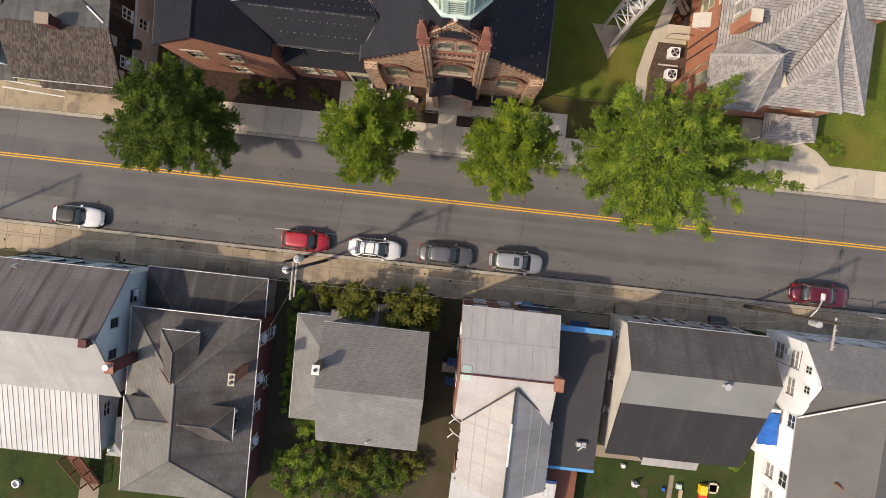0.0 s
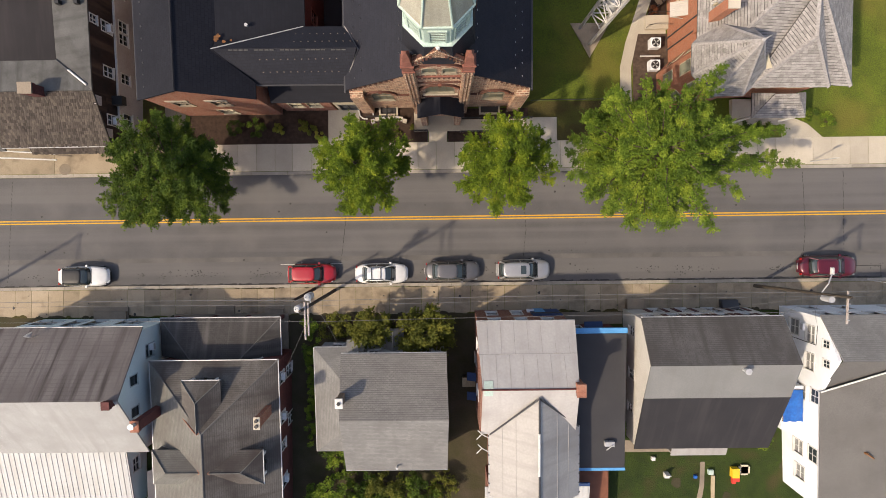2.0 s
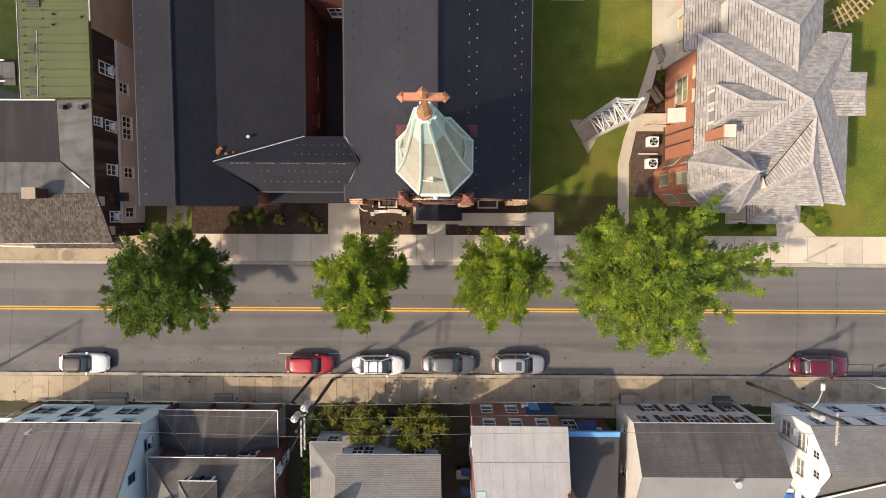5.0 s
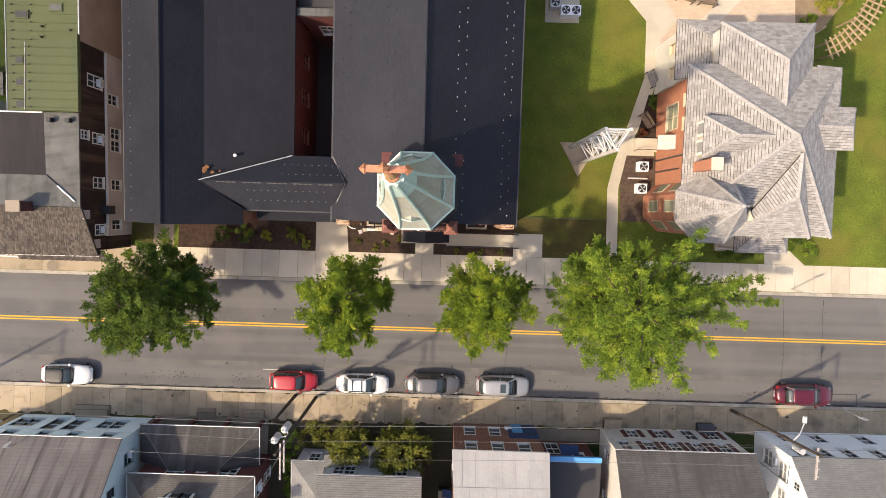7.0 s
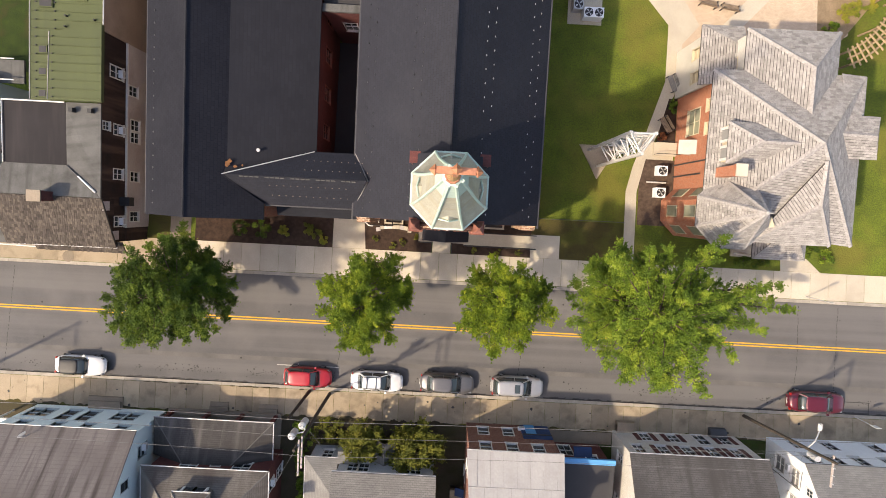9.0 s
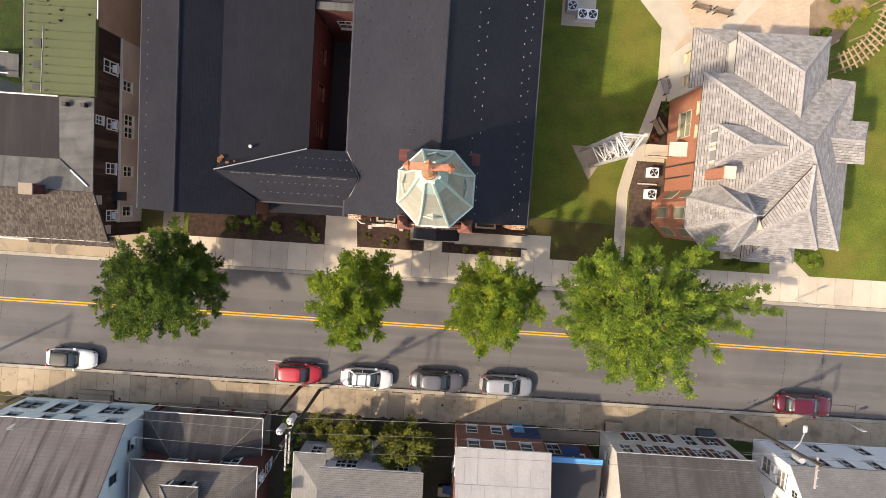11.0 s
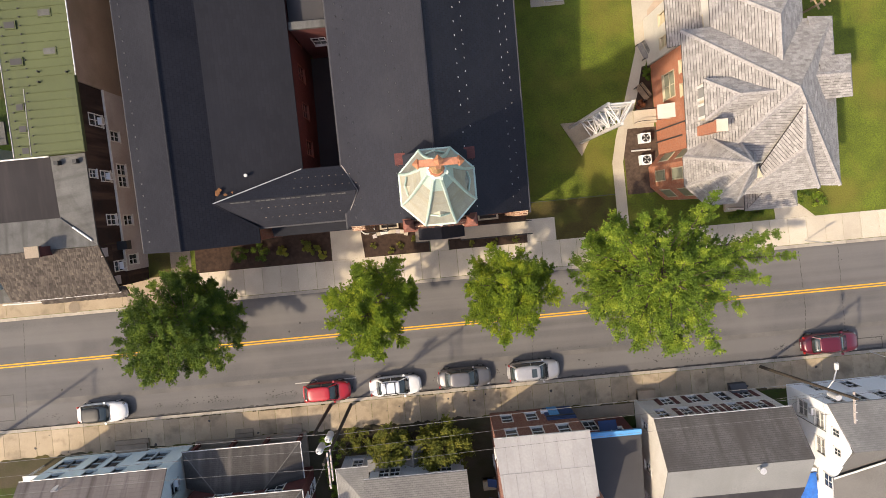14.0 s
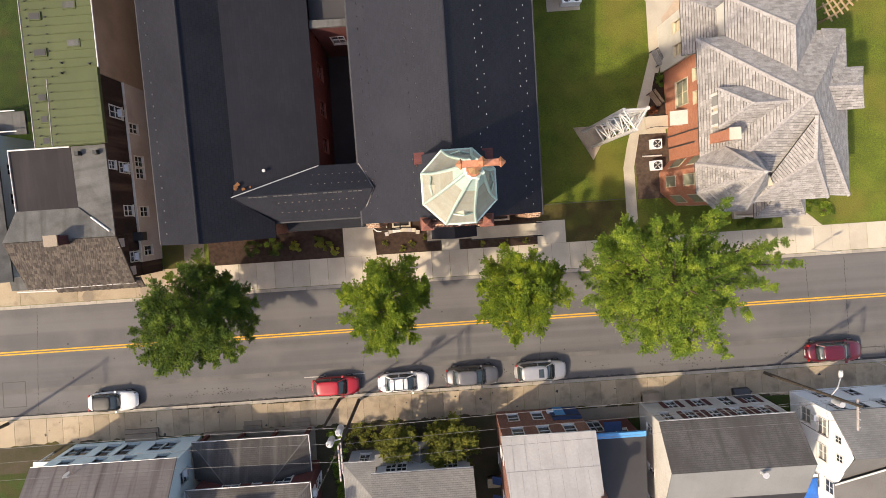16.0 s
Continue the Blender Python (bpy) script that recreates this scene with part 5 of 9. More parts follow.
m, length = wall_frame((xw, -2.5), (xw, -17.5))
for u_, v_, w_, h_ in ((1.9, 6.35, 0.5, 0.65), (3.4, 6.45, 0.5, 0.65), (11.0, 5.15, 1.1, 0.95), (6.3, 5.2, 1.0, 0.9)):
    window(h, m, u_, v_, w_, h_, deep=0.0)
wall(h, "siding_white", (xw, -17.5), (44, -17.5), zb, 5.4, [(3, 3.2, 1, 1.3), (7, 3.2, 1, 1.3)])
part("roof", Shape().slab([(28.2, -2.26, 6.25), (44, -2.26, 6.25), (44, -5.35, 8.15), (28.75, -5.35, 8.15)]), "shingle_lgrey", h, "light grey front slope")
part("roof", Shape().slab([(28.75, -5.35, 8.15), (44, -5.35, 8.15), (44, -8.2, 6.3), (28.45, -8.2, 6.1)]), "shingle_mid", h)
part("wing_roof", Shape().slab([(28.3, -8.2, 6.4), (33.6, -5.6, 8.2), (33.6, -17.8, 8.2), (28.55, -17.8, 6.4)]).slab([(33.6, -5.6, 8.2), (44, -8.2, 4.6), (44, -17.8, 4.6), (33.6, -17.8, 8.2)]), "shingle_mid", h)
strip(h, [(28.3, -8.2, 6.45), (33.6, -5.6, 8.25)], 0.07, "trim", "flashing")
gutter(h, (28.27, -8.2, 6.3), (28.5, -17.8, 6.3))
part("roof_vent", Shape().tube((31.2, -12.6, 7.2), (31.2, -12.6, 7.6), 0.1, n=8).tube((31.2, -12.6, 7.6), (31.6, -12.9, 7.65), 0.06, n=6), "rust", h)
part("rear_shed", Shape().box(26.75, 28.44, -12.0, -8.4, zb, 4.28), "siding_white", h, "low white lean-to between the houses")
strip(h, [(28.4, -4.75, 0.8), (28.4, -4.75, 5.6), (28.4, -3.2, 5.7)], 0.025, "trim_dark", "conduit")

# ---- church with spire ----
CX = -0.56
EZ, RZ = 6.6, 12.6
WX, EX = -7.55, 6.2
FY, BY = 15.05, 62.0
ch = thing("church", "red brick church with dark slate roofs and an oxidised copper spire", "church", at=(CX, 20, G(20) + 0.1))
zb = base(15, 40) - 1.0
wall(ch, "brick_pale", (1.6, FY), (EX - 0.3, FY), zb, EZ, [(2.0, 2.6, 1.55, 2.95, {"pane": "glass_green", "trim": "stone_grey", "bars": 2, "rail": True, "arch": 0.9, "wallmat": "brick_pale"})], T=0.4, top=[(0, EZ), (4.3, EZ), (4.3, 6.6), (0, 10.4)])
wall(ch, "brick_pale", (WX + 0.3, FY), (-2.7, FY), zb, EZ, [(2.15, 2.6, 1.55, 2.95, {"pane": "glass_green", "trim": "stone_grey", "bars": 2, "rail": True, "arch": 0.9, "wallmat": "brick_pale"})], T=0.4, top=[(0, EZ), (4.55, EZ), (4.55, 10.4), (0, 6.6)])
wall(ch, "brick", (EX - 0.3, FY), (EX - 0.3, BY), zb, EZ, [(3 + 4.2 * k, 1.2, 1.4, 3.6, {"pane": "glass_green", "trim": "sandstone", "bars": 2}) for k in range(9)], T=0.4)
wall(ch, "brick", (WX + 0.3, BY), (WX + 0.3, FY), zb, EZ, [(BY - FY - 5 - 4.2 * k, 3.2, 1.2, 2.2, {"pane": "glass_green", "trim": "sandstone"}) for k in range(8)], T=0.4)
part("roof", Shape().slab([(WX, FY - 0.06, EZ), (CX, FY - 0.06, RZ), (CX, BY, RZ), (WX, BY, EZ)], 0.2), "slate", ch, "dark slate roof slope, the lighter side")
part("roof", Shape().slab([(CX, FY - 0.06, RZ), (EX, FY - 0.06, EZ), (EX, BY, EZ), (CX, BY, RZ)], 0.2), "slate", ch)
strip(ch, [(CX, 19.5, RZ + 0.02), (CX, BY, RZ + 0.02)], 0.08, "slate")
strip(ch, [(EX, FY - 0.25, EZ - 0.05), (EX, BY, EZ - 0.05)], 0.09, "trim_dark", "gutter")
strip(ch, [(WX, FY - 0.25, EZ - 0.05), (WX, BY, EZ - 0.05)], 0.09, "trim_dark", "gutter")
# snow guards in rows on both slopes
guard = {}
for name_ in ("galv", "trim_dark"):
    me_ = bpy.data.meshes.new("snow_guard")
    sg_ = Shape().add([(-0.03, -0.045, 0), (0.03, -0.045, 0), (0.03, 0.045, 0), (-0.03, 0.045, 0), (-0.012, -0.045, 0.09), (0.012, -0.045, 0.09), (0.012, 0.045, 0.09), (-0.012, 0.045, 0.09)], [(4, 5, 6, 7), (0, 1, 5, 4), (1, 2, 6, 5), (2, 3, 7, 6), (3, 0, 4, 7)])
    me_.from_pydata(sg_.v, [], sg_.f)
    me_.materials.append(M[name_])
    guard[name_] = me_
for side, xe in ((-1, WX), (1, EX)):
    for f in (0.12, 0.2, 0.62, 0.7):
        x = xe + (CX - xe) * f
        z = EZ + (RZ - EZ) * f
        for k in range(37):
            if (k * 7 + int(f * 50)) % 11 == 0:
                continue
            ob_ = new("snow_guard", guard["galv" if side > 0 else "trim_dark"])
            ob_.parent = ch
            ob_.matrix_parent_inverse = ch.matrix_basis.inverted()
            ob_.matrix_basis = Matrix.Translation((x, FY + 0.6 + k * 0.9 + (0.45 if f in (0.2, 0.7) else 0), z))
# tower bay
tx0, tx1, ty0, ty1 = -2.72, 1.6, 14.75, 19.0
wall(ch, "brick_pale", (tx0, ty0), (tx1, ty0), zb, 13.9, [(2.16, 6.4, 2.0, 2.4, {"pane": "glass_green", "trim": "stone_grey", "bars": 3, "rail": False, "arch": 1.0, "wallmat": "brick_pale"}), (1.52, 12.0, 0.8, 1.2, {"pane": "glass_green", "trim": "stone_grey", "bars": 1, "rail": False, "arch": 0.3, "wallmat": "brick_pale"}), (2.8, 12.0, 0.8, 1.2, {"pane": "glass_green", "trim": "stone_grey", "bars": 1, "rail": False, "arch": 0.3, "wallmat": "brick_pale"}),
     (2.16, 0.2, 1.7, 2.5, {"trim": "sandstone", "pane": "wood_red", "sill": False})], T=0.5, top=[(0.1, 13.89), (4.22, 13.89), (2.16, 16.8)])
wall(ch, "brick_pale", (tx1, ty0 + 0.3), (tx1, ty1), zb, 13.9, [], T=0.5)
wall(ch, "brick_pale", (tx0, ty1), (tx0, ty0 + 0.3), zb, 13.9, [], T=0.5)
wall(ch, "brick_pale", (tx1, ty1), (tx0, ty1), 8, 13.9, [], T=0.5, top=[(0.3, 13.89), (4.0, 13.89), (2.16, 16.4)])


def arch_ring(cx, y, z, r0, r1, depth, n=14, sq=1.0, only=None, gap=1.0):
    """Pieces of a round arch; one alone, or all of them end to end."""
    s = Shape()
    for k in range(n) if only is None else (only,):
        a0, a1 = math.pi * k / n, math.pi * (k + gap) / n
        pts = [(cx + r * math.cos(a), z + r * math.sin(a) * sq) for r, a in ((r0, a0), (r1, a0), (r1, a1), (r0, a1))]
        vs = [(x, y, zz) for x, zz in pts] + [(x, y - depth, zz) for x, zz in pts]
        s.add(vs, [(0, 1, 2, 3), (7, 6, 5, 4), (0, 4, 5, 1), (1, 5, 6, 2), (2, 6, 7, 3), (3, 7, 4, 0)])
    return s


for ax, ay, az, ar, sq in ((CX, ty0, 7.8, 1.1, 0.95), (CX, ty0, 12.6, 1.42, 1.05), (3.6, FY, 4.65, 0.86, 1.1), (-5.1, FY, 4.65, 0.86, 1.1)):
    hood = part("arch_hood", arch_ring(ax, ay, az, ar + 0.31, ar + 0.39, 0.14, 26, sq), "arch_dark", ch, "dark moulded hood over the arch", weld=True)
    for k in range(15):
        part("voussoir", arch_ring(ax, ay, az, ar, ar + 0.3, 0.1, 15, sq, k, 0.88), "brick", hood)
    part("keystone", Shape().box(ax - 0.12, ax + 0.12, ay - 0.16, ay, az + ar * sq - 0.02, az + ar * sq + 0.4), "sandstone", ch)
for x0_, x1_, yy, zz in ((tx0 + 0.8, CX - 1.7, ty0, 7.75), (CX + 1.7, tx1 - 0.8, ty0, 7.75), (-7.0, -6.4, FY, 4.6), (-3.8, -2.75, FY, 4.6), (1.65, 2.3, FY, 4.6), (4.9, 5.4, FY, 4.6), (tx0 + 0.8, tx1 - 0.8, ty0, 5.55)):
    part("string_course", Shape().box(x0_, x1_, yy - 0.14, yy + 0.05, zz, zz + 0.16), "arch_dark", ch)
part("sill_band", Shape().box(-1.85, 0.75, ty0 - 0.12, ty0 + 0.05, 6.0, 6.2), "concrete_pale", ch)
part("string_course", Shape().box(tx0 + 0.7, tx1 - 0.7, ty0 - 0.1, ty0 + 0.05, 11.3, 11.45), "sandstone", ch)
part("string_course", Shape().box(tx0 + 0.7, tx1 - 0.7, ty0 - 0.1, ty0 + 0.05, 9.7, 9.85), "arch_dark", ch)
for k in range(9):
    part("corbel", Shape().box(tx0 + 0.78 + 0.32 * k, tx0 + 0.96 + 0.32 * k, ty0 - 0.12, ty0, 10.95, 11.28), "arch_dark", ch)
for side in (-1, 1):
    xe = EX if side > 0 else WX
    for k in range(9):
        f = 0.05 + k * 0.06
        x, z = xe + (CX - xe) * f, EZ + (RZ - EZ) * f
        part("corbel", Shape().box(x - 0.1, x + 0.1, FY - 0.06, FY, z - 0.6, z - 0.35), "arch_dark", ch)
# steep gable roof of the tower, with a sloping skirt under the belfry
part("tower_roof", Shape().slab([(tx0 - 0.1, ty0 + 0.42, 13.85), (CX, ty0 + 0.42, 16.75), (CX, ty1 + 0.1, 16.75), (tx0 - 0.1, ty1 + 0.1, 13.85)], 0.14).slab([(CX, ty0 + 0.42, 16.75), (tx1 + 0.1, ty0 + 0.42, 13.85), (tx1 + 0.1, ty1 + 0.1, 13.85), (CX, ty1 + 0.1, 16.75)], 0.14), "slate", ch)
for sx, xe in ((-1, tx0 - 0.1), (1, tx1 + 0.1)):
    part("coping", Shape().polytube([(xe + sx * -0.2, ty0 + 0.2, 13.95), (CX, ty0 + 0.2, 16.84)], 0.12, 4), "arch_dark", ch)
    for k in range(8):
        f = 0.1 + 0.1 * k
        x, z = xe + (CX - xe) * f, 13.85 + 2.9 * f
        part("corbel", Shape().box(x - 0.07, x + 0.07, ty0 - 0.12, ty0, z - 0.5, z - 0.3), "arch_dark", ch)
part("finial", Shape().tube((CX, ty0 + 0.1, 16.7), (CX, ty0 + 0.1, 16.95), 0.04).rings([[(CX + r * math.cos(a * math.pi / 4), ty0 + 0.1 + r * math.sin(a * math.pi / 4), z) for a in range(8)] for r, z in ((0.06, 16.92), (0.13, 17.0), (0.13, 17.1), (0.05, 17.18))]), "trim", ch)
for px, py in ((tx0 + 0.28, ty0 + 0.12), (tx1 - 0.34, ty0 + 0.12)):
    s = Shape().box(px - 0.34, px + 0.34, py - 0.34, py + 0.34, 13.3, 14.3)
    s.box(px - 0.41, px + 0.41, py - 0.41, py + 0.41, 14.3, 14.45).box(px - 0.4, px + 0.4, py - 0.4, py + 0.4, 13.15, 13.3)
    s.rings([[(px + a * w, py + b * w, z) for a, b in ((-1, -1), (1, -1), (1, 1), (-1, 1))] for w, z in ((0.33, 14.45), (0.25, 14.95), (0.2, 15.7), (0.22, 15.78), (0.06, 16.2))])
    pin = part("pinnacle", s, "sandstone", ch)
    part("pier", Shape().box(px - 0.38, px + 0.38, py - 0.38, py + 0.38, zb, 13.15), "brick_pale", ch)
    for k in range(3):
        part("rib", Shape().box(px - 0.3 + 0.23 * k, px - 0.18 + 0.23 * k, py - 0.46, py - 0.38, 2.5, 13.1), "brick_pale", pin)
for px in (tx0 + 0.05, tx1 - 0.05):
    part("pier", Shape().box(px - 0.27, px + 0.27, ty1 - 0.4, ty1 + 0.2, 11.5, 14.1).box(px - 0.32, px + 0.32, ty1 - 0.45, ty1 + 0.25, 14.1, 14.25), "brick_dark", ch)
    strip(ch, [(px, ty0 + 0.6, 13.75), (px, ty1, 13.77)], 0.08, "trim_dark", "gutter")
for x in (EX - 0.55, WX + 0.7):
    s = Shape().box(x - 0.5, x + 0.5, FY - 0.45, FY + 0.4, zb, 5.6)
    s.add([(x - 0.5, FY - 0.45, 5.6), (x + 0.5, FY - 0.45, 5.6), (x + 0.5, FY + 0.4, 6.5), (x - 0.5, FY + 0.4, 6.5), (x - 0.5, FY + 0.4, 5.6), (x + 0.5, FY + 0.4, 5.6)], [(0, 1, 2, 3), (0, 3, 4), (1, 5, 2), (3, 2, 5, 4)])
    part("buttress", s, "brick_pale", ch)
# belfry and spire
SY = 16.8


def octagon(r, z, turn=22.5):
    return [(CX + r * math.cos(radians(turn + 45 * k)), SY + r * math.sin(radians(turn + 45 * k)), z) for k in range(8)]


part("skirt_roof", Shape().rings([octagon(2.35, 14.6), octagon(1.98, 16.95)]), "slate", ch)
part("belfry_base", Shape().rings([octagon(1.98, 16.95), octagon(2.06, 17.0), octagon(2.06, 17.14), octagon(1.9, 17.2)]), "copper", ch, "pale copper base moulding")
part("belfry", Shape().rings([octagon(1.86, 15.5), octagon(1.86, 19.6)]), "copper", ch)
for k in range(8):
    a = radians(45 * k)
    m = Matrix.Translation((CX, SY, 0)) @ Matrix.Rotation(a, 4, 'Z')
    part("louvre", Shape().box(1.7, 1.745, -0.4, 0.4, 17.35, 19.0, m), "glass_green", ch)
    fr = part("louvre_frame", Shape().box(1.7, 1.8, -0.5, -0.4, 17.3, 19.1, m).box(1.7, 1.8, 0.4, 0.5, 17.3, 19.1, m).box(1.7, 1.8, -0.4, 0.4, 19.0, 19.1, m), "copper", ch)
    for j in range(6):
        part("slat", Shape().box(1.7, 1.77, -0.4, 0.4, 17.45 + j * 0.27, 17.53 + j * 0.27, m), "copper", fr)
rs = [(1.98, 19.75), (2.0, 20.0), (1.64, 21.6), (1.36, 23.2), (1.1, 25.0), (0.8, 27.4), (0.54, 29.5), (0.27, 31.75)]
spire = part("spire", Shape().rings([octagon(r, z) for r, z in rs]), "lead", ch)
for k in range(8):
    s = Shape()
    ps = [Vector(octagon(r + 0.02, z)[k]) for r, z in rs[1:]]
    for a, b in zip(ps, ps[1:]):
        s.tube(a, b, 0.066, 0.06, n=6)
    part("spire_rib", s, "copper", spire)
part("spire_cornice", Shape().rings([octagon(1.8, 19.4), octagon(2.05, 19.75), octagon(2.08, 20.02), octagon(1.95, 20.06)]), "copper", spire)
part("spire_top", Shape().rings([octagon(0.585, 29.3), octagon(0.3, 31.75), octagon(0.2, 31.85)]), "copper", spire)
for k in range(0, 8, 2):
    m = Matrix.Translation((CX, SY, 0)) @ Matrix.Rotation(radians(45 * k), 4, 'Z')
    s = Shape().slab([m @ Vector(p) for p in ((1.33, -0.36, 22.95), (1.38, 0, 23.35), (1.1, 0, 23.75))], 0.05).slab([m @ Vector(p) for p in ((1.33, 0.36, 22.95), (1.1, 0, 23.75), (1.38, 0, 23.35))], 0.05)
    hood = part("lucarne", s, "lead", spire)
    for sd in (-1, 1):
        part("rake", Shape().tube(m @ Vector((1.35, sd * 0.42, 22.95)), m @ Vector((1.43, 0, 23.4)), 0.045, n=5), "copper", hood)
    part("sill", Shape().tube(m @ Vector((1.36, -0.42, 22.93)), m @ Vector((1.36, 0.42, 22.93)), 0.035, n=5), "copper", hood)
CZ = 33.85
KX = CX + 0.05
cross = part("cross", Shape().box(KX - 0.07, KX + 0.07, SY - 0.07, SY + 0.07, 31.7, CZ + 0.5).box(KX - 0.47, KX + 0.47, SY - 0.085, SY + 0.085, CZ - 0.09, CZ + 0.09), "copper_new", spire, "bare copper cross")
for p, d in (((KX - 0.47, SY, CZ), (-1, 0, 0)), ((KX + 0.47, SY, CZ), (1, 0, 0)), ((KX, SY, CZ + 0.5), (0, 0, 1))):
    d = Vector(d)
    part("cross_tip", Shape().tube(Vector(p), Vector(p) + d * 0.04, 0.1, 0.14, n=4).tube(Vector(p) + d * 0.04, Vector(p) + d * 0.17, 0.14, 0.015, n=4), "copper_new", cross)
part("crown", Shape().tube((CX, SY, 31.7), (CX, SY, 31.9), 0.27, 0.2, n=10).tube((CX, SY, 31.9), (CX, SY, 32.05), 0.15, 0.1, n=8), "copper_new", cross)
part("boss", Shape().tube((CX, SY, 32.05), (CX, SY, 32.3), 0.16, 0.19, n=8).tube((CX, SY, 32.3), (CX, SY, 32.5), 0.19, 0.08, n=8), "gold", cross)
# entrance porch
part("porch_roof", Shape().slab([(-2.4, 13.35, 3.85), (CX, 13.35, 5.6), (CX, 14.75, 5.6), (-2.4, 14.75, 3.85)]).slab([(CX, 13.35, 5.6), (1.28, 13.35, 3.85), (1.28, 14.75, 3.85), (CX, 14.75, 5.6)]), "slate", ch)
part("porch_gable", Shape().add([(x, y, z) for y in (13.5, 13.7) for x, z in ((-2.1, 3.86), (0.98, 3.86), (CX, 5.4))], [(0, 1, 2), (5, 4, 3), (0, 3, 4, 1), (1, 4, 5, 2), (2, 5, 3, 0)]), "brick_pale", ch)
for x in (-2.0, 0.78):
    part("porch_pier", Shape().box(x - 0.2, x + 0.3, 13.45, 14.75, zb, 3.85), "brick_pale", ch)

# ---- parish hall and link ----
ha = thing("hall", "red brick parish hall with grey slate roofs joined to the church", "church hall", at=(-18, 22, G(22) + 0.1))
zb = base(14, 40) - 1.0
wall(ha, "brick", (-22.65, 14.6), (-14.35, 14.6), zb, 6.6, [(2.0, 3.6, 1.2, 1.5, {"trim": "concrete_old", "lintel": "concrete_pale"}), (5.0, 3.6, 1.2, 1.5, {"trim": "concrete_old", "lintel": "concrete_pale"}), (4.2, 0.2, 1.2, 1.6, {"trim": "trim_cream"})], T=0.4, top=[(0, 6.6), (8.3, 6.6), (4.0, 9.55)])
# Unseen west wall; tan chosen to keep red bounce out of the alley.
wall(ha, "stucco_tan", (-22.65, BY), (-22.65, 14.6), zb, 6.6, [(4 + 4 * k, 2, 1.1, 2, {"trim": "trim_cream"}) for k in range(8)], T=0.4)
wall(ha, "brick", (-14.35, 14.6), (-14.35, 16.2), zb, 6.5, [], T=0.4)
wall(ha, "brick_dark", (-10.7, 19.4), (-10.7, BY), zb, 6.0, [(2.2 + 3 * k, 1.4, 1.1, 1.8, {"trim": "sandstone"}) for k in range(5)], T=0.4)
part("roof", Shape().slab([(-22.85, 14.4, 6.78), (-18.62, 14.4, 9.74), (-18.62, BY, 9.74), (-22.85, BY, 6.78)]), "slate_hall_dim", ha)
part("roof", Shape().slab([(-18.62, 14.4, 9.74), (-14.14, 14.4, 6.64), (-14.14, 15.6, 6.64), (-16.6, 17.55, 8.34), (-16.33, 18.4, 8.15), (-16.33, BY, 8.15), (-18.62, BY, 9.74)]), "slate_hall_dim", ha)
part("roof", Shape().slab([(-16.6, 17.5, 8.3), (-10.5, 19.55, 6.15), (-10.5, BY, 6.15), (-16.33, BY, 8.15), (-16.33, 18.4, 8.15)]), "slate_low", ha, "ribbed grey low-pitched roof")
ridge = strip(ha, [(-18.62, 14.4, 9.74), (-18.62, BY, 9.74)], 0.08, "slate")
for k in range(46):
    y = 14.5 + 0.62 * k
    part("ridge_tile", Shape().slab([(-18.78, y, 9.7), (-18.62, y, 9.85), (-18.62, y + 0.56, 9.85), (-18.78, y + 0.56, 9.7)], 0.04), "slate_low", ridge)
strip(ha, [(-22.87, 14.4, 6.7), (-22.87, BY, 6.7)], 0.08, "trim_dark", "gutter")
for k in range(26):
    part("snow_guard", Shape().box(-22.02, -21.94, 15.2 + 0.85 * k, 15.3 + 0.85 * k, 7.36, 7.46), "trim_dark", ha)
vent_pipe(ha, -14.3, 19.4, 7.2, 7.7, 0.08)
for x, y, r in ((-16.25, 18.25, 0.2), (-16.1, 18.5, 0.15), (-15.75, 18.12, 0.12), (-15.3, 18.25, 0.08)):
    z = 8.34 - 0.343 * (x + 16.33) + 0.03
    part("rust_stain", Shape().slab([(x + r * rnd(0.5, 1.2) * math.cos(a * 0.7), y + r * rnd(0.5, 1.2) * math.sin(a * 0.7), z - 0.343 * r * math.cos(a * 0.7)) for a in range(9)], 0.035), "rust", ha, "rust-brown stain at the valley")
# link
wall(ha, "brick", (-14.3, 15.9), (-7.3, 15.9), zb, 6.1, [(1.4, 4.7, 0.7, 0.9, {"trim": "trim_cream"}), (3.4, 4.7, 0.7, 0.9, {"trim": "trim_cream"}), (5.4, 4.7, 0.7, 0.9, {"trim": "trim_cream"})], T=0.35)
wall(ha, "brick_dark", (-7.3, 19.3), (-10.5, 19.3), zb, 6.2, [(1.6, 2, 1.0, 1.8)], T=0.35)
part("link_roof", Shape().slab([(-16.6, 17.55, 8.42), (-6.4, 17.6, 8.1), (-7.5, 15.55, 6.2), (-14.2, 15.55, 6.3)]).slab([(-16.6, 17.55, 8.42), (-10.5, 19.6, 6.6), (-7.5, 19.6, 6.5), (-6.4, 17.6, 8.1)]), "slate", ha)
strip(ha, [(-16.6, 17.55, 8.44), (-10.5, 19.6, 6.62)], 0.04, "galv", "valley_flashing")
strip(ha, [(-16.6, 17.55, 8.44), (-14.2, 15.55, 6.34)], 0.05, "slate_low", "valley_flashing")
strip(ha, [(-7.5, 15.55, 6.5), (-6.35, 17.6, 7.75), (-7.5, 19.6, 6.6)], 0.05, "slate_vic", "valley_flashing")
strip(ha, [(-14.2, 15.5, 6.2), (-7.5, 15.5, 6.1)], 0.07, "trim_dark", "gutter")
s = Shape()
for k in range(24):
    x = -15.6 + 0.36 * k
    if k % 5:
        s.box(x - 0.14, x + 0.14, 17.42, 17.5, 8.4 - 0.031 * (x + 16.6) - 0.02, 8.43 - 0.031 * (x + 16.6))
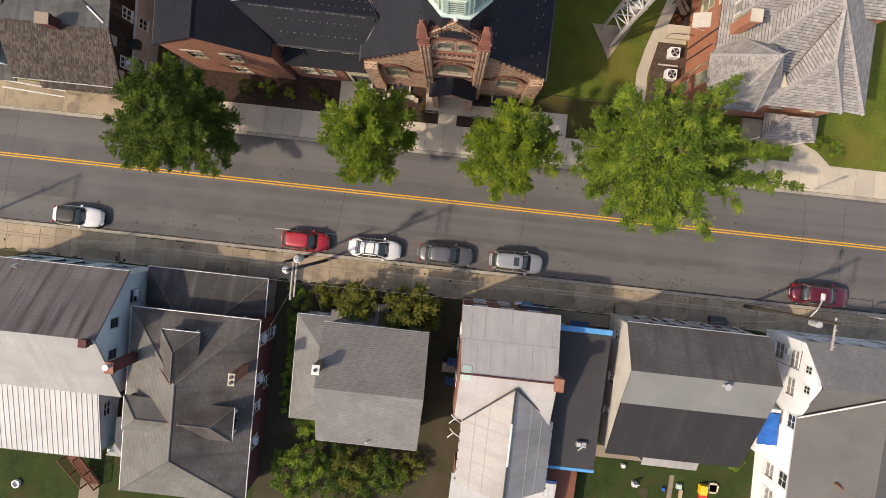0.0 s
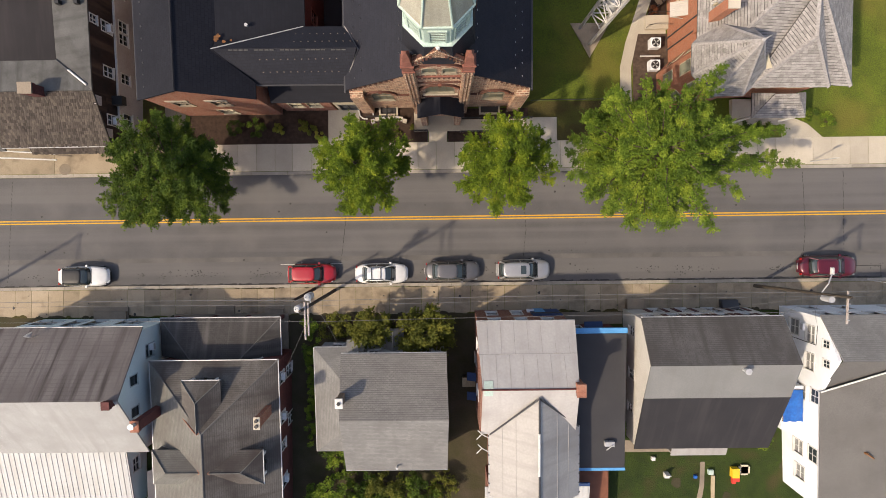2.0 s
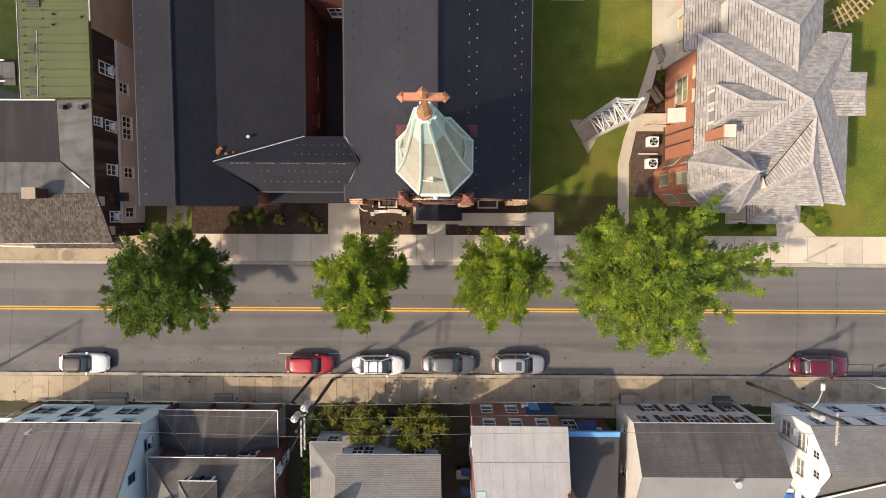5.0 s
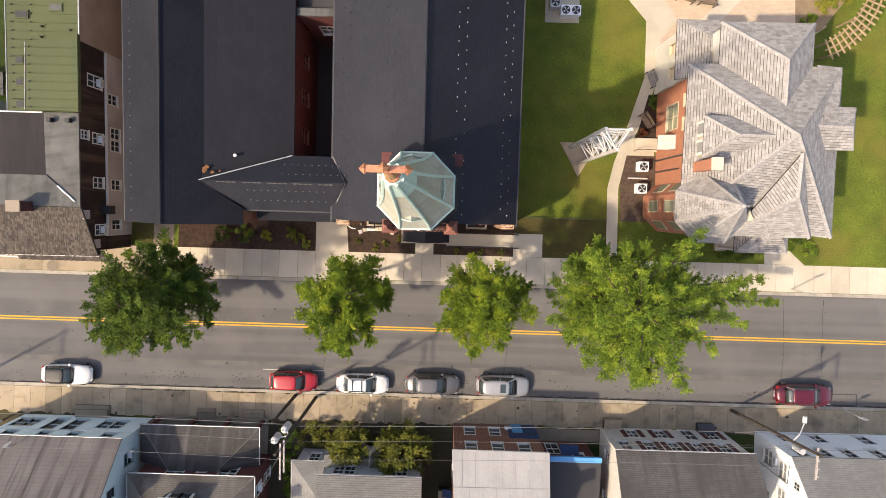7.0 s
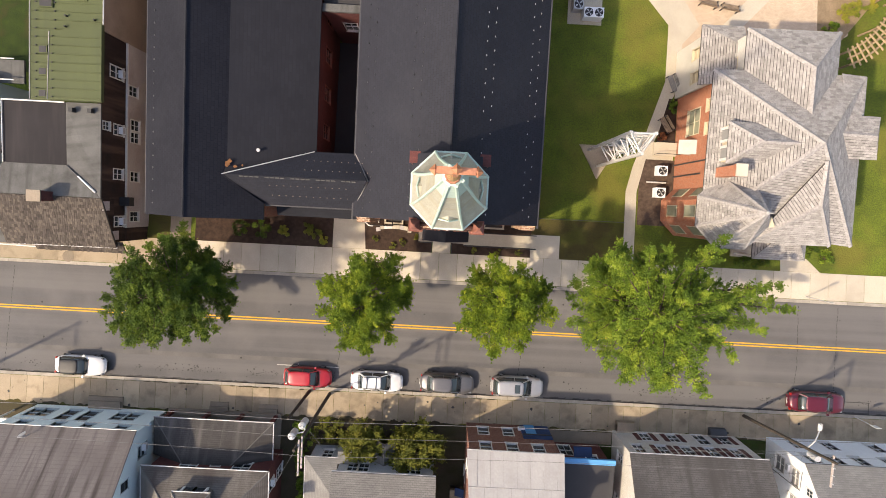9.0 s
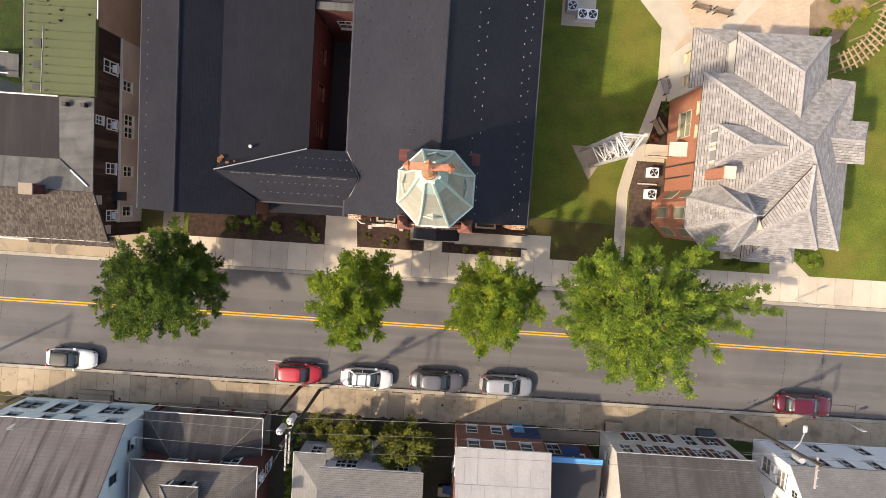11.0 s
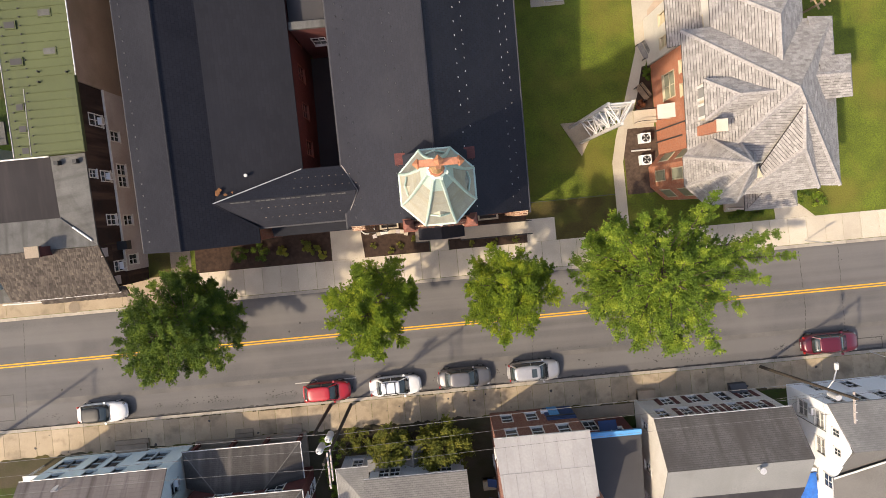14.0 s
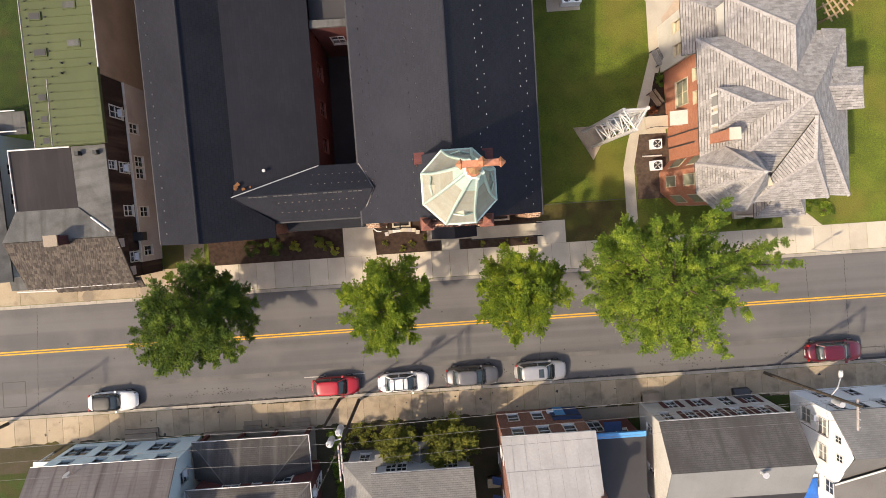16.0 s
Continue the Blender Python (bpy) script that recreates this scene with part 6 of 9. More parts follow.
tagged(part("ridge_vents", s, "membrane_pale", ha), kind="stuff")
for row in (0.3, 0.65):
    for k in range(12):
        x = -13.4 + k * 0.5
        y = 17.55 + (15.55 - 17.55) * row
        part("snow_guard", Shape().box(x - 0.03, x + 0.03, y - 0.02, y + 0.02, 8.3 - 2.05 * row, 8.4 - 2.05 * row), "concrete_old", ha)
        y = 17.55 + (19.6 - 17.55) * row
        part("snow_guard", Shape().box(x + 2.47, x + 2.53, y - 0.02, y + 0.02, 8.2 - 1.75 * row, 8.36 - 1.75 * row), "concrete_old", ha)
part("lean_to_roof", Shape().slab([(-14.0, 15.9, 4.4), (-7.4, 15.9, 4.4), (-7.4, 14.7, 3.7), (-14.0, 14.7, 3.7)], 0.12), "slate_low", ha)
wall(ha, "brick", (-14.0, 14.9), (-9.6, 14.9), zb, 3.65, [(1.5, 1.0, 1.0, 1.6, {"trim": "trim_cream"}), (3.0, 1.0, 1.0, 1.6, {"trim": "trim_cream"})])
wall(ha, "trim_cream", (-9.4, 14.9), (-7.4, 14.9), zb, 3.65, [(1.0, -0.6, 1.3, 2.2, {"sill": False, "trim": "trim_dark"})])
# courtyard far end
wall(ha, "brick_dark", (-10.5, 30.0), (-7.3, 30.0), zb, 5.6, [(1.6, 1.5, 1.0, 1.8)], T=0.4)
part("parapet", Shape().box(-10.5, -7.3, 29.95, 30.5, 5.6, 5.85), "membrane_pale", ha)
part("flat_roof", Shape().box(-10.6, -7.4, 30.5, BY, 4.8, 5.0), "flat_dark", ha)
overlay("courtyard", rect(-10.7, -7.3, 19.4, 30.0), "flat_dark", "dark paved courtyard between hall and church", 0.03, "courtyard")

# ---- brick house with turret ----
vh = thing("house", "red brick Victorian house with mottled slate roofs and corner turret", "house", at=(24, 21, G(21) + 0.1))
zb = base(14, 31) - 0.5
wall(vh, "brick_vic", (19.25, 26.6), (19.25, 18.0), zb, 6.8, [(1.6, 4.0, 0.85, 1.7, {"trim": "trim_cream", "pane": "glass_cream"}), (3.4, 4.0, 0.85, 1.7, {"trim": "trim_cream", "pane": "glass_cream"}), (2.55, 0.8, 2.0, 2.1, {"trim": "trim_cream", "pane": "glass_curtain"})])
wall(vh, "brick_vic", (20.0, 15.5), (29.2, 15.5), zb, 6.8, [(2, 3.4, 0.9, 1.8, {"trim": "trim_cream"}), (5, 3.4, 0.9, 1.8, {"trim": "trim_cream"}), (7.5, 3.4, 0.9, 1.8, {"trim": "trim_cream"})])
wall(vh, "brick_vic", (29.2, 15.5), (29.0, 26.6), zb, 6.8, [])
wall(vh, "brick_vic", (29.0, 26.6), (19.25, 26.6), zb, 6.8, [])
wall(vh, "siding_cream", (20.6, 29.7), (20.6, 26.0), zb, 6.7, [(1.8, 3.6, 0.9, 1.7, {"trim": "trim_cream"})])
wall(vh, "brick_vic", (26.7, 29.7), (20.6, 29.7), zb, 6.7, [(2, 3.6, 0.9, 1.7, {"trim": "trim_cream"}), (4.2, 3.6, 0.9, 1.7, {"trim": "trim_cream"})])
wall(vh, "brick_vic", (26.7, 26.0), (26.7, 29.7), zb, 6.7, [])
AP = (23.9, 21.5, 10.9)
nw, ne, s_e, sw = (18.1, 26.95, 7.0), (29.05, 26.95, 7.0), (29.35, 14.7, 6.9), (18.1, 15.6, 6.95)
vr = Shape().slab([nw, ne, AP]).slab([ne, s_e, AP]).slab([s_e, sw, AP]).slab([sw, nw, AP])
vroof = part("roof", vr, "slate_bed", vh)
lay(vroof, [vr.slabs[2]] + vr.slabs[:2] + vr.slabs[3:], 0.38, 0.2, "slate_vic", "slate", 260, 0.12)
for c_ in (nw, s_e, sw):
    hip_cap(vroof, Vector(c_) + Vector((0, 0, 0.05)), Vector(AP) + Vector((0, 0, 0.06)))
# north wing
n1, n2, nr1, nr2 = (20.3, 29.95, 6.95), (26.97, 29.98, 6.95), (23.85, 26.75, 9.3), (23.87, 23.2, 9.31)
sh = Shape().slab([n1, n2, nr1]).slab([n1, nr1, nr2, (20.3, 26.9, 6.95)]).slab([n2, (27.0, 26.9, 6.95), nr2, nr1])
lay(part("wing_roof", sh, "slate_bed", vh), sh.slabs, 0.38, 0.2, "slate_vic", "slate", 0, 0.12)
for a, b in ((n1, nr1), (n2, nr1), (nr1, nr2)):
    hip_cap(vh, Vector(a) + Vector((0, 0, 0.05)), Vector(b) + Vector((0, 0, 0.05)))
# low north-west wing
wall(vh, "siding_cream", (19.0, 30.7), (19.0, 26.62), zb, 4.1, [(1.2, 1.3, 0.8, 1.3, {"trim": "trim_cream", "pane": "glass_cream", "bars": 0}), (3.1, 1.3, 0.8, 1.3, {"trim": "trim_cream", "pane": "glass_cream", "bars": 0})])
wall(vh, "siding_cream", (21.3, 30.7), (19.0, 30.7), zb, 4.1, [(1.4, 1.6, 0.9, 1.4)])
sh = Shape().slab([(18.25, 31.0, 4.2), (21.5, 31.0, 4.2), (21.2, 29.0, 5.4)]).slab([(18.25, 31.0, 4.2), (21.2, 29.0, 5.4), (21.2, 26.6, 5.4), (18.3, 26.5, 4.2)])
lay(part("low_roof", sh, "slate_bed", vh), sh.slabs, 0.38, 0.2, "slate_vic", "slate", 0, 0.12)
# east gable and porch tower
sh = Shape().slab([(27.1, 26.92, 7.02), (29.1, 26.95, 7.02), (28.2, 24.0, 8.0), (26.8, 22.9, 8.9)]).slab([(28.2, 24.0, 8.0), (29.1, 26.95, 7.02), (29.2, 21.2, 7.02)])
lay(part("gable_roof", sh, "slate_bed", vh), sh.slabs, 0.38, 0.2, "slate_vic", "slate", 0, 0.12)
wall(vh, "brick_vic", (29.2, 21.15), (29.2, 23.7), zb, 8.1, [])
wall(vh, "brick_vic", (27.0, 21.15), (29.2, 21.15), zb, 8.1, [])
wall(vh, "brick_vic", (29.2, 23.7), (27.0, 23.7), zb, 8.1, [])
b1, b2, b3, b4, br1, br2 = (26.9, 23.9, 8.25), (29.4, 23.9, 8.25), (29.45, 20.95, 8.25), (26.8, 20.95, 8.25), (26.2, 22.5, 9.1), (28.7, 22.45, 9.1)
sh = Shape().slab([b1, b2, br2, br1]).slab([b2, b3, br2]).slab([b3, b4, br1, br2])
lay(part("gable_roof", sh, "slate_bed", vh), sh.slabs, 0.38, 0.2, "slate_vic", "slate", 0, 0.12)
hip_cap(vh, br1, br2)
# dormers
dormer(vh, pose(18.8, 21.55, 0, 0, 0, -90), 2.85, 4.5, 7.0, 8.7, 10.1, 1.6, "slate_vic", "trim_cream", [(-0.65, 0.8), (0.65, 0.8)])
ga, gb, gr, gr2 = (21.9, 14.7, 7.0), (27.7, 14.65, 7.0), (25.0, 17.5, 9.6), (24.5, 20.4, 10.5)
sh = Shape().slab([ga, gb, gr]).slab([ga, gr, gr2]).slab([gb, gr2, gr])
lay(part("gable_roof", sh, "slate_bed", vh), sh.slabs, 0.38, 0.2, "slate_vic", "slate", 0, 0.12)
for a, b in ((ga, gr), (gb, gr), (gr, gr2)):
    hip_cap(vh, Vector(a) + Vector((0, 0, 0.05)), Vector(b) + Vector((0, 0, 0.05)))
chimney(vh, 19.0, 19.55, 5.0, 10.2, 0.64, 0.7, "brick_vic", "concrete_pale", 0)
# turret
TX, TY = 20.35, 16.75
t_ring = lambda r, z: [(TX + r * math.cos(radians(22.5 + 45 * k)), TY + r * math.sin(radians(22.5 + 45 * k)), z) for k in range(8)]
part("turret", Shape().rings([t_ring(2.3, zb), t_ring(2.3, 6.9)]), "brick_vic", vh)
for k in (3, 4, 5, 6):
    m = Matrix.Translation((TX, TY, 0)) @ Matrix.Rotation(radians(45 * k), 4, 'Z') @ pose(2.13, 0, 0, 0, 0, -90)
    for v in (0.6, 3.9):
        window(vh, m @ pose(0, 0, 0, 0, 0, 180), 0, v, 0.8, 1.8, "trim_cream", "glass_curtain", deep=0.02)
turret = part("turret_roof", Shape().rings([t_ring(2.85, 6.85), t_ring(2.85, 7.02), t_ring(0.1, 11.27)]), "slate_bed", vh)
for k in range(8):
    a, b = Vector(t_ring(2.87, 7.03)[k]), Vector(t_ring(2.87, 7.03)[(k + 1) % 8])
    lay(turret, [((a, b, Vector((TX, TY, 11.4))), 0)], 0.34, 0.2, "slate_vic", "slate", 0, 0.12, seed=k)
    hip_cap(turret, t_ring(2.87, 7.1)[k], t_ring(0.12, 11.36)[k], 0.15)
part("finial", Shape().tube((TX, TY, 11.1), (TX, TY, 11.5), 0.2, 0.1, n=10).tube((TX, TY, 11.5), (TX, TY, 12.3), 0.05, 0.02), "galv", vh)
# south porch
s1, s2, s3, s4 = (24.5, 14.95, 3.1), (28.85, 14.95, 3.1), (28.85, 13.2, 2.7), (24.55, 13.2, 2.7)
sh = Shape().slab([s4, s3, (27.6, 14.9, 3.7), (25.8, 14.9, 3.7)]).slab([s3, (28.85, 15.2, 2.7), (27.6, 14.95, 3.7)]).slab([s4, (25.8, 14.95, 3.7), (24.55, 15.2, 2.7)])
lay(part("porch_roof", sh, "slate_bed", vh), sh.slabs, 0.38, 0.2, "slate_vic", "slate", 0, 0.12)
for x in (24.8, 28.6):
    part("porch_post", Shape().tube((x, 13.4, zb), (x, 13.4, 2.7), 0.11, n=10), "trim", vh)
part("porch_floor", Shape().box(24.5, 28.9, 13.1, 15.3, zb, -0.3), "concrete_pale", vh)
canopy = part("canopy", Shape().slab([(18.0, 22.5, 2.3), (19.23, 22.5, 2.8), (19.23, 21.35, 2.8), (18.0, 21.35, 2.3)], 0.06), "white_steel", vh, "off-white ribbed side door canopy")
for k in range(8):
    y = 21.37 + 0.155 * k
    part("rib", Shape().slab([(17.98, y, 2.35), (19.23, y, 2.86), (19.23, y + 0.05, 2.86), (17.98, y + 0.05, 2.35)], 0.06), "white_steel", canopy)
for y in (21.4, 22.45):
    part("bracket", Shape().tube((19.23, y, 1.8), (18.1, y, 2.27), 0.03), "trim", canopy)
part("landing", Shape().box(17.25, 19.23, 21.55, 22.7, zb, G(22) + 0.45), "concrete_pale", vh)
for y in (21.6, 22.65):
    part("landing_rail", Shape().polytube([(17.28, y, G(22) + 0.2), (17.28, y, G(22) + 1.3), (17.7, y + 0.04, G(22) + 1.4), (19.2, y, G(22) + 1.4)], 0.025, 6), "black", vh)
# downpipes on the west wall
for y in (20.75, 19.75):
    part("downpipe", Shape().tube((19.17, y, -1.2), (19.17, y, 6.8), 0.06), "trim_dark", vh)
part("cheek", Shape().slab([(22.45, 15.5, 7.35), (22.2, 16.6, 8.75), (23.2, 15.6, 7.75)], 0.1), "trim_cream", vh, "cream boarded cheek beside the turret")

# ---- shingled building west of the hall ----
wb = thing("house", "old shingled building with shake front and green metal roof", "house", at=(-31, 17, G(17) + 0.1))
zb = base(11, 40) - 0.5
XW = -26.75
wall(wb, "shingle_wall", (XW, 15.35), (XW, 27.7), 2.75, 5.9, [(1.93, 3.1, 0.75, 1.2), (5.39, 3.1, 0.75, 1.2), (5.5, 4.85, 0.55, 0.8), (9.75, 3.2, 0.85, 1.6)])
wall(wb, "shingle_wall", (XW, 11.9), (XW, 15.35), 2.75, 4.2, [(1.64, 2.95, 0.75, 1.2)], top=[(0, 4.2), (3.45, 4.2), (3.45, 5.85)])
wall(wb, "stucco_pink", (XW + 0.1, 13.0), (XW + 0.1, 27.7), zb, 2.72, [(0.9, 1.0, 0.75, 1.2, {"bars": 1}), (4.2, 1.0, 0.75, 1.2), (7.4, 1.0, 0.8, 1.2), (8.4, 1.0, 0.8, 1.2), (11.1, 1.3, 0.75, 1.2)])
wall(wb, "shingle_wall", (XW + 0.06, 11.9), (XW + 0.06, 13.0), zb, 2.72)
part("trim_band", Shape().box(XW, XW + 0.16, 13.0, 27.7, 2.68, 2.78), "trim", wb)
wall(wb, "stucco_tan", (XW, 27.75), (XW, 60), zb, 5.9, [])
for y, z in ((14.77, 5.3), (12.45, 4.1)):
    part("wall_vent", Shape().box(XW - 0.02, XW + 0.12, y - 0.35, y + 0.35, z - 0.35, z + 0.35), "stucco_pink", wb)
part("wall_unit", Shape().box(XW, XW + 0.8, 14.8, 15.5, 2.85, 3.5), "black", wb, "black box hung on the wall")
part("wall_lamp", Shape().box(XW + 0.1, XW + 0.3, 14.0, 14.25, 1.9, 2.2), "black", wb)
wall(wb, "shingle_wall", (-35.2, 11.9), (XW, 11.9), zb, 4.0, [(3, 0.6, 1.0, 1.5), (6, 0.6, 1.0, 1.5)])
sh = Shape().slab([(-35.3, 11.45, 4.1), (-26.6, 11.5, 4.1), (-26.6, 15.35, 6.05), (-35.3, 15.35, 6.05)])
lay(part("roof", sh, "slate_bed", wb, "weathered wooden shake front roof"), sh.slabs, 0.17, 0.25, "shake", "shake", 280, 0.35, 0.05, cover=1.1)
sh = Shape().slab([(-33.5, 11.0, 3.3), (-26.3, 11.0, 3.3), (-26.3, 11.9, 3.9), (-33.5, 11.9, 3.9)], 0.1)
lay(part("eave_roof", sh, "slate_bed", wb), sh.slabs, 0.17, 0.25, "shake", "shake", 0, 0.35, 0.05, cover=1.1)
strip(wb, [(-35.3, 11.42, 4.02), (-26.6, 11.46, 4.02)], 0.06, "galv", "gutter")
part("roof", Shape().slab([(-35.35, 15.36, 6.05), (-26.65, 15.36, 6.05), (-29.4, 17.69, 5.75), (-34.25, 17.69, 5.75)]), "membrane_pale", wb)
part("roof", Shape().slab([(-34.2, 17.7, 5.75), (-29.4, 17.7, 5.75), (-29.4, 22.3, 5.9), (-34.1, 22.3, 5.9)]), "membrane", wb, "dark weathered flat roof")
part("roof", Shape().slab([(-26.65, 15.37, 6.05), (-26.65, 22.35, 6.05), (-29.38, 22.35, 5.9), (-29.38, 17.71, 5.77)]), "membrane_pale", wb, "pale coated roof")
strip(wb, [(-29.35, 17.7, 5.84), (-28.4, 16.9, 5.95)], 0.05, "trim_dark", "flashing")
strip(wb, [(-28.4, 16.9, 5.95), (-27.0, 15.75, 6.1)], 0.08, "trim", "flashing")
strip(wb, [(-34.1, 22.33, 6.0), (-29.4, 22.33, 6.0)], 0.06, "trim", "flashing")
strip(wb, [(-34.15, 17.7, 5.85), (-34.1, 22.3, 6.0)], 0.04, "trim", "flashing")
wall(wb, "shingle_wall", (-34.0, 22.2), (-34.0, 15.6), zb, 5.6)
wall(wb, "shingle_wall", (-35.2, 15.6), (-35.2, 11.9), zb, 4.1, top=[(0, 4.1), (3.7, 4.1), (0, 5.85)])
green = part("roof", Shape().slab([(-26.5, 22.4, 6.22), (-26.3, 60, 6.22), (-31.8, 60, 6.1), (-31.9, 22.4, 6.1)]), "metal_green", wb, "green standing-seam metal roof")
raised = part("raised_roof", Shape().slab([(-30.35, 22.42, 6.42), (-26.3, 22.42, 6.48), (-26.3, 27.95, 6.48), (-30.2, 27.3, 6.42)], 0.25), "metal_green", wb, "raised green metal roof panel")
strip(wb, [(-30.36, 22.42, 6.44), (-30.22, 27.3, 6.44)], 0.03, "stucco_pink", "flashing")
strip(wb, [(-26.35, 22.4, 6.5), (-26.35, 27.95, 6.5)], 0.07, "metal_green", "ridge_cap")
strip(wb, [(-31.9, 22.4, 6.12), (-31.8, 50, 6.12)], 0.04, "stucco_pink", "gutter")
strip(wb, [(-26.38, 28.0, 6.25), (-26.28, 55, 6.25)], 0.05, "trim", "gutter")
for k in range(36):
    y = 22.6 + 0.62 * k
    lo = y < 27.3
    part("seam", Shape().slab([(-31.85, y - 0.02, 6.15), (-26.4, y - 0.02, 6.27) if not lo else (-30.4, y - 0.02, 6.18), (-26.4, y + 0.02, 6.27) if not lo else (-30.4, y + 0.02, 6.18), (-31.85, y + 0.02, 6.15)], 0.05), "metal_green", green)
    for fx in (-31.35, -29.95):
        zf = 6.2 if not (lo and fx > -30.3) else 6.51
        part("fastener", Shape().box(fx - 0.05, fx + 0.05, y - 0.05, y + 0.05, zf, zf + 0.06), "black", green)
    if lo:
        part("seam", Shape().slab([(-30.3, y - 0.02, 6.47), (-26.4, y - 0.02, 6.53), (-26.4, y + 0.02, 6.53), (-30.3, y + 0.02, 6.47)], 0.05), "metal_green", raised)
chimney(wb, -30.7, 15.3, 4.5, 7.3, 0.9, 0.7, "brick_dark", "concrete_old", 0)
for x in (-28.7, -27.3):
    part("roof_vent", Shape().box(x - 0.15, x + 0.15, 21.6, 21.9, 5.9, 6.4), "black", wb)
for x, y, w_, pm in ((-30.7, 32.0, 0.45, "flat_dark"), (-28.07, 32.66, 0.5, "membrane_pale"), (-30.6, 29.35, 0.5, "flat_dark"), (-28.05, 29.9, 0.5, "membrane_pale"), (-30.83, 26.05, 0.32, "flat_dark"), (-30.83, 24.45, 0.32, "flat_dark"), (-30.85, 22.85, 0.32, "flat_dark")):
    sky_ = part("skylight", Shape().box(x - w_, x + w_, y - 0.3, y + 0.3, 6.1, 6.26), "metal_green", wb)
    part("pane", Shape().box(x - w_ + 0.07, x + w_ - 0.07, y - 0.22, y + 0.22, 6.24, 6.28), pm, sky_)
for x, y in ((-29.15, 27.75), (-29.1, 28.5), (-27.0, 28.3)):
    part("vent_pipe", Shape().tube((x, y, 6.1), (x, y, 6.4), 0.07), "black", wb)

# ---- pale house further along ----
nb = thing("house", "pale blue-grey house with white trim and a low grey roof", "house", at=(-41, 18, G(18) + 0.1))
zb = base(11, 26) - 0.3
wall(nb, "siding_blue", (-36.5, 12.5), (-36.5, 24.0), zb, 4.3, [(6.4, 1.9, 0.8, 1.3), (8.8, 1.9, 0.8, 1.3)])
wall(nb, "siding_blue", (-48, 12.5), (-36.5, 12.5), zb, 4.3, [(3, 1.5, 0.9, 1.4)])
wall(nb, "siding_blue", (-36.5, 24.0), (-48, 24.0), zb, 4.3, [(3, 1.5, 0.9, 1.4)])
part("roof", Shape().slab([(-36.2, 12.2, 4.4), (-36.2, 24.3, 4.4), (-42, 24.3, 6.4), (-42, 12.2, 6.4)]).slab([(-42, 12.2, 6.4), (-42, 24.3, 6.4), (-48, 24.3, 4.4), (-48, 12.2, 4.4)]), "membrane_pale", nb)
part("porch_roof", Shape().slab([(-36.0, 11.3, 2.9), (-37.6, 11.3, 2.9), (-37.6, 14.8, 3.4), (-36.0, 14.8, 3.4)]), "membrane_pale", nb)
part("rear_deck", Shape().box(-38.5, -34.4, 24.0, 25.8, 3.2, 3.4), "membrane_pale", nb)
for y in (24.1, 25.7):
    part("deck_rail", Shape().tube((-38.5, y, 4.3), (-34.5, y, 4.3), 0.05), "trim", nb)
part("stair_rail", Shape().tube((-38.5, 11.6, 1.2), (-33.6, 11.3, 0.5), 0.06).tube((-38.5, 11.0, 1.2), (-33.6, 10.8, 0.5), 0.06), "trim", nb)

# ---- trees and shrubs ----
def leaves(clumps, count, size, seed):
    """One mesh of small bent leaf blades scattered through clumps (x, y, z, radius, weight)."""
    rg = np.random.default_rng(seed)
    cl = np.array(clumps)
    pick = rg.choice(len(cl), count, p=cl[:, 4] / cl[:, 4].sum())
    g = rg.normal(size=(count, 3))
    g /= np.linalg.norm(g, axis=1)[:, None]
    pos = cl[pick, :3] + g * (cl[pick, 3] * rg.random(count) ** 0.45)[:, None] * np.array([1, 1, 0.6])
    a = rg.normal(size=(count, 3)) * np.array([1, 1, 0.75])
    a /= np.linalg.norm(a, axis=1)[:, None]
    b = np.cross(a, rg.normal(size=(count, 3)) * 0.55 + np.array([0, 0, 0.9]))
    b /= np.linalg.norm(b, axis=1)[:, None]
    ln = size * rg.uniform(0.6, 1.3, count)[:, None]
    n_ = np.cross(a, b)
    pts = np.stack([pos - a * ln * 0.5, pos + b * ln * 0.33 + n_ * ln * 0.08, pos + a * ln * 0.5, pos - b * ln * 0.33 + n_ * ln * 0.08], 1).reshape(-1, 3)
    sh = Shape()
    sh.v = [tuple(p) for p in pts.tolist()]
    sh.f = [(4 * i, 4 * i + 1, 4 * i + 2, 4 * i + 3) for i in range(count)]
    return sh


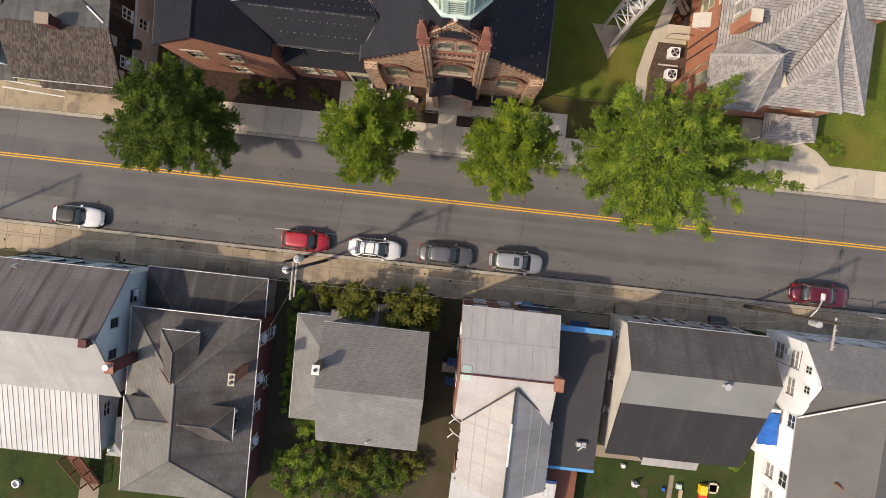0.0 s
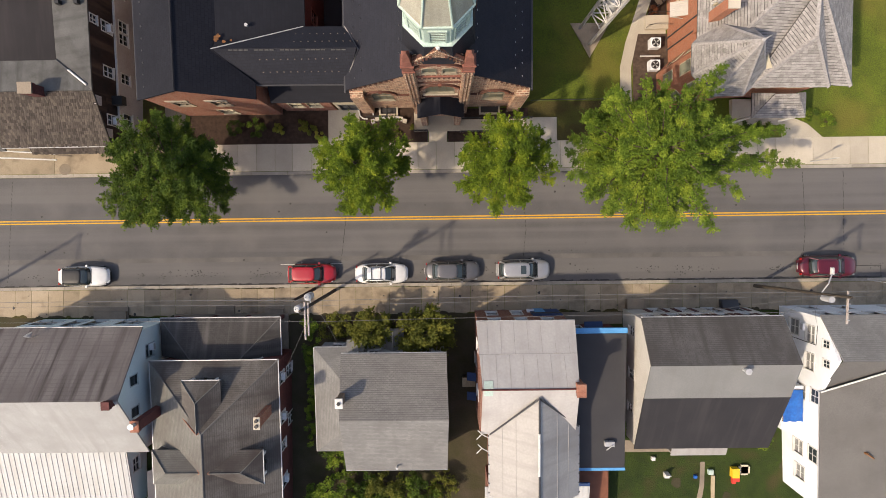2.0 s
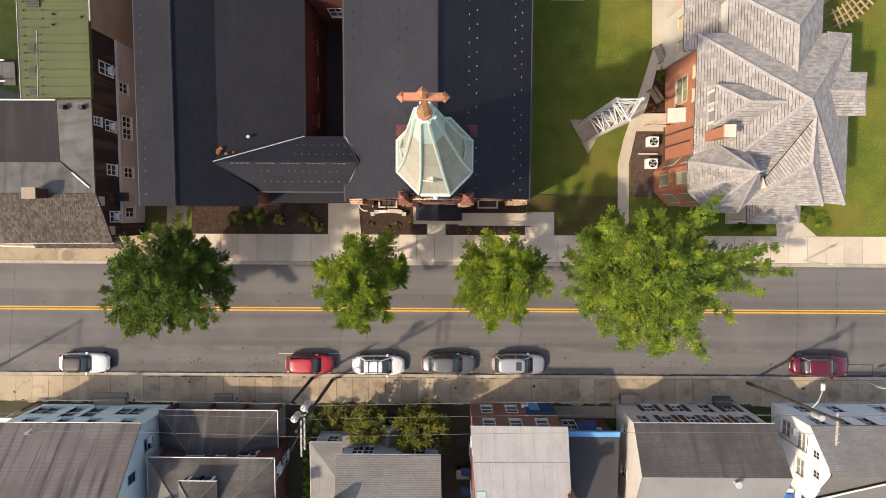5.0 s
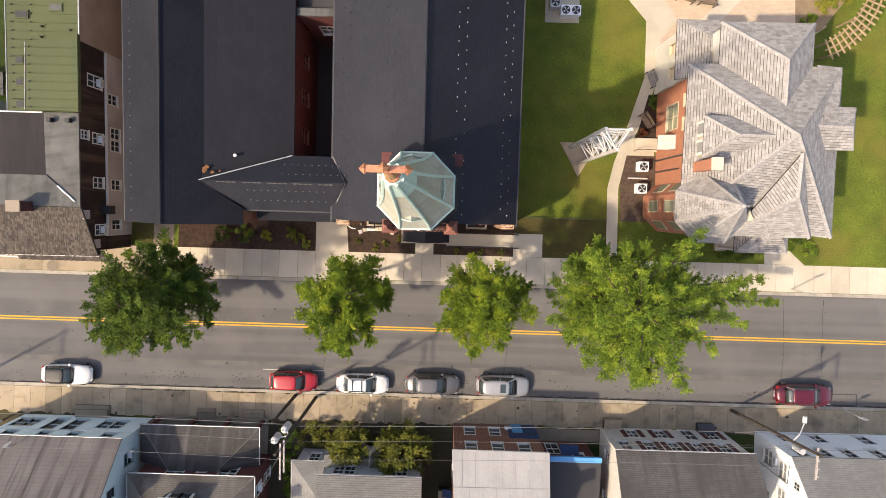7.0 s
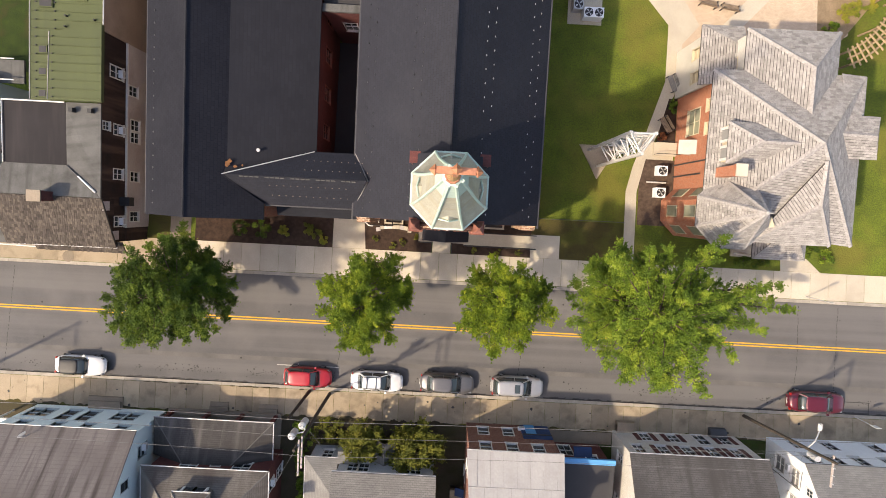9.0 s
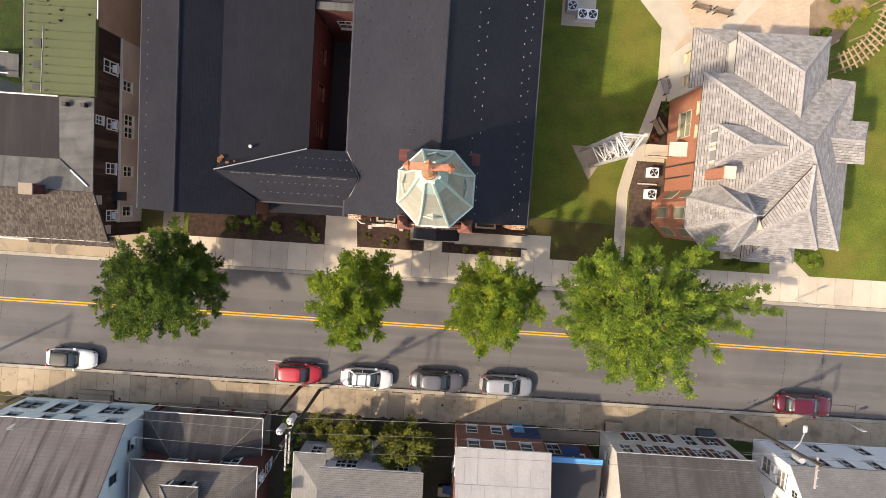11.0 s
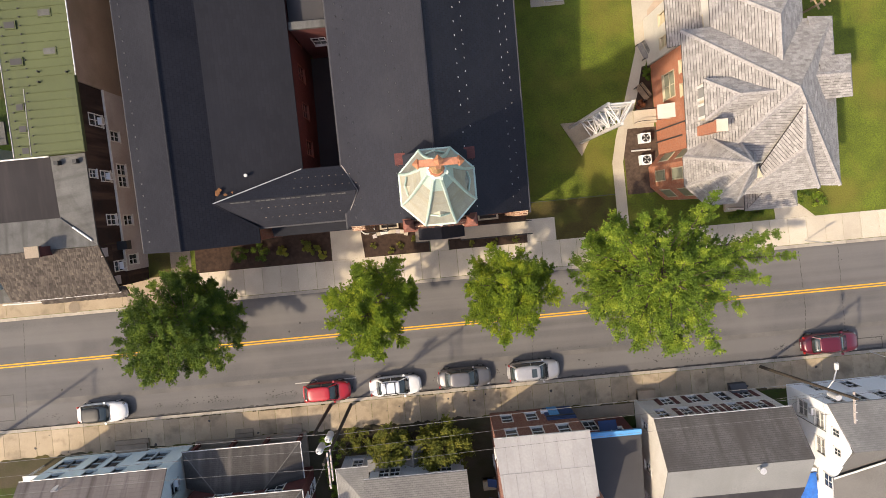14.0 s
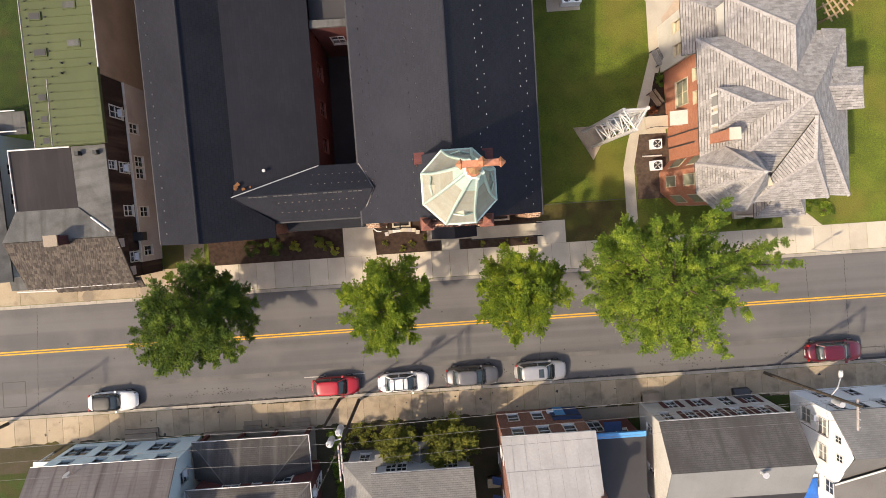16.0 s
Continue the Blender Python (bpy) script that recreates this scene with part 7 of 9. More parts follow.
def tree(name, label, x, y, c, r, z_low, z_top, boughs, count, leaf, size=0.13, trunk=0.22, seed=1, reach=(), group="street trees", spray=1.0):
    """Tapered trunk, boughs that rise and arch outwards, each set with leafy sprays. c: crown axis; r: radii; reach: tips of long boughs."""
    rg = random.Random(seed)
    t = thing(name, label, "tree", group, at=(x, y, G(y) + 0.1))
    z0 = G(y)
    s = Shape()
    top = Vector((c[0], c[1], z_top - 0.4))
    axis = [Vector((x, y, z0 - 0.2)), Vector((x, y, z0 + 0.5)), Vector((x, y, z0)).lerp(Vector((c[0], c[1], z_low)), 0.6), Vector((c[0], c[1], (z_low + z_top) / 2)), top]
    axis[2].z = (z0 + z_low) / 2 + 0.6
    for (a, ra), (b, rb) in zip(zip(axis, (1.5, 1.0, 0.85, 0.5)), zip(axis[1:], (1.0, 0.85, 0.5, 0.08))):
        s.tube(a, b, trunk * ra, trunk * rb, n=9)

    def on_axis(z):
        for a, b in zip(axis, axis[1:]):
            if z <= b.z:
                return a.lerp(b, max(0.0, (z - a.z) / (b.z - a.z)))
        return top.copy()

    cl = []

    def bough(tip, rise, full=1.0):
        a = on_axis(max(z0 + 0.45 * (z_low - z0) + 0.8, tip.z - rise))
        L = (tip - a).length
        bend = rg.uniform(-0.16, 0.16)
        mid = a.lerp(tip, 0.55) + Vector((-(tip - a).y * bend, (tip - a).x * bend, 0.1 * L))
        at = lambda f: a * (1 - f) ** 2 + mid * 2 * f * (1 - f) + tip * f * f
        w = trunk * 0.16 + 0.012 * L
        for k in range(4):
            s.tube(at(k / 4), at((k + 1) / 4), w * (1 - k / 4.4), w * (1 - (k + 1) / 4.4), n=5, caps=False)
        start = 0.3 if tip.z < z_top - 3.0 else 0.12
        n = max(3, int(L * (1 - start) / 0.4))
        for k in range(n):
            f = start + (1 - start) * (k + rg.uniform(0.2, 0.8)) / n
            p = at(f)
            way = (at(min(1.0, f + 0.05)) - at(f - 0.05)).normalized()
            side = way.cross(Vector((0, 0, 1)))
            side = Vector((1, 0, 0)) if side.length < 0.1 else side.normalized()
            cl.append((*p, 0.2 * spray, 0.5 * full))
            for sd in (-1, 1):
                d = (way * rg.uniform(0.45, 0.95) + side * sd * rg.uniform(0.5, 0.95) + Vector((0, 0, rg.uniform(-0.12, 0.3)))).normalized()
                ln = (1.0 * (1 - f) ** 0.8 + 0.4) * rg.uniform(0.6, 1.25) * spray
                for q, rr in ((0.3, 0.18), (0.66, 0.17), (1.0, 0.1)):
                    cl.append((*(p + d * ln * q - Vector((0, 0, 0.1 * q * q))), rr * spray, rr * rr * 22 * full))
        for q, rr in ((-0.25, 0.2), (0.0, 0.15), (0.2, 0.1), (0.42, 0.06)):
            cl.append((*(tip + (tip - at(0.93)).normalized() * q), rr * spray, rr * rr * 22 * full))

    for k in range(boughs):
        f = (k + rg.uniform(0.1, 0.9)) / boughs
        u = 2 * f ** 0.86 - 1
        th = k * 2.39996 + rg.uniform(-0.7, 0.7)
        env = (1 - abs(u) ** 2.4) ** (1 / 2.4) if u > -0.2 else (1 - (abs(u) * 0.86) ** 2.4) ** (1 / 2.4)
        env *= rg.uniform(0.84, 1.06) * (1 + 0.07 * math.sin(3 * th + seed) + 0.05 * math.sin(5 * th + 2 * seed))
        if k % 4 == 3:
            env *= rg.uniform(0.45, 0.7)
        tip = Vector((c[0] + r[0] * env * math.cos(th), c[1] + r[1] * env * math.sin(th), z_low + (z_top - z_low) * (u + 1) / 2))
        bough(tip, rg.uniform(0.5, 0.9) * max(r) * env * 0.75 + 0.3)
    for k in range(7):
        th = k * 0.9 + seed
        bough(top + Vector((0.8 * math.cos(th), 0.8 * math.sin(th), rg.uniform(-0.5, 0.5))), 1.4)
    for tip in reach:
        tip = Vector(tip)
        bough(tip, 1.5)
        o = on_axis(tip.z)
        for k in range(3):
            bough(tip.lerp(o, 0.14 + 0.17 * k) + Vector((rg.uniform(-.25, .25), rg.uniform(-.75, .75), rg.uniform(-.3, .3))), 1.2)
    part("trunk", s, "bark", t)
    part("crown", leaves(cl, count, size, seed), leaf, t, uv=False)
    return t


tree("tree", "broad deep green maple standing by the kerb", -21.5, 10.1, (-20.3, 8.9), (4.1, 3.9), 3.0, 12.3, 92, 190000, "leaf_deep", 0.105, 0.24, 3, [(-20.9, 5.2, 9.3), (-24.0, 6.2, 9.0), (-22.6, 5.3, 9.4), (-18.6, 5.6, 9.0), (-17.3, 6.3, 8.8), (-16.0, 9.6, 7.0), (-21.5, 13.6, 3.8), (-25.0, 7.0, 8.2)])
tree("tree", "yellow-green young street tree by the kerb", -6.3, 10.0, (-6.0, 9.2), (3.45, 3.4), 4.6, 13.2, 62, 110000, "leaf_yellow", 0.102, 0.17, 5)
tree("tree", "light green young street tree by the kerb", 4.3, 10.1, (4.0, 9.35), (3.45, 3.4), 4.4, 12.6, 60, 106000, "leaf_yellow", 0.102, 0.17, 8)
tree("tree", "large spreading green tree with long boughs over the street", 14.6, 10.2, (13.5, 9.7), (4.7, 4.7), 5.4, 15.0, 104, 265000, "leaf_maple", 0.105, 0.3, 13,
     [(24.2, 11.6, 7.5), (27.4, 9.4, 4.4), (22.4, 8.4, 9.0), (17.0, 4.6, 12.0), (17.7, 15.0, 11.5), (11.4, 14.3, 9.5), (8.6, 10.0, 8.0), (8.4, 8.2, 9.0), (13.9, 4.7, 11.8), (11.8, 4.9, 11.0), (9.7, 12.7, 9.0), (19.6, 6.8, 10.5), (20.6, 11.2, 10.2)])
tree("small_tree", "small olive-green garden tree before the grey house", -6.3, -3.4, (-6.3, -3.6), (2.0, 1.6), 2.0, 5.2, 34, 22000, "leaf_shrub", 0.14, 0.08, 21, group="garden trees", spray=0.8)
tree("small_tree", "small olive-green garden tree before the grey house", -2.5, -3.7, (-2.0, -3.7), (2.5, 2.1), 2.0, 5.8, 42, 30000, "leaf_shrub", 0.14, 0.08, 22, group="garden trees", spray=0.8)


def shrub(name, label, x, y, r, hgt, leaf, count, seed, size=0.16):
    rg = random.Random(seed)
    t = thing(name, label, "shrub", "shrubs", at=(x, y, G(y) + 0.1))
    s = Shape()
    cl = []
    for k in range(12 if r < 1 else 40):
        a_, q_ = rg.uniform(0, 6.28), math.sqrt(rg.random())
        p = (x + r * q_ * math.cos(a_), y + r * q_ * math.sin(a_), G(y) + 0.1 + hgt * rg.uniform(0.3, 1.0) * (1 - 0.4 * q_))
        cl.append((*p, r * (0.36 if r < 1 else 0.22), 1))
        if k < 10:
            s.tube((x + rg.uniform(-.08, .08), y + rg.uniform(-.08, .08), G(y) - 0.1), p, 0.03, 0.01, n=5)
    part("stem", s, "bark", t)
    part("foliage", leaves(cl, count, size, seed), leaf, t, uv=False)


for k, (x, y, r, hg, lf) in enumerate([(-10.2, -18.5, 2.2, 3.0, "leaf_maple"), (-7.8, -17.4, 1.6, 2.2, "leaf_deep"), (-5.2, -17.6, 1.9, 2.6, "leaf_shrub"), (-2.8, -17.8, 1.9, 2.6, "leaf_deep"), (-0.8, -17.2, 1.3, 2.0, "leaf_shrub"), (-6.0, -20.2, 2.3, 2.5, "leaf_deep"), (-9.5, -15.4, 1.2, 1.8, "leaf_maple"),
                                        (-11.6, -4.2, 0.8, 1.4, "leaf_maple"), (-9.3, -3.6, 1.1, 1.6, "leaf_shrub"), (-10.3, -3.9, 0.9, 1.5, "leaf_shrub"), (-12.1, -3.5, 0.6, 1.2, "leaf_maple"), (-12.0, -5.4, 0.7, 1.3, "leaf_maple"), (-11.9, -6.3, 0.6, 1.5, "leaf_maple"), (-11.8, -8.4, 0.6, 1.7, "leaf_maple"), (-11.8, -10.7, 0.6, 1.7, "leaf_maple"), (-11.5, -13.2, 0.7, 1.7, "leaf_maple"), (-11.7, -7.2, 0.6, 2.0, "leaf_maple"), (-11.7, -9.5, 0.6, 2.2, "leaf_maple"), (-11.8, -12.0, 0.7, 1.8, "leaf_maple"), (-10.6, -14.3, 0.9, 1.4, "leaf_maple"),
                                        (-14.6, 13.2, 0.5, 0.9, "leaf_bright"), (-11.8, 13.2, 0.45, 0.8, "leaf_shrub"), (-11.1, 12.7, 0.4, 0.6, "leaf_bright"), (-12.6, 13.6, 0.5, 0.8, "leaf_shrub"), (-16.5, 13.5, 0.8, 1.5, "leaf_deep"), (-18.3, 13.4, 0.7, 1.4, "leaf_deep"),
                                        (31.2, 13.9, 0.7, 0.9, "leaf_deep"), (32.6, 13.3, 0.7, 0.8, "leaf_maple"), (30.3, 14.6, 0.7, 1.0, "leaf_deep"), (27.2, 12.7, 0.7, 0.8, "leaf_deep"), (25.5, 12.7, 0.7, 0.8, "leaf_deep"), (26.6, -13.8, 0.7, 1.2, "leaf_maple"), (15.2, -12.6, 0.6, 0.8, "leaf_maple")]):
    shrub("shrub", {"leaf_bright": "small yellow-green flowering shrub in the mulch bed", "leaf_shrub": "olive-green bushy garden shrub", "leaf_deep": "dark green rounded garden shrub", "leaf_maple": "leafy mid-green garden shrub"}[lf], x, y, r, hg, lf, int(1100 * max(0.7, r * r)), 100 + k, 0.12 if r < 1 else 0.16)

# ---- parked cars ----
def car(label, x, y, paint, L=4.65, W=1.78, H=1.45, roof=None, kind="sedan", yaw=0.0, rack=False, sunroof=False):
    """A parked car facing +x: shaped body, glasshouse, roof, pillars, wheels, lamps, mirrors."""
    t = thing("car", label, "car", "parked cars")
    hw, hl, belt = W / 2, L / 2, 0.9 if kind != "suv" else 1.0
    xr0, xr1, xf1, xf0 = {"sedan": (-hl + 0.62, -hl + 1.1, 0.4, 1.15), "suv": (-hl + 0.14, -hl + 0.5, 0.4, 1.1), "hatch": (-hl + 0.18, -hl + 0.55, 0.36, 1.05), "soft": (-hl + 0.5, -hl + 0.8, 0.15, 0.8)}[kind]
    zb_, zr = belt - 0.03, H - 0.07
    wb_, wr = hw * 0.9, hw * 0.66

    def oval(cx, a, b, z, n=5.0, count=36):
        """A rounded oblong outline; the bonnet and boot fall away at the ends."""
        pts = []
        for k in range(count):
            th = 2 * math.pi * (k + 0.5) / count
            c_, s_ = math.cos(th), math.sin(th)
            px = cx + a * math.copysign(abs(c_) ** (2 / n), c_)
            py = b * math.copysign(abs(s_) ** (2 / n), s_)
            drop = 0.0
            if z > 0.6 and z < belt + 0.06:
                drop = 0.2 * max(0.0, (px - xf0) / (hl - xf0)) ** 2 + 0.08 * max(0.0, (xr0 - px) / (hl + xr0 + 0.01)) ** 2
            pts.append((px, py, z - drop))
        return pts

    rings = [oval(0, hl * k, hw * q, z, e) for k, q, z, e in ((0.95, 0.9, 0.22, 3.9), (0.99, 0.97, 0.36, 3.9), (1.0, 1.0, 0.55, 3.8), (0.99, 0.985, belt - 0.2, 3.7), (0.965, 0.94, belt - 0.08, 3.5), (0.9, 0.85, belt - 0.01, 3.4), (0.6, 0.55, belt + 0.03, 3.3), (0.25, 0.25, belt + 0.04, 3.0))]
    body = part("body", Shape().rings(rings), paint, t, smooth=True)
    cb, ab, cu, au = (xr0 + xf0) / 2, (xf0 - xr0) / 2, (xr1 + xf1) / 2, (xf1 - xr1) / 2
    part("glasshouse", Shape().rings([oval(cb, ab, wb_, belt + 0.07, 5.5), oval(cb * 0.45 + cu * 0.55, ab * 0.45 + au * 0.55, wb_ * 0.5 + wr * 0.5, (belt + zr) / 2 + 0.06, 5.5), oval(cu, au, wr, zr, 5.0)]), "car_glass", t, "dark car windows", smooth=True)
    part("roof", Shape().rings([oval(cu, au * 1.03, wr * 1.06, zr - 0.03, 4.6), oval(cu, au * 1.02, wr * 1.03, zr + 0.02, 4.6), oval(cu, au * 0.9, wr * 0.88, zr + 0.055, 4.2), oval(cu, au * 0.5, wr * 0.5, zr + 0.075, 3.5)]), roof or paint, t, smooth=True)
    for sy in (-1, 1):
        for a, b, r_ in (((xf0 - 0.12, sy * wb_ * 0.86, zb_ + 0.08), (xf1 - 0.08, sy * wr * 0.93, zr), 0.045), ((xr0 + 0.1, sy * wb_ * 0.86, zb_ + 0.08), (xr1 + 0.08, sy * wr * 0.93, zr), 0.07), ((-0.35, sy * wb_ * 0.99, zb_ + 0.08), (-0.35, sy * wr, zr), 0.035)):
            part("pillar", Shape().tube(a, b, r_, n=5), roof or paint, t)
        m_ = Shape().box(xf0 - 0.45, xf0 - 0.28, sy * (hw + 0.02) - 0.08, sy * (hw + 0.02) + 0.08, belt - 0.02, belt + 0.1)
        part("mirror", m_, paint, t)
        part("headlight", Shape().rings([[(hl - 0.42 + dx + px * 0.1, sy * (hw * 0.74 - 0.3 * dx) + py, z) for px, py in ((-1, -0.1), (1, -0.1), (1.2, 0.02), (-0.4, 0.1))] for dx, z in ((0.12, 0.5), (0.1, belt - 0.3), (0.05, belt - 0.2))]), "lamp_clear", t)
        part("tail_light", Shape().box(-hl + 0.07, -hl + 0.16, sy * hw * 0.7 - 0.11, sy * hw * 0.7 + 0.08, 0.6, belt - 0.12), "lamp_red", t)
        for wx in (-hl + 0.85, hl - 0.9):
            c0 = Vector((wx, sy * (hw - 0.2), 0.31))
            c1 = Vector((wx, sy * (hw + 0.01), 0.31))
            tyre = part("wheel", Shape().tube(c0, c1, 0.315, n=18), "tyre", t)
            part("rim", Shape().tube(c1 - Vector((0, sy * 0.03, 0)), c1 + Vector((0, sy * 0.012, 0)), 0.2, n=14), "rim", tyre)
    part("bonnet_line", Shape().box(xf0 + 0.01, xf0 + 0.06, -hw * 0.7, hw * 0.7, belt - 0.08, belt + 0.035), "black", t)
    part("bumper", Shape().box(hl - 0.12, hl + 0.015, -hw * 0.4, hw * 0.4, 0.3, 0.5), "black", t)
    part("bumper", Shape().box(-hl - 0.03, -hl + 0.06, -hw * 0.55, hw * 0.55, 0.34, 0.6), paint, t)
    part("number_plate", Shape().box(-hl - 0.055, -hl - 0.04, -0.26, 0.26, 0.45, 0.57), "trim", t)
    if rack:
        s = Shape()
        for sy in (-1, 1):
            s.tube((xr1 + 0.1, sy * wr * 0.85, H + 0.05), (xf1 - 0.15, sy * wr * 0.85, H + 0.05), 0.03, n=5)
        for fx in (0.25, 0.75):
            px = xr1 + (xf1 - xr1) * fx
            s.tube((px, -wr * 0.85, H + 0.05), (px, wr * 0.85, H + 0.05), 0.03, n=5)
        part("roof_rack", s, "black", t)
    if sunroof:
        part("sunroof", Shape().box(xf1 - 0.75, xf1 - 0.3, -0.36, 0.36, H - 0.03, H + 0.016), "car_glass", t)
    t.matrix_basis = Matrix.Translation((x, y, G(y) + 0.0)) @ Matrix.Rotation(radians(yaw), 4, 'Z') @ Matrix.Rotation(-math.atan(SLOPE), 4, 'X')
    return t


P_ = {k: gloss("car paint " + k, c, 0.3, mt, 0.7) for k, c, mt in (("white", (0.72, 0.72, 0.7), 0.0), ("red", (0.36, 0.01, 0.016), 0.0), ("grey", (0.13, 0.125, 0.125), 0.4), ("silver", (0.42, 0.41, 0.4), 0.5), ("maroon", (0.11, 0.008, 0.018), 0.2))}
car("white convertible with a black soft top, parked at the kerb", -31.5, 0.72, P_["white"], 4.4, 1.75, 1.4, M["black"], "soft")
car("red hatchback parked at the kerb", -11.8, 0.72, P_["red"], 4.15, 1.74, 1.45, None, "hatch")
car("white sedan with a dark roof rack, parked at the kerb", -5.8, 0.68, P_["white"], 4.5, 1.76, 1.45, None, "sedan", rack=True)
car("dark grey sedan parked at the kerb", 0.27, 0.82, P_["grey"], 4.7, 1.8, 1.45, None, "sedan")
car("silver sport utility car with a sunroof, parked at the kerb", 6.35, 0.86, P_["silver"], 4.55, 1.82, 1.68, None, "suv", sunroof=True)
car("maroon sedan parked at the kerb", 32.35, 0.85, P_["maroon"], 4.95, 1.86, 1.45, None, "sedan", yaw=-0.5)

# ---- paths and paving ----
overlay("path", [(15.1, PN), (16.05, PN), (16.04, 18.3), (16.7, 21.2), (19.1, 21.2), (19.1, 22.2), (17.3, 22.6), (19.4, 28.2), (19.45, 31.5), (20.9, 33.2), (18.7, 36.5), (15.2, 36.5), (16.5, 35.0), (18.15, 33.1), (18.1, 28.1), (16.5, 23.1), (15.6, 20.5), (15.08, 18.3)], "concrete_pale", "pale concrete garden path past the brick house", 0.03, "path")
overlay("patio", [(19.2, 30.6), (31.3, 31.2), (34, 33), (34, 48), (17, 48), (18.8, 35.0)], "paver", "tan block-paved patio behind the brick house", 0.025, "patio")
overlay("path", [(22.9, 33.3), (24.7, 33.3), (29, 38), (27, 38)], "concrete_pale", "pale concrete path across the patio", 0.04, "path")
overlay("mulch_bed", [(31.3, 32.2), (33.5, 32.6), (36.5, 36.5), (33, 38), (31.2, 36)], "soil_tan", "planting bed with bright shrubs beside the patio", 0.035)
overlay("entrance_walk", rect(-1.64, -0.06, PN, 13.9), "concrete_pale", "pale concrete walk to the church door", 0.03, "path")
overlay("entrance_platform", rect(-2.9, 1.07, 12.95, 14.8), "concrete_pale", "pale concrete platform at the church porch", 0.1, "platform")
overlay("ramp", rect(1.07, 7.0, 12.85, 13.95), "concrete_pale", "pale concrete access ramp beside the church", 0.07, "ramp")
overlay("ramp_landing", rect(6.95, 9.5, PN, 14.05), "concrete_pale", "pale concrete landing slab at the ramp", 0.035, "landing")
overlay("link_walk", [(-10.4, PN), (-7.5, PN), (-7.75, 14.95), (-10.4, 14.95)], "concrete_pale", "pale concrete walk to the hall door", 0.03, "path")
overlay("house_walk", [(29.0, PN), (32.5, PN), (31.2, 13.2), (28.9, 14.2)], "concrete_pale", "pale concrete walk to the side porch", 0.03, "path")
overlay("machine_pad", rect(9.2, 12.2, 32.75, 36.5), "concrete_pale", "concrete pad under the cooling units", 0.05, "pad")
overlay("yard_path", rect(14.2, 19.0, -14.9, -13.9), "concrete_old", "stained concrete yard path behind the cream house", 0.03, "path")
overlay("yard_path", rect(-28.9, -27.2, -26.0, -21.6), "concrete_old", "concrete path at the timber stair", 0.03, "path")
overlay("alley", rect(0.0, 1.95, -22, PS), "soil", "dark narrow alley between two houses", 0.02, "alley")
overlay("alley", rect(-13.5, -11.9, -22, PS), "soil", "dark narrow weedy alley beside the brick house", 0.02, "alley")
for x, y, r in ((19.3, -17.5, 0.5), (23.6, -18.7, 0.35), (28.6, -16.2, 0.4)):
    overlay("bare_patch", [(x + r * math.cos(a * 0.7) * rnd(0.7, 1.2), y + r * math.sin(a * 0.7) * rnd(0.7, 1.2)) for a in range(9)], "soil", "bare earth patch in the lawn", 0.012)
overlay("bare_strip", [(21.4, -15.8), (21.8, -15.8), (21.7, -17.8), (21.2, -20.5), (20.7, -20.3), (21.3, -17.8)], "concrete_old", "worn earth track in the lawn", 0.012)
# weeds and dirt along the south kerb
for x, n_ in ((-26.8, 14), (-25.0, 22), (-23.0, 12), (-21.3, 26), (-19.8, 10), (-16.4, 26), (-14.9, 16), (-1.9, 10), (3.6, 8), (12.0, 10), (17.5, 22), (20.3, 30), (22.6, 12), (28.6, 36), (-36.2, 14), (37.5, 16)):
    s = Shape()
    for k in range(n_):
        px, py, r_ = x + random.gauss(0, 0.5), 0.75 + random.gauss(0, 0.17), rnd(0.02, 0.075)
        s.prism([(px + r_ * rnd(0.6, 1.5) * math.cos(a), py + r_ * rnd(0.5, 1.1) * math.sin(a)) for a in (0, 1.2, 2.4, 3.6, 4.8)], 0.0, 0.004, G)
    part("stain", s, "tar", road)
for x0, x1, y in ((-14.7, -12.7, 1.53), (-10.5, -9.3, 1.55)):
    part("parking_mark", Shape().prism(rect(x0, x1, y - 0.04, y + 0.04), 0.0, 0.005, G), "white_line", road)
part("parking_mark", Shape().prism(rect(-12.9, -12.8, 1.4, 1.75), 0.0, 0.0055, G), "white_line", road)
def crack(pts, w=0.03):
    """A broken tar line along the street surface."""
    s = Shape()
    for (xa, ya), (xb, yb_) in zip(pts, pts[1:]):
        n_ = max(1, int(math.hypot(xb - xa, yb_ - ya) / 0.34))
        for k in range(n_):
            f0, f1 = k / n_, (k + rnd(0.45, 1.0)) / n_
            j0, j1 = rnd(-0.03, 0.03), rnd(-0.03, 0.03)
            p = [(xa + (xb - xa) * f + j_, ya + (yb_ - ya) * f) for f, j_ in ((f0, j0), (f1, j1))]
            s.prism([(p[0][0] - w, p[0][1]), (p[0][0] + w, p[0][1]), (p[1][0] + w * 0.7, p[1][1]), (p[1][0] - w * 0.7, p[1][1])], 0.0, 0.004, G)
    part("crack", s, "tar", road)


for line in ([(-9.7, 0.6), (-9.3, 2.6), (-9.0, 5.1), (-8.6, 9.2)], [(6.2, -0.1), (6.7, 4.2), (6.5, 9.2)], [(34.2, 0.2), (34.3, 9.2)], [(30.6, 0.3), (30.9, 4.0), (30.8, 9.2)], [(-38.6, 0.2), (-38.2, 9.2)]):
    crack(line)
for x0, x1, y0, y1 in ((-41.7, -39.6, 0.6, 2.9), (34.6, 37.4, -0.1, 0.9)):
    for r_ in (rect(x0, x1, y0, y0 + 0.07), rect(x0, x1, y1 - 0.07, y1), rect(x0, x0 + 0.07, y0 + 0.07, y1 - 0.07), rect(x1 - 0.07, x1, y0 + 0.07, y1 - 0.07)):
        part("crack", Shape().prism(r_, 0.0, 0.004, G), "tar", road)
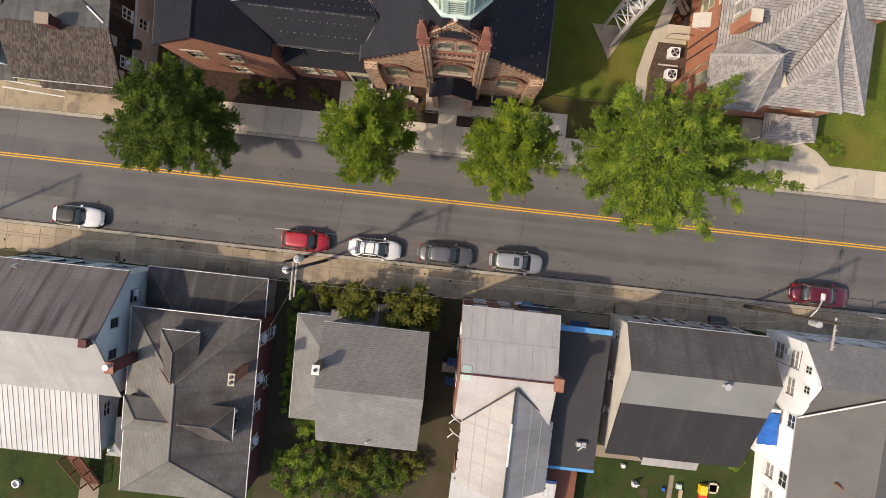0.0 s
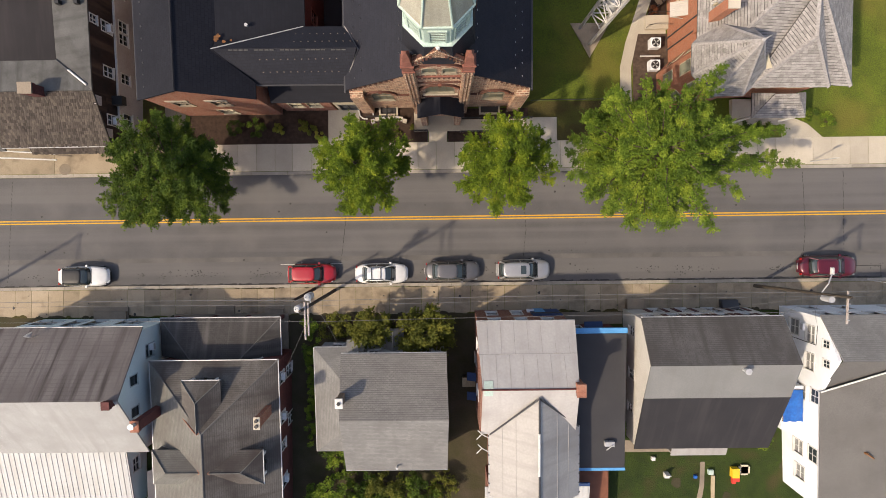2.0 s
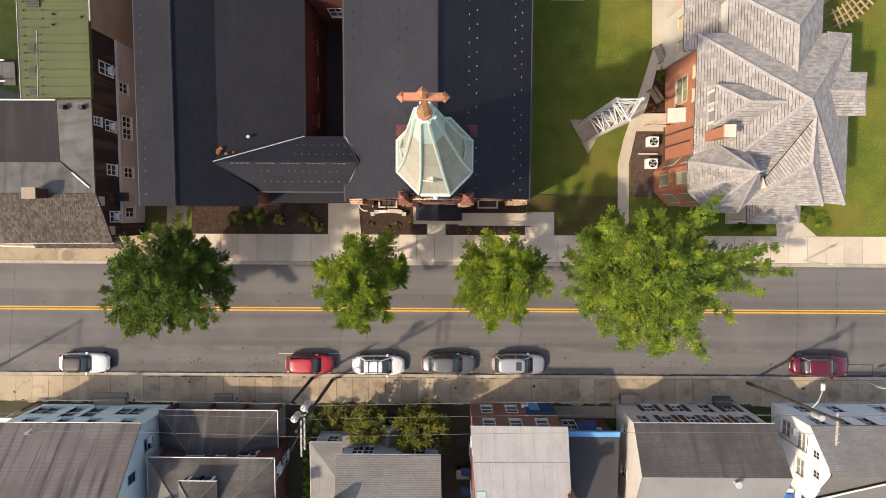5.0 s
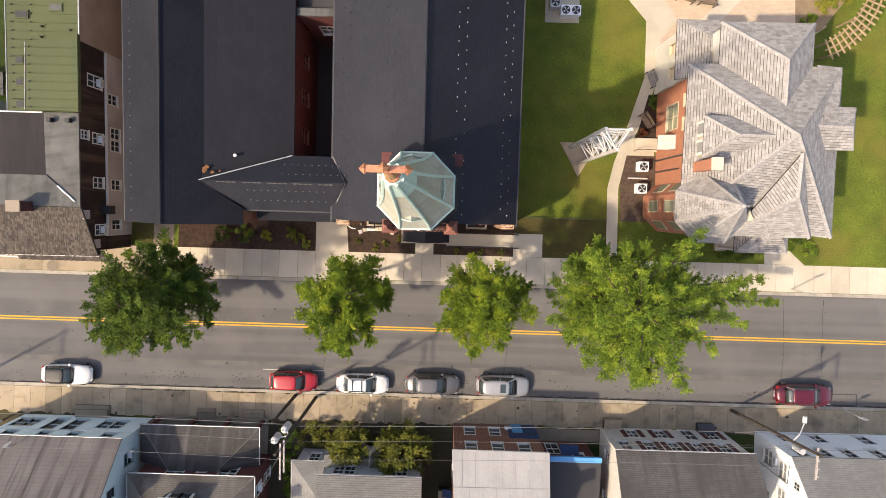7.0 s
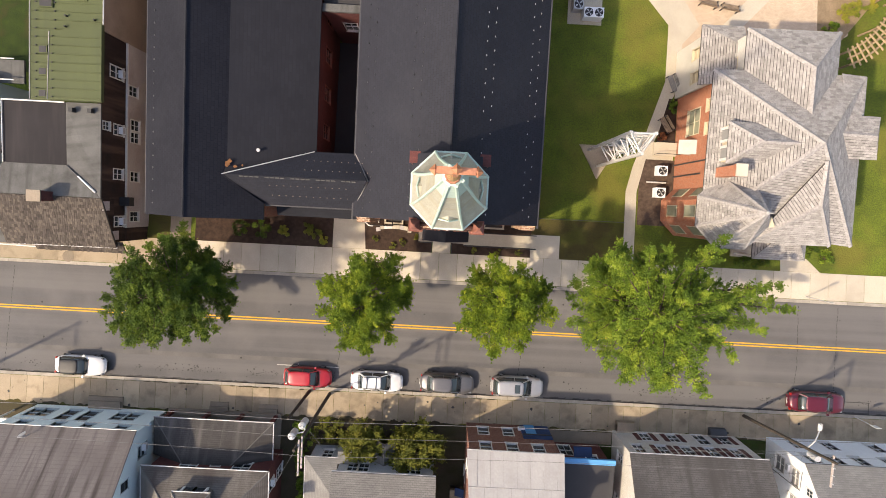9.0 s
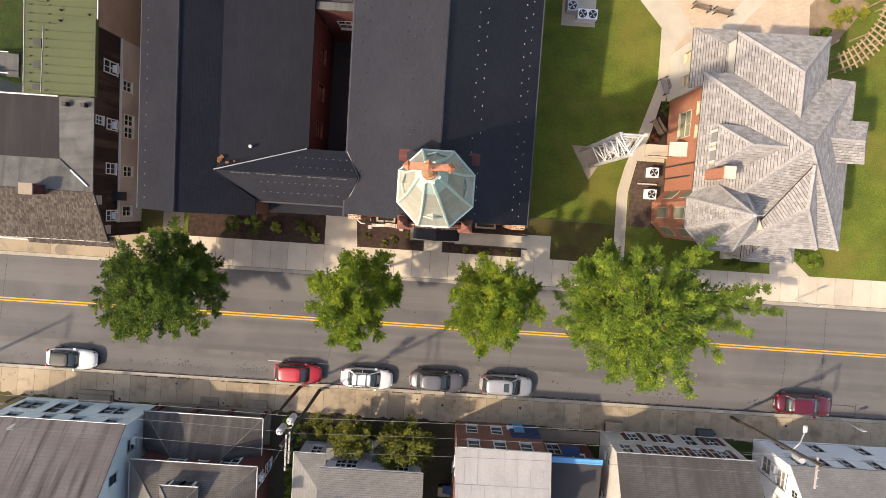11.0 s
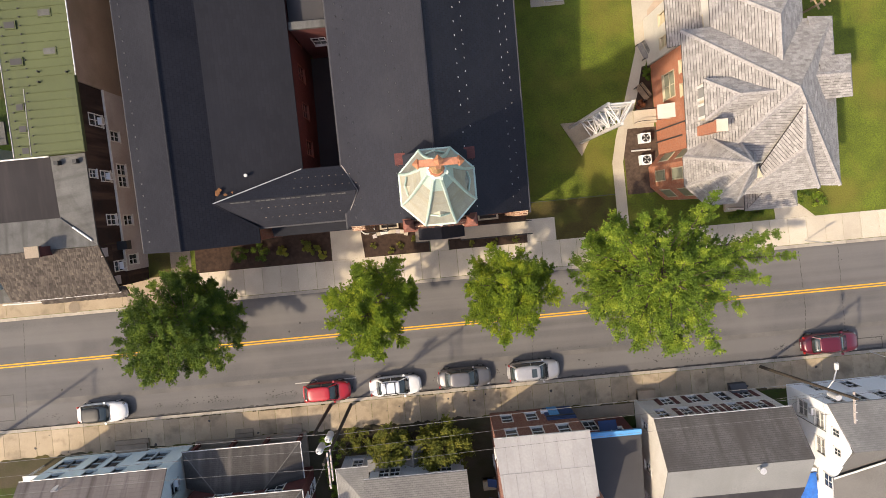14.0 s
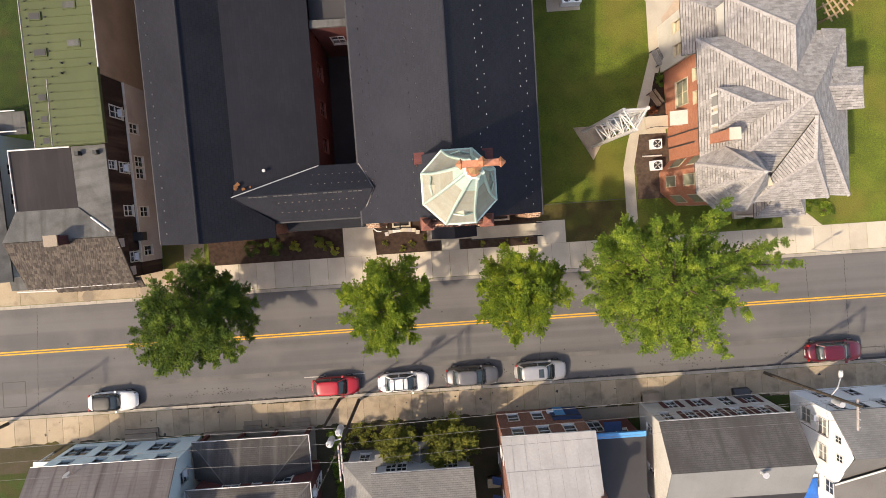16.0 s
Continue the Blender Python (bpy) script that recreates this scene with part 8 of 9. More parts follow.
for k in range(30):
    x, y = rnd(-36, 36), rnd(0.8, 8.8)
    r = rnd(0.04, 0.1)
    part("stain", Shape().prism([(x + r * math.cos(a), y + r * math.sin(a)) for a in (0, 1, 2, 3, 4, 5)], 0.0, 0.004, G), "tar", road)
part("lane_wear", Shape().prism([(-400, 1.75), (400, 1.85), (400, 2.25), (-400, 2.15)], 0.0, 0.003, G), "asphalt_old", road, "paler worn strip beside the parked cars")
for x, y in ((-33.5, 10.05), (-28.3, 10.3)):
    part("cover", Shape().prism([(x + 0.5 * math.cos(a * math.pi / 8), y + 0.5 * math.sin(a * math.pi / 8)) for a in range(16)], 0.05, 0.135, G), "concrete_old", pav_n, "round concrete cover")

# dirt lying in the south gutter and on the pavement
for k in range(60):
    x = -42 + k * 1.4 + rnd(-0.3, 0.3)
    w = rnd(0.9, 1.6)
    up = [(x + w * f, KS + 0.02 + rnd(0.04, 0.16)) for f in (1, 0.8, 0.55, 0.3, 0.1)]
    part("gutter_dirt", Shape().prism([(x, KS + 0.005), (x + w, KS + 0.005)] + up, 0.0, 0.012, G), "tar", road)
for k in range(34):
    x, y, r = rnd(-40, 38), rnd(PS + 0.15, KS - 0.45), rnd(0.03, 0.16)
    part("stain", Shape().prism([(x + r * rnd(0.5, 1.4) * math.cos(a), y + r * rnd(0.5, 1.2) * math.sin(a)) for a in (0, 0.9, 1.7, 2.6, 3.4, 4.3, 5.3)], 0.1, 0.132, G), "tar", pav_s)
for k in range(26):
    x = rnd(-26, -14) if k < 18 else rnd(-13, 5)
    w = rnd(0.15, 0.5)
    part("kerb_weed", Shape().prism([(x + w * math.cos(a), KS - 0.31 + 0.05 * rnd(0.4, 1.5) * math.sin(a)) for a in (0, 0.9, 1.7, 2.6, 3.4, 4.3, 5.3)], 0.1, 0.14, G), "soil", pav_s)
# soil and moss creeping over the house-side edge of the south pavement
edge = random.Random(77)
for k in range(56):
    x = -41 + 1.3 * k + edge.uniform(-0.5, 0.5)
    w, d = edge.uniform(0.25, 0.8), edge.uniform(0.08, 0.32)
    rim = [(x + w * math.cos(math.pi * f), PS + 0.02 + d * math.sin(math.pi * f) * edge.uniform(0.4, 1.1)) for f in (0.06, 0.2, 0.35, 0.5, 0.64, 0.8, 0.94)]
    part("edge_dirt", Shape().prism([(x - w, PS + 0.005), (x + w, PS + 0.005)] + rim, 0.1, 0.137, G), "soil" if k % 3 else "grass_worn", pav_s)

# ---- utility poles, wires, lamps ----
def utility_pole(label, bx, by, tx, ty, tz, arms=(), material="pole"):
    t = thing("utility_pole", label, "utility pole", "utility poles", at=(bx, by, G(by) + 0.1))
    part("shaft", Shape().tube((bx, by, G(by) - 0.2), (tx, ty, tz), 0.15, 0.1, n=10), material, t)
    for z, y0, y1 in arms:
        f = (z - G(by)) / (tz - G(by))
        x, yc = bx + (tx - bx) * f, by + (ty - by) * f
        part("crossarm", Shape().box(x + 0.1, x + 0.2, yc + y0, yc + y1, z - 0.06, z + 0.06), "wood_arm", t)
        for k in range(4):
            y = yc + y0 + (y1 - y0) * (k + 0.5) / 4
            part("insulator", Shape().tube((x + 0.16, y, z + 0.06), (x + 0.16, y, z + 0.24), 0.05, 0.03, n=8), "galv", t)
    return t


p1 = utility_pole("weathered timber utility pole with crossarms and two grey transformers", -9.95, -0.75, -9.75, -0.35, 12.6, [(11.9, -2.0, 0.5), (11.0, -1.9, 0.35)])
for x, y, z in ((-10.75, -0.75, 8.6), (-10.0, 0.1, 8.7)):
    tr = part("transformer", Shape().tube((x, y, z), (x, y, z + 0.95), 0.25, n=14).tube((x, y, z + 0.95), (x, y, z + 1.05), 0.27, 0.15, n=14), "galv", p1)
    for dx in (-0.12, 0.12):
        part("bushing", Shape().tube((x + dx, y, z + 1.0), (x + dx, y, z + 1.25), 0.05, 0.03, n=8), "trim", tr)
    part("bracket", Shape().tube((x, y, z + 0.5), (-9.85, -0.55, z + 0.5), 0.05, n=6), "galv", tr)
utility_pole("short dark timber service pole beside the kerb", -11.72, -0.6, -11.75, -0.55, 7.0)
p3 = utility_pole("leaning timber utility pole with a street lamp arm", 26.35, -0.78, 27.25, -0.2, 10.6, [(10.1, -1.9, 0.4)])
part("transformer", Shape().tube((27.0, -0.6, 8.2), (27.0, -0.6, 9.1), 0.23, n=14), "galv", p3)
part("lamp_arm", Shape().tube((27.0, -0.35, 7.9), (27.25, 0.4, 8.3), 0.05, n=8).tube((27.25, 0.4, 8.3), (27.75, 1.1, 7.95), 0.05, n=8), "galv", p3)
part("lamp_head", Shape().rings([[(27.8 + a * w, 1.3 + b * l, z) for a, b in ((-1, -1), (1, -1), (1.2, 0), (1, 1), (-1, 1), (-1.2, 0))] for w, l, z in ((0.08, 0.2, 7.78), (0.13, 0.28, 7.85), (0.11, 0.24, 7.97), (0.05, 0.12, 8.02))]), "white_steel", p3, "white street lamp head")
utility_pole("timber utility pole beside the pavement", -41.3, -0.75, -41.5, -0.6, 11.5, [(10.9, -1.9, 0.4)])


def wire(label, ax, ay, az, bx, by, bz, sag, r=0.016):
    pts = []
    for k in range(13):
        f = k / 12
        pts.append(Vector((ax + (bx - ax) * f, ay + (by - ay) * f, az + (bz - az) * f - sag * 4 * f * (1 - f))))
    tagged(part("overhead_wire", Shape().polytube(pts, r * 0.8), "wire"), label, "cable", "overhead wires")


for (xa, za), (xb, zb2) in (((-41.4, 10.95), (-9.7, 11.4)), ((-9.7, 11.4), (27.2, 10.2)), ((27.2, 10.2), (62, 9.5)), ((-75, 10.5), (-41.4, 10.95))):
    wire("thin grey power line strung between utility poles", xa, -1.3, za, xb, -1.25, zb2, 0.5, 0.014)
    wire("thin grey power line strung between utility poles", xa, -0.35, za - 0.8, xb, -0.3, zb2 - 0.8, 0.5, 0.014)
    wire("thick grey telephone cable strung between utility poles", xa, -0.5, za - 3.9, xb, -0.5, zb2 - 4.1, 0.4, 0.024)
for bx, by, bz in ((-13.6, -7.5, 5.6), (-8.4, -5.0, 5.9)):
    wire("slack service wire running to a house wall", -9.85, -0.6, 8.6, bx, by, bz, 0.5, 0.01)
for bx, by, bz in ((25.5, -2.7, 5.4), (28.4, -3.0, 5.6), (14.9, -2.8, 5.3)):
    wire("slack service wire running to a house wall", 27.1, -0.5, 8.2, bx, by, bz, 0.5, 0.01)

sg = thing("sign_post", "thin steel sign post with a small white sign", "sign", at=(31.4, 9.9, G(9.9) + 0.1))
part("shaft", Shape().tube((31.4, 9.9, G(9.9)), (31.4, 9.9, 2.9), 0.04, n=8), "galv", sg)
part("sign_plate", Shape().box(31.2, 31.6, 9.88, 9.92, 2.3, 2.9), "trim", sg)

sg = thing("sign_post", "thin steel post with a white sign plate by the kerb", "sign", at=(36.12, -0.35, G(-0.35) + 0.1))
part("shaft", Shape().tube((36.12, -0.35, G(-0.35)), (36.12, -0.35, 3.2), 0.035, n=8), "galv", sg)
part("sign_plate", Shape().box(35.9, 36.34, -0.33, -0.29, 2.55, 3.2), "trim", sg)

# ---- white lattice tower on the lawn ----
lt = thing("lattice_tower", "white steel triangular lattice bell tower on a concrete slab", "bell tower", at=(12.4, 21.2, G(21.2) + 0.1))
tri0 = [(10.8, 22.2), (12.45, 19.2), (14.25, 22.2)]
part("plinth", Shape().prism(tri0, -0.1, 0.2, G), "concrete", lt)
legs = [(11.62, 21.75), (12.45, 20.35), (13.32, 21.75)]
zt0, zt1 = G(21) + 0.15, 9.7
for x, y in legs:
    part("post", Shape().box(x - 0.1, x + 0.1, y - 0.1, y + 0.1, zt0, zt1), "white_steel", lt)
lv = [2.4, 4.0, 5.6, 7.2, 8.6, 9.55]
for k, z in enumerate(lv):
    for i in range(3):
        a, b = legs[i], legs[(i + 1) % 3]
        part("rail", Shape().tube((*a, z), (*b, z), 0.06, n=4), "white_steel", lt)
        if k:
            a2, b2 = (a, b) if k % 2 else (b, a)
            part("brace", Shape().tube((*a2, lv[k - 1]), (*b2, z), 0.06, n=4), "white_steel", lt)
part("bell", Shape().rings([[(12.45 + r * math.cos(a * math.pi / 6), 21.25 + r * math.sin(a * math.pi / 6), z) for a in range(12)] for r, z in ((0.5, 5.2), (0.38, 5.5), (0.3, 5.9), (0.1, 6.05))]), "galv", lt)
part("bell_beam", Shape().tube((11.85, 20.9, 6.1), (13.1, 20.9, 6.1), 0.08, n=6).tube((12.45, 20.9, 6.1), (12.45, 21.25, 6.0), 0.05, n=6), "white_steel", lt)

# ---- cooling units ----
def cooler(x, y, w=1.0, fans=1, hgt=0.8, group="cooling units"):
    t = thing("air_conditioner", "pale grey outdoor cooling unit with black fan grille", "air conditioner", group, at=(x, y, G(y) + 0.12))
    z = G(y) + 0.1
    part("cabinet", Shape().box(x - w / 2, x + w / 2, y - w * fans / 2, y + w * fans / 2, z, z + hgt), "siding_white" if fans == 1 else "galv", t)
    for k in range(fans):
        fy = y + (k - (fans - 1) / 2) * w
        ring = [(x + 0.42 * w * math.cos(a * math.pi / 8), fy + 0.42 * w * math.sin(a * math.pi / 8)) for a in range(16)]
        g_ = part("grille", Shape().rings([[(a, b, z + hgt) for a, b in ring], [(a, b, z + hgt + 0.015) for a, b in ring]]), "black", t)
        for j in range(4):
            a = j * math.pi / 2 + 0.4
            part("fan_blade", Shape().slab([(x, fy, z + hgt + 0.03), (x + 0.36 * w * math.cos(a), fy + 0.36 * w * math.sin(a), z + hgt + 0.03), (x + 0.36 * w * math.cos(a + 0.5), fy + 0.36 * w * math.sin(a + 0.5), z + hgt + 0.03)], 0.01), "galv", g_)


cooler(17.95, 20.2, 0.84)
cooler(17.85, 18.3, 0.84)
cooler(10.82, 33.5, 0.85, 1, 1.1)
cooler(11.68, 33.5, 0.85, 1, 1.1)
cooler(9.9, 34.6, 0.85, 2, 1.1)
tagged(part("pipe", Shape().tube((16.8, 19.2, G(19.2) + 0.3), (18.5, 19.2, G(19.2) + 0.3), 0.07, n=8), "white_steel"), "white pipe lying across the mulch bed", "pipe")
tagged(part("garden_rail", Shape().tube((7.3, 15.5, G(15.5) + 0.35), (15.0, 15.55, G(15.5) + 0.35), 0.03, n=6).tube((7.3, 15.5, G(15.5)), (7.3, 15.5, G(15.5) + 0.36), 0.03, n=6).tube((15.0, 15.55, G(15.5)), (15.0, 15.55, G(15.5) + 0.36), 0.03, n=6).tube((11.0, 15.52, G(15.5)), (11.0, 15.52, G(15.5) + 0.36), 0.03, n=6), "trim_dark"), "low dark metal rail across the lawn", "rail")


def bench(label, x, y, turn, material="wood"):
    t = thing("bench", label, "bench", "benches")
    for k in range(4):
        part("seat_slat", Shape().box(-0.75, 0.75, -0.22 + k * 0.12, -0.12 + k * 0.12, 0.43, 0.46), material, t)
    for k in range(3):
        part("back_slat", Shape().box(-0.75, 0.75, 0.28 + 0.03 * k, 0.31 + 0.03 * k, 0.55 + 0.13 * k, 0.65 + 0.13 * k), material, t)
    for sx in (-0.68, 0.68):
        part("bench_end", Shape().box(sx - 0.04, sx + 0.04, -0.24, -0.16, 0, 0.62).box(sx - 0.04, sx + 0.04, 0.24, 0.3, 0, 0.92).box(sx - 0.04, sx + 0.04, -0.24, 0.3, 0.38, 0.43), "black", t)
    t.matrix_basis = pose(x, y, G(y) + 0.13, 0, 0, turn)


bench("weathered grey slatted bench beside the garden path", 18.55, 27.85, -66, "wood_grey")
bench("weathered timber bench in the bed by the house", 18.15, 24.2, -56)
bench("dark timber bench on the patio", 21.4, 35.1, 168)
bench("dark timber bench on the patio", 23.3, 34.8, 172)
seat = thing("memorial_seat", "low curved seat of pale stone blocks in the church bed", "seat", at=(-5.1, 14.0, G(14.0) + 0.1))
for k in range(9):
    x = -6.45 + 0.345 * k
    y = 14.12 - 0.06 * ((k - 4) ** 2) / 6.0 - 0.12 * (k in (0, 8))
    part("block", Shape().box(-0.16, 0.16, -0.17, 0.17, 0, 0.42, pose(x, y, G(y) + 0.1, 0, 0, (4 - k) * 3.0)), "trim" if k in (2, 3) else ("concrete_pale" if k % 3 else "stucco_pink"), seat)
pipe = thing("drain_pipe", "bent pale drain pipe at the church corner", "pipe", at=(-7.4, 14.8, G(14.8) + 0.1))
part("pipe_run", Shape().polytube([(-7.75, 15.5, G(15.5) + 1.2), (-7.72, 14.9, G(15) + 0.35), (-7.6, 14.35, G(14.4) + 0.22), (-7.3, 14.12, G(14.1) + 0.2), (-6.95, 14.1, G(14.1) + 0.2)], 0.06, 7), "trim", pipe)
part("pipe_run", Shape().polytube([(-6.55, 15.05, G(15) + 1.6), (-6.5, 14.8, G(15) + 0.3), (-6.45, 14.4, G(14.4) + 0.2)], 0.05, 7), "trim", pipe)

# ---- pergola and patio planting ----
pg = thing("pergola", "curved pale timber pergola with open slatted top", "pergola", at=(34.7, 32.4, G(32.4) + 0.1))
pc = Vector((29.6, 36.6))
zt = G(32) + 2.5
for k in range(17):
    a = radians(-64 + k * 4.0)
    d = Vector((math.cos(a), math.sin(a)))
    p, q = pc + d * 6.1, pc + d * 7.9
    part("rafter", Shape().tube((*p, zt + 0.1), (*q, zt + 0.1), 0.09, n=4), "wood_tan", pg)
for r in (6.4, 6.95, 7.5):
    pts = [(pc.x + r * math.cos(radians(-66 + j * 8.3)), pc.y + r * math.sin(radians(-66 + j * 8.3)), zt) for j in range(9)]
    strip(pg, pts, 0.09, "wood_tan", "beam")
for a in (-62, -34, -6):
    for r in (6.4, 7.5):
        x, y = pc.x + r * math.cos(radians(a)), pc.y + r * math.sin(radians(a))
        part("post", Shape().box(x - 0.07, x + 0.07, y - 0.07, y + 0.07, G(y), zt), "wood_tan", pg)
for k, (x, y, r, lf) in enumerate([(33.6, 34.9, 0.7, "leaf_bright"), (34.5, 35.3, 0.7, "leaf_bright"), (35.6, 35.6, 0.6, "leaf_bright"), (32.3, 33.4, 0.6, "leaf_maple"), (32.0, 30.4, 0.7, "leaf_maple"), (33.2, 36.5, 0.6, "leaf_maple"), (17.9, 23.15, 0.4, "leaf_red"), (18.75, 25.7, 0.35, "leaf_deep"), (18.85, 26.2, 0.3, "leaf_deep")]):
    shrub("shrub", {"leaf_bright": "bright yellow-green shrub in the patio bed", "leaf_maple": "leafy green shrub beside the patio", "leaf_red": "small reddish shrub by the brick wall", "leaf_deep": "small dark green shrub by the brick wall"}[lf], x, y, r, 0.9, lf, 900, 200 + k, 0.14)

# ---- church front details ----
def handrail(label, pts, h=0.9):
    t = thing("handrail", label, "handrail", "church handrails", at=(pts[0][0], pts[0][1], G(pts[0][1]) + 0.12))
    for (xa, ya), (xb, yb_) in zip(pts, pts[1:]):
        for hh in (h, h * 0.5):
            part("rail", Shape().tube((xa, ya, G(ya) + 0.15 + hh), (xb, yb_, G(yb_) + 0.15 + hh), 0.035, n=6), "black", t)
        n_ = max(1, int(math.hypot(xb - xa, yb_ - ya) / 1.3))
        for k in range(n_ + 1):
            x, y = xa + (xb - xa) * k / n_, ya + (yb_ - ya) * k / n_
            part("post", Shape().tube((x, y, G(y) + 0.05), (x, y, G(y) + 0.15 + h), 0.03, n=6), "black", t)


handrail("black steel handrail along the church ramp", [(1.1, 12.82), (7.3, 12.82)])
handrail("black steel handrail along the church ramp", [(1.2, 13.98), (7.3, 13.98)])
handrail("black steel handrail at the church walk", [(-1.72, 12.1), (-1.72, 12.95), (-2.9, 12.95)])
handrail("black steel handrail at the church walk", [(0.02, 12.1), (0.02, 12.8)])
handrail("black steel handrail at the church wall", [(-7.0, 14.2), (-5.2, 14.2), (-5.2, 15.0)])
for x0, x1 in ((-5.95, -4.3), (2.75, 4.55)):
    t = thing("window_well", "pale kerbed basement window well by the church wall", "window well", "window wells", at=(x0, 14.7, G(14.7) + 0.1))
    zz = G(14.7)
    for b in ((x0, x1, 14.35, 14.5), (x0, x0 + 0.14, 14.5, 15.05), (x1 - 0.14, x1, 14.5, 15.05)):
        part("kerb", Shape().box(*b, zz - 0.1, zz + 0.35), "concrete_pale", t)
    part("cover", Shape().box(x0 + 0.14, x1 - 0.14, 14.5, 15.05, zz + 0.1, zz + 0.14), "flat_dark", t)
for k, (x, y) in enumerate([(-6.6, 13.1), (-4.3, 12.8), (-3.2, 13.3), (-5.2, 12.5), (2.0, 12.4), (4.1, 12.4), (5.9, 12.4)]):
    shrub("shrub", "small low reddish plant in the church bed", x, y, 0.3, 0.4, "leaf_shrub", 250, 300 + k, 0.1)

# ---- yard things on the south side ----
st = thing("timber_stair", "red-brown stained timber stair with railings to the lawn", "stair", at=(-29, -21, G(-21) + 0.1))
flight = [(Vector((-29.49, -19.17, 3.55)), Vector((-28.21, -21.91, 2.45))), (Vector((-28.33, -19.04, 3.55)), Vector((-27.10, -21.93, 2.45)))]
up = Vector((0, 0, 0.95))
for a_, b_ in flight:
    part("handrail", Shape().tube(a_ + up, b_ + up, 0.055, n=6), "wood_red", st)
    part("stringer", Shape().tube(a_, b_, 0.1, n=4), "wood_red", st)
    for k in range(22):
        p = a_.lerp(b_, (k + 0.5) / 22)
        part("baluster", Shape().tube(p, p + up, 0.022, n=4), "wood_red", st)
    for p in (a_, a_.lerp(b_, 0.5), b_):
        part("post", Shape().box(p.x - 0.05, p.x + 0.05, p.y - 0.05, p.y + 0.05, G(p.y) + 0.1, p.z + 1.0), "wood_red", st)
(a0, b0), (a1, b1) = flight
for k in range(9):
    p, q = a0.lerp(b0, k / 9), a1.lerp(b1, k / 9)
    n = (b0 - a0) / 9 * 0.9
    n.z = 0
    part("tread", Shape().slab([p, q, q + n, p + n], 0.04), "wood_red", st)
for k in range(9):
    part("deck_board", Shape().box(a0.x - 0.1, a1.x + 0.1, a0.y + 0.02 + 0.2 * k, a0.y + 0.2 + 0.2 * k, a0.z, a0.z + 0.05), "wood_red", st)
part("landing", Shape().box(a0.x, a1.x, a0.y + 0.05, a0.y + 1.8, a0.z - 0.16, a0.z - 0.01), "wood_red", st)
tagged(part("garden_ring", Shape().rings([[(-34.3 + r * math.cos(a * math.pi / 8), -22.6 + r * math.sin(a * math.pi / 8), G(-22.6) + z) for a in range(16)] for r, z in ((0.36, 0.08), (0.36, 0.34), (0.24, 0.34), (0.24, 0.15))]), "trim"), "round white planter ring on the lawn", "planter")
tarp_set = thing("roof_tarp", "blue tarpaulin spread over a low lean-to roof", "tarpaulin", at=(27.6, -10.5, 4.29))
s = Shape()
n = 9
s.add([(26.8 + 1.55 * i / (n - 1), -11.3 + 2.6 * j / (n - 1), 4.42 + 0.09 * math.sin(i * 1.7 + j) * math.cos(j * 1.3)) for j in range(n) for i in range(n)], [(j * n + i, j * n + i + 1, (j + 1) * n + i + 1, (j + 1) * n + i) for j in range(n - 1) for i in range(n - 1)])
part("sheet", s, "tarp", tarp_set, smooth=True)
part("board", Shape().box(26.8, 28.4, -11.3, -8.7, 4.28, 4.33), "wood", tarp_set)
tagged(part("balcony_box", Shape().box(27.2, 28.4, -8.6, -7.4, 3.0, 3.15).box(27.2, 27.28, -8.6, -7.4, 3.15, 4.0).box(27.2, 28.4, -8.6, -8.5, 3.15, 4.0).box(27.25, 27.4, -8.5, -8.35, G(-8.5), 3.0).box(27.25, 27.4, -7.6, -7.45, G(-7.5), 3.0), "wood"), "weathered timber landing on the white house", "balcony")


def toy(label, x, y, boxes, cat="toy"):
    t = thing("toy", label, cat, "garden toys", at=(x, y, G(y) + 0.1))
    for (bx0, bx1, by0, by1, z0, z1), material in boxes:
        part("toy_part", Shape().box(x + bx0, x + bx1, y + by0, y + by1, G(y) + 0.1 + z0, G(y) + 0.1 + z1), material, t)


TY_ = {"y": gloss("yellow plastic", (0.75, 0.5, 0.03), 0.4), "r": gloss("red plastic", (0.6, 0.05, 0.03), 0.4)}
toy("yellow and red plastic climbing toy on the lawn", 24.2, -16.9, [((-0.3, 0.3, -0.1, 0.7, 0, 0.5), TY_["y"]), ((-0.2, 0.1, -0.7, -0.1, 0, 0.3), TY_["r"]), ((0.1, 0.45, -0.55, -0.05, 0, 0.25), TY_["r"])])
toy("round cream plastic sandpit on the lawn", 25.1, -16.45, [((-0.45, 0.45, -0.3, 0.3, 0, 0.2), "trim_cream"), ((-0.3, 0.3, -0.45, 0.45, 0, 0.2), "trim_cream")], "sandpit")
toy("pale timber plank lying on the lawn", 22.4, -18.1, [((-0.15, 0.15, -1.2, 1.2, 0, 0.12), "wood_pale")], "plank")
toy("white plastic chair on the lawn", 18.4, -16.8, [((-0.2, 0.2, -0.2, 0.2, 0, 0.4), "trim"), ((-0.2, 0.2, 0.15, 0.2, 0.4, 0.8), "trim")], "chair")
toy("small teal plastic tub on the lawn", 22.2, -16.6, [((-0.2, 0.2, -0.2, 0.2, 0, 0.3), "copper")], "tub")
toy("small blue plastic ball box on the lawn", 20.9, -17.0, [((-0.12, 0.12, -0.12, 0.12, 0, 0.25), "tarp")], "tub")
toy("white round garden light by the house", 17.3, -15.4, [((-0.15, 0.15, -0.15, 0.15, 0, 0.3), "trim")], "lamp")
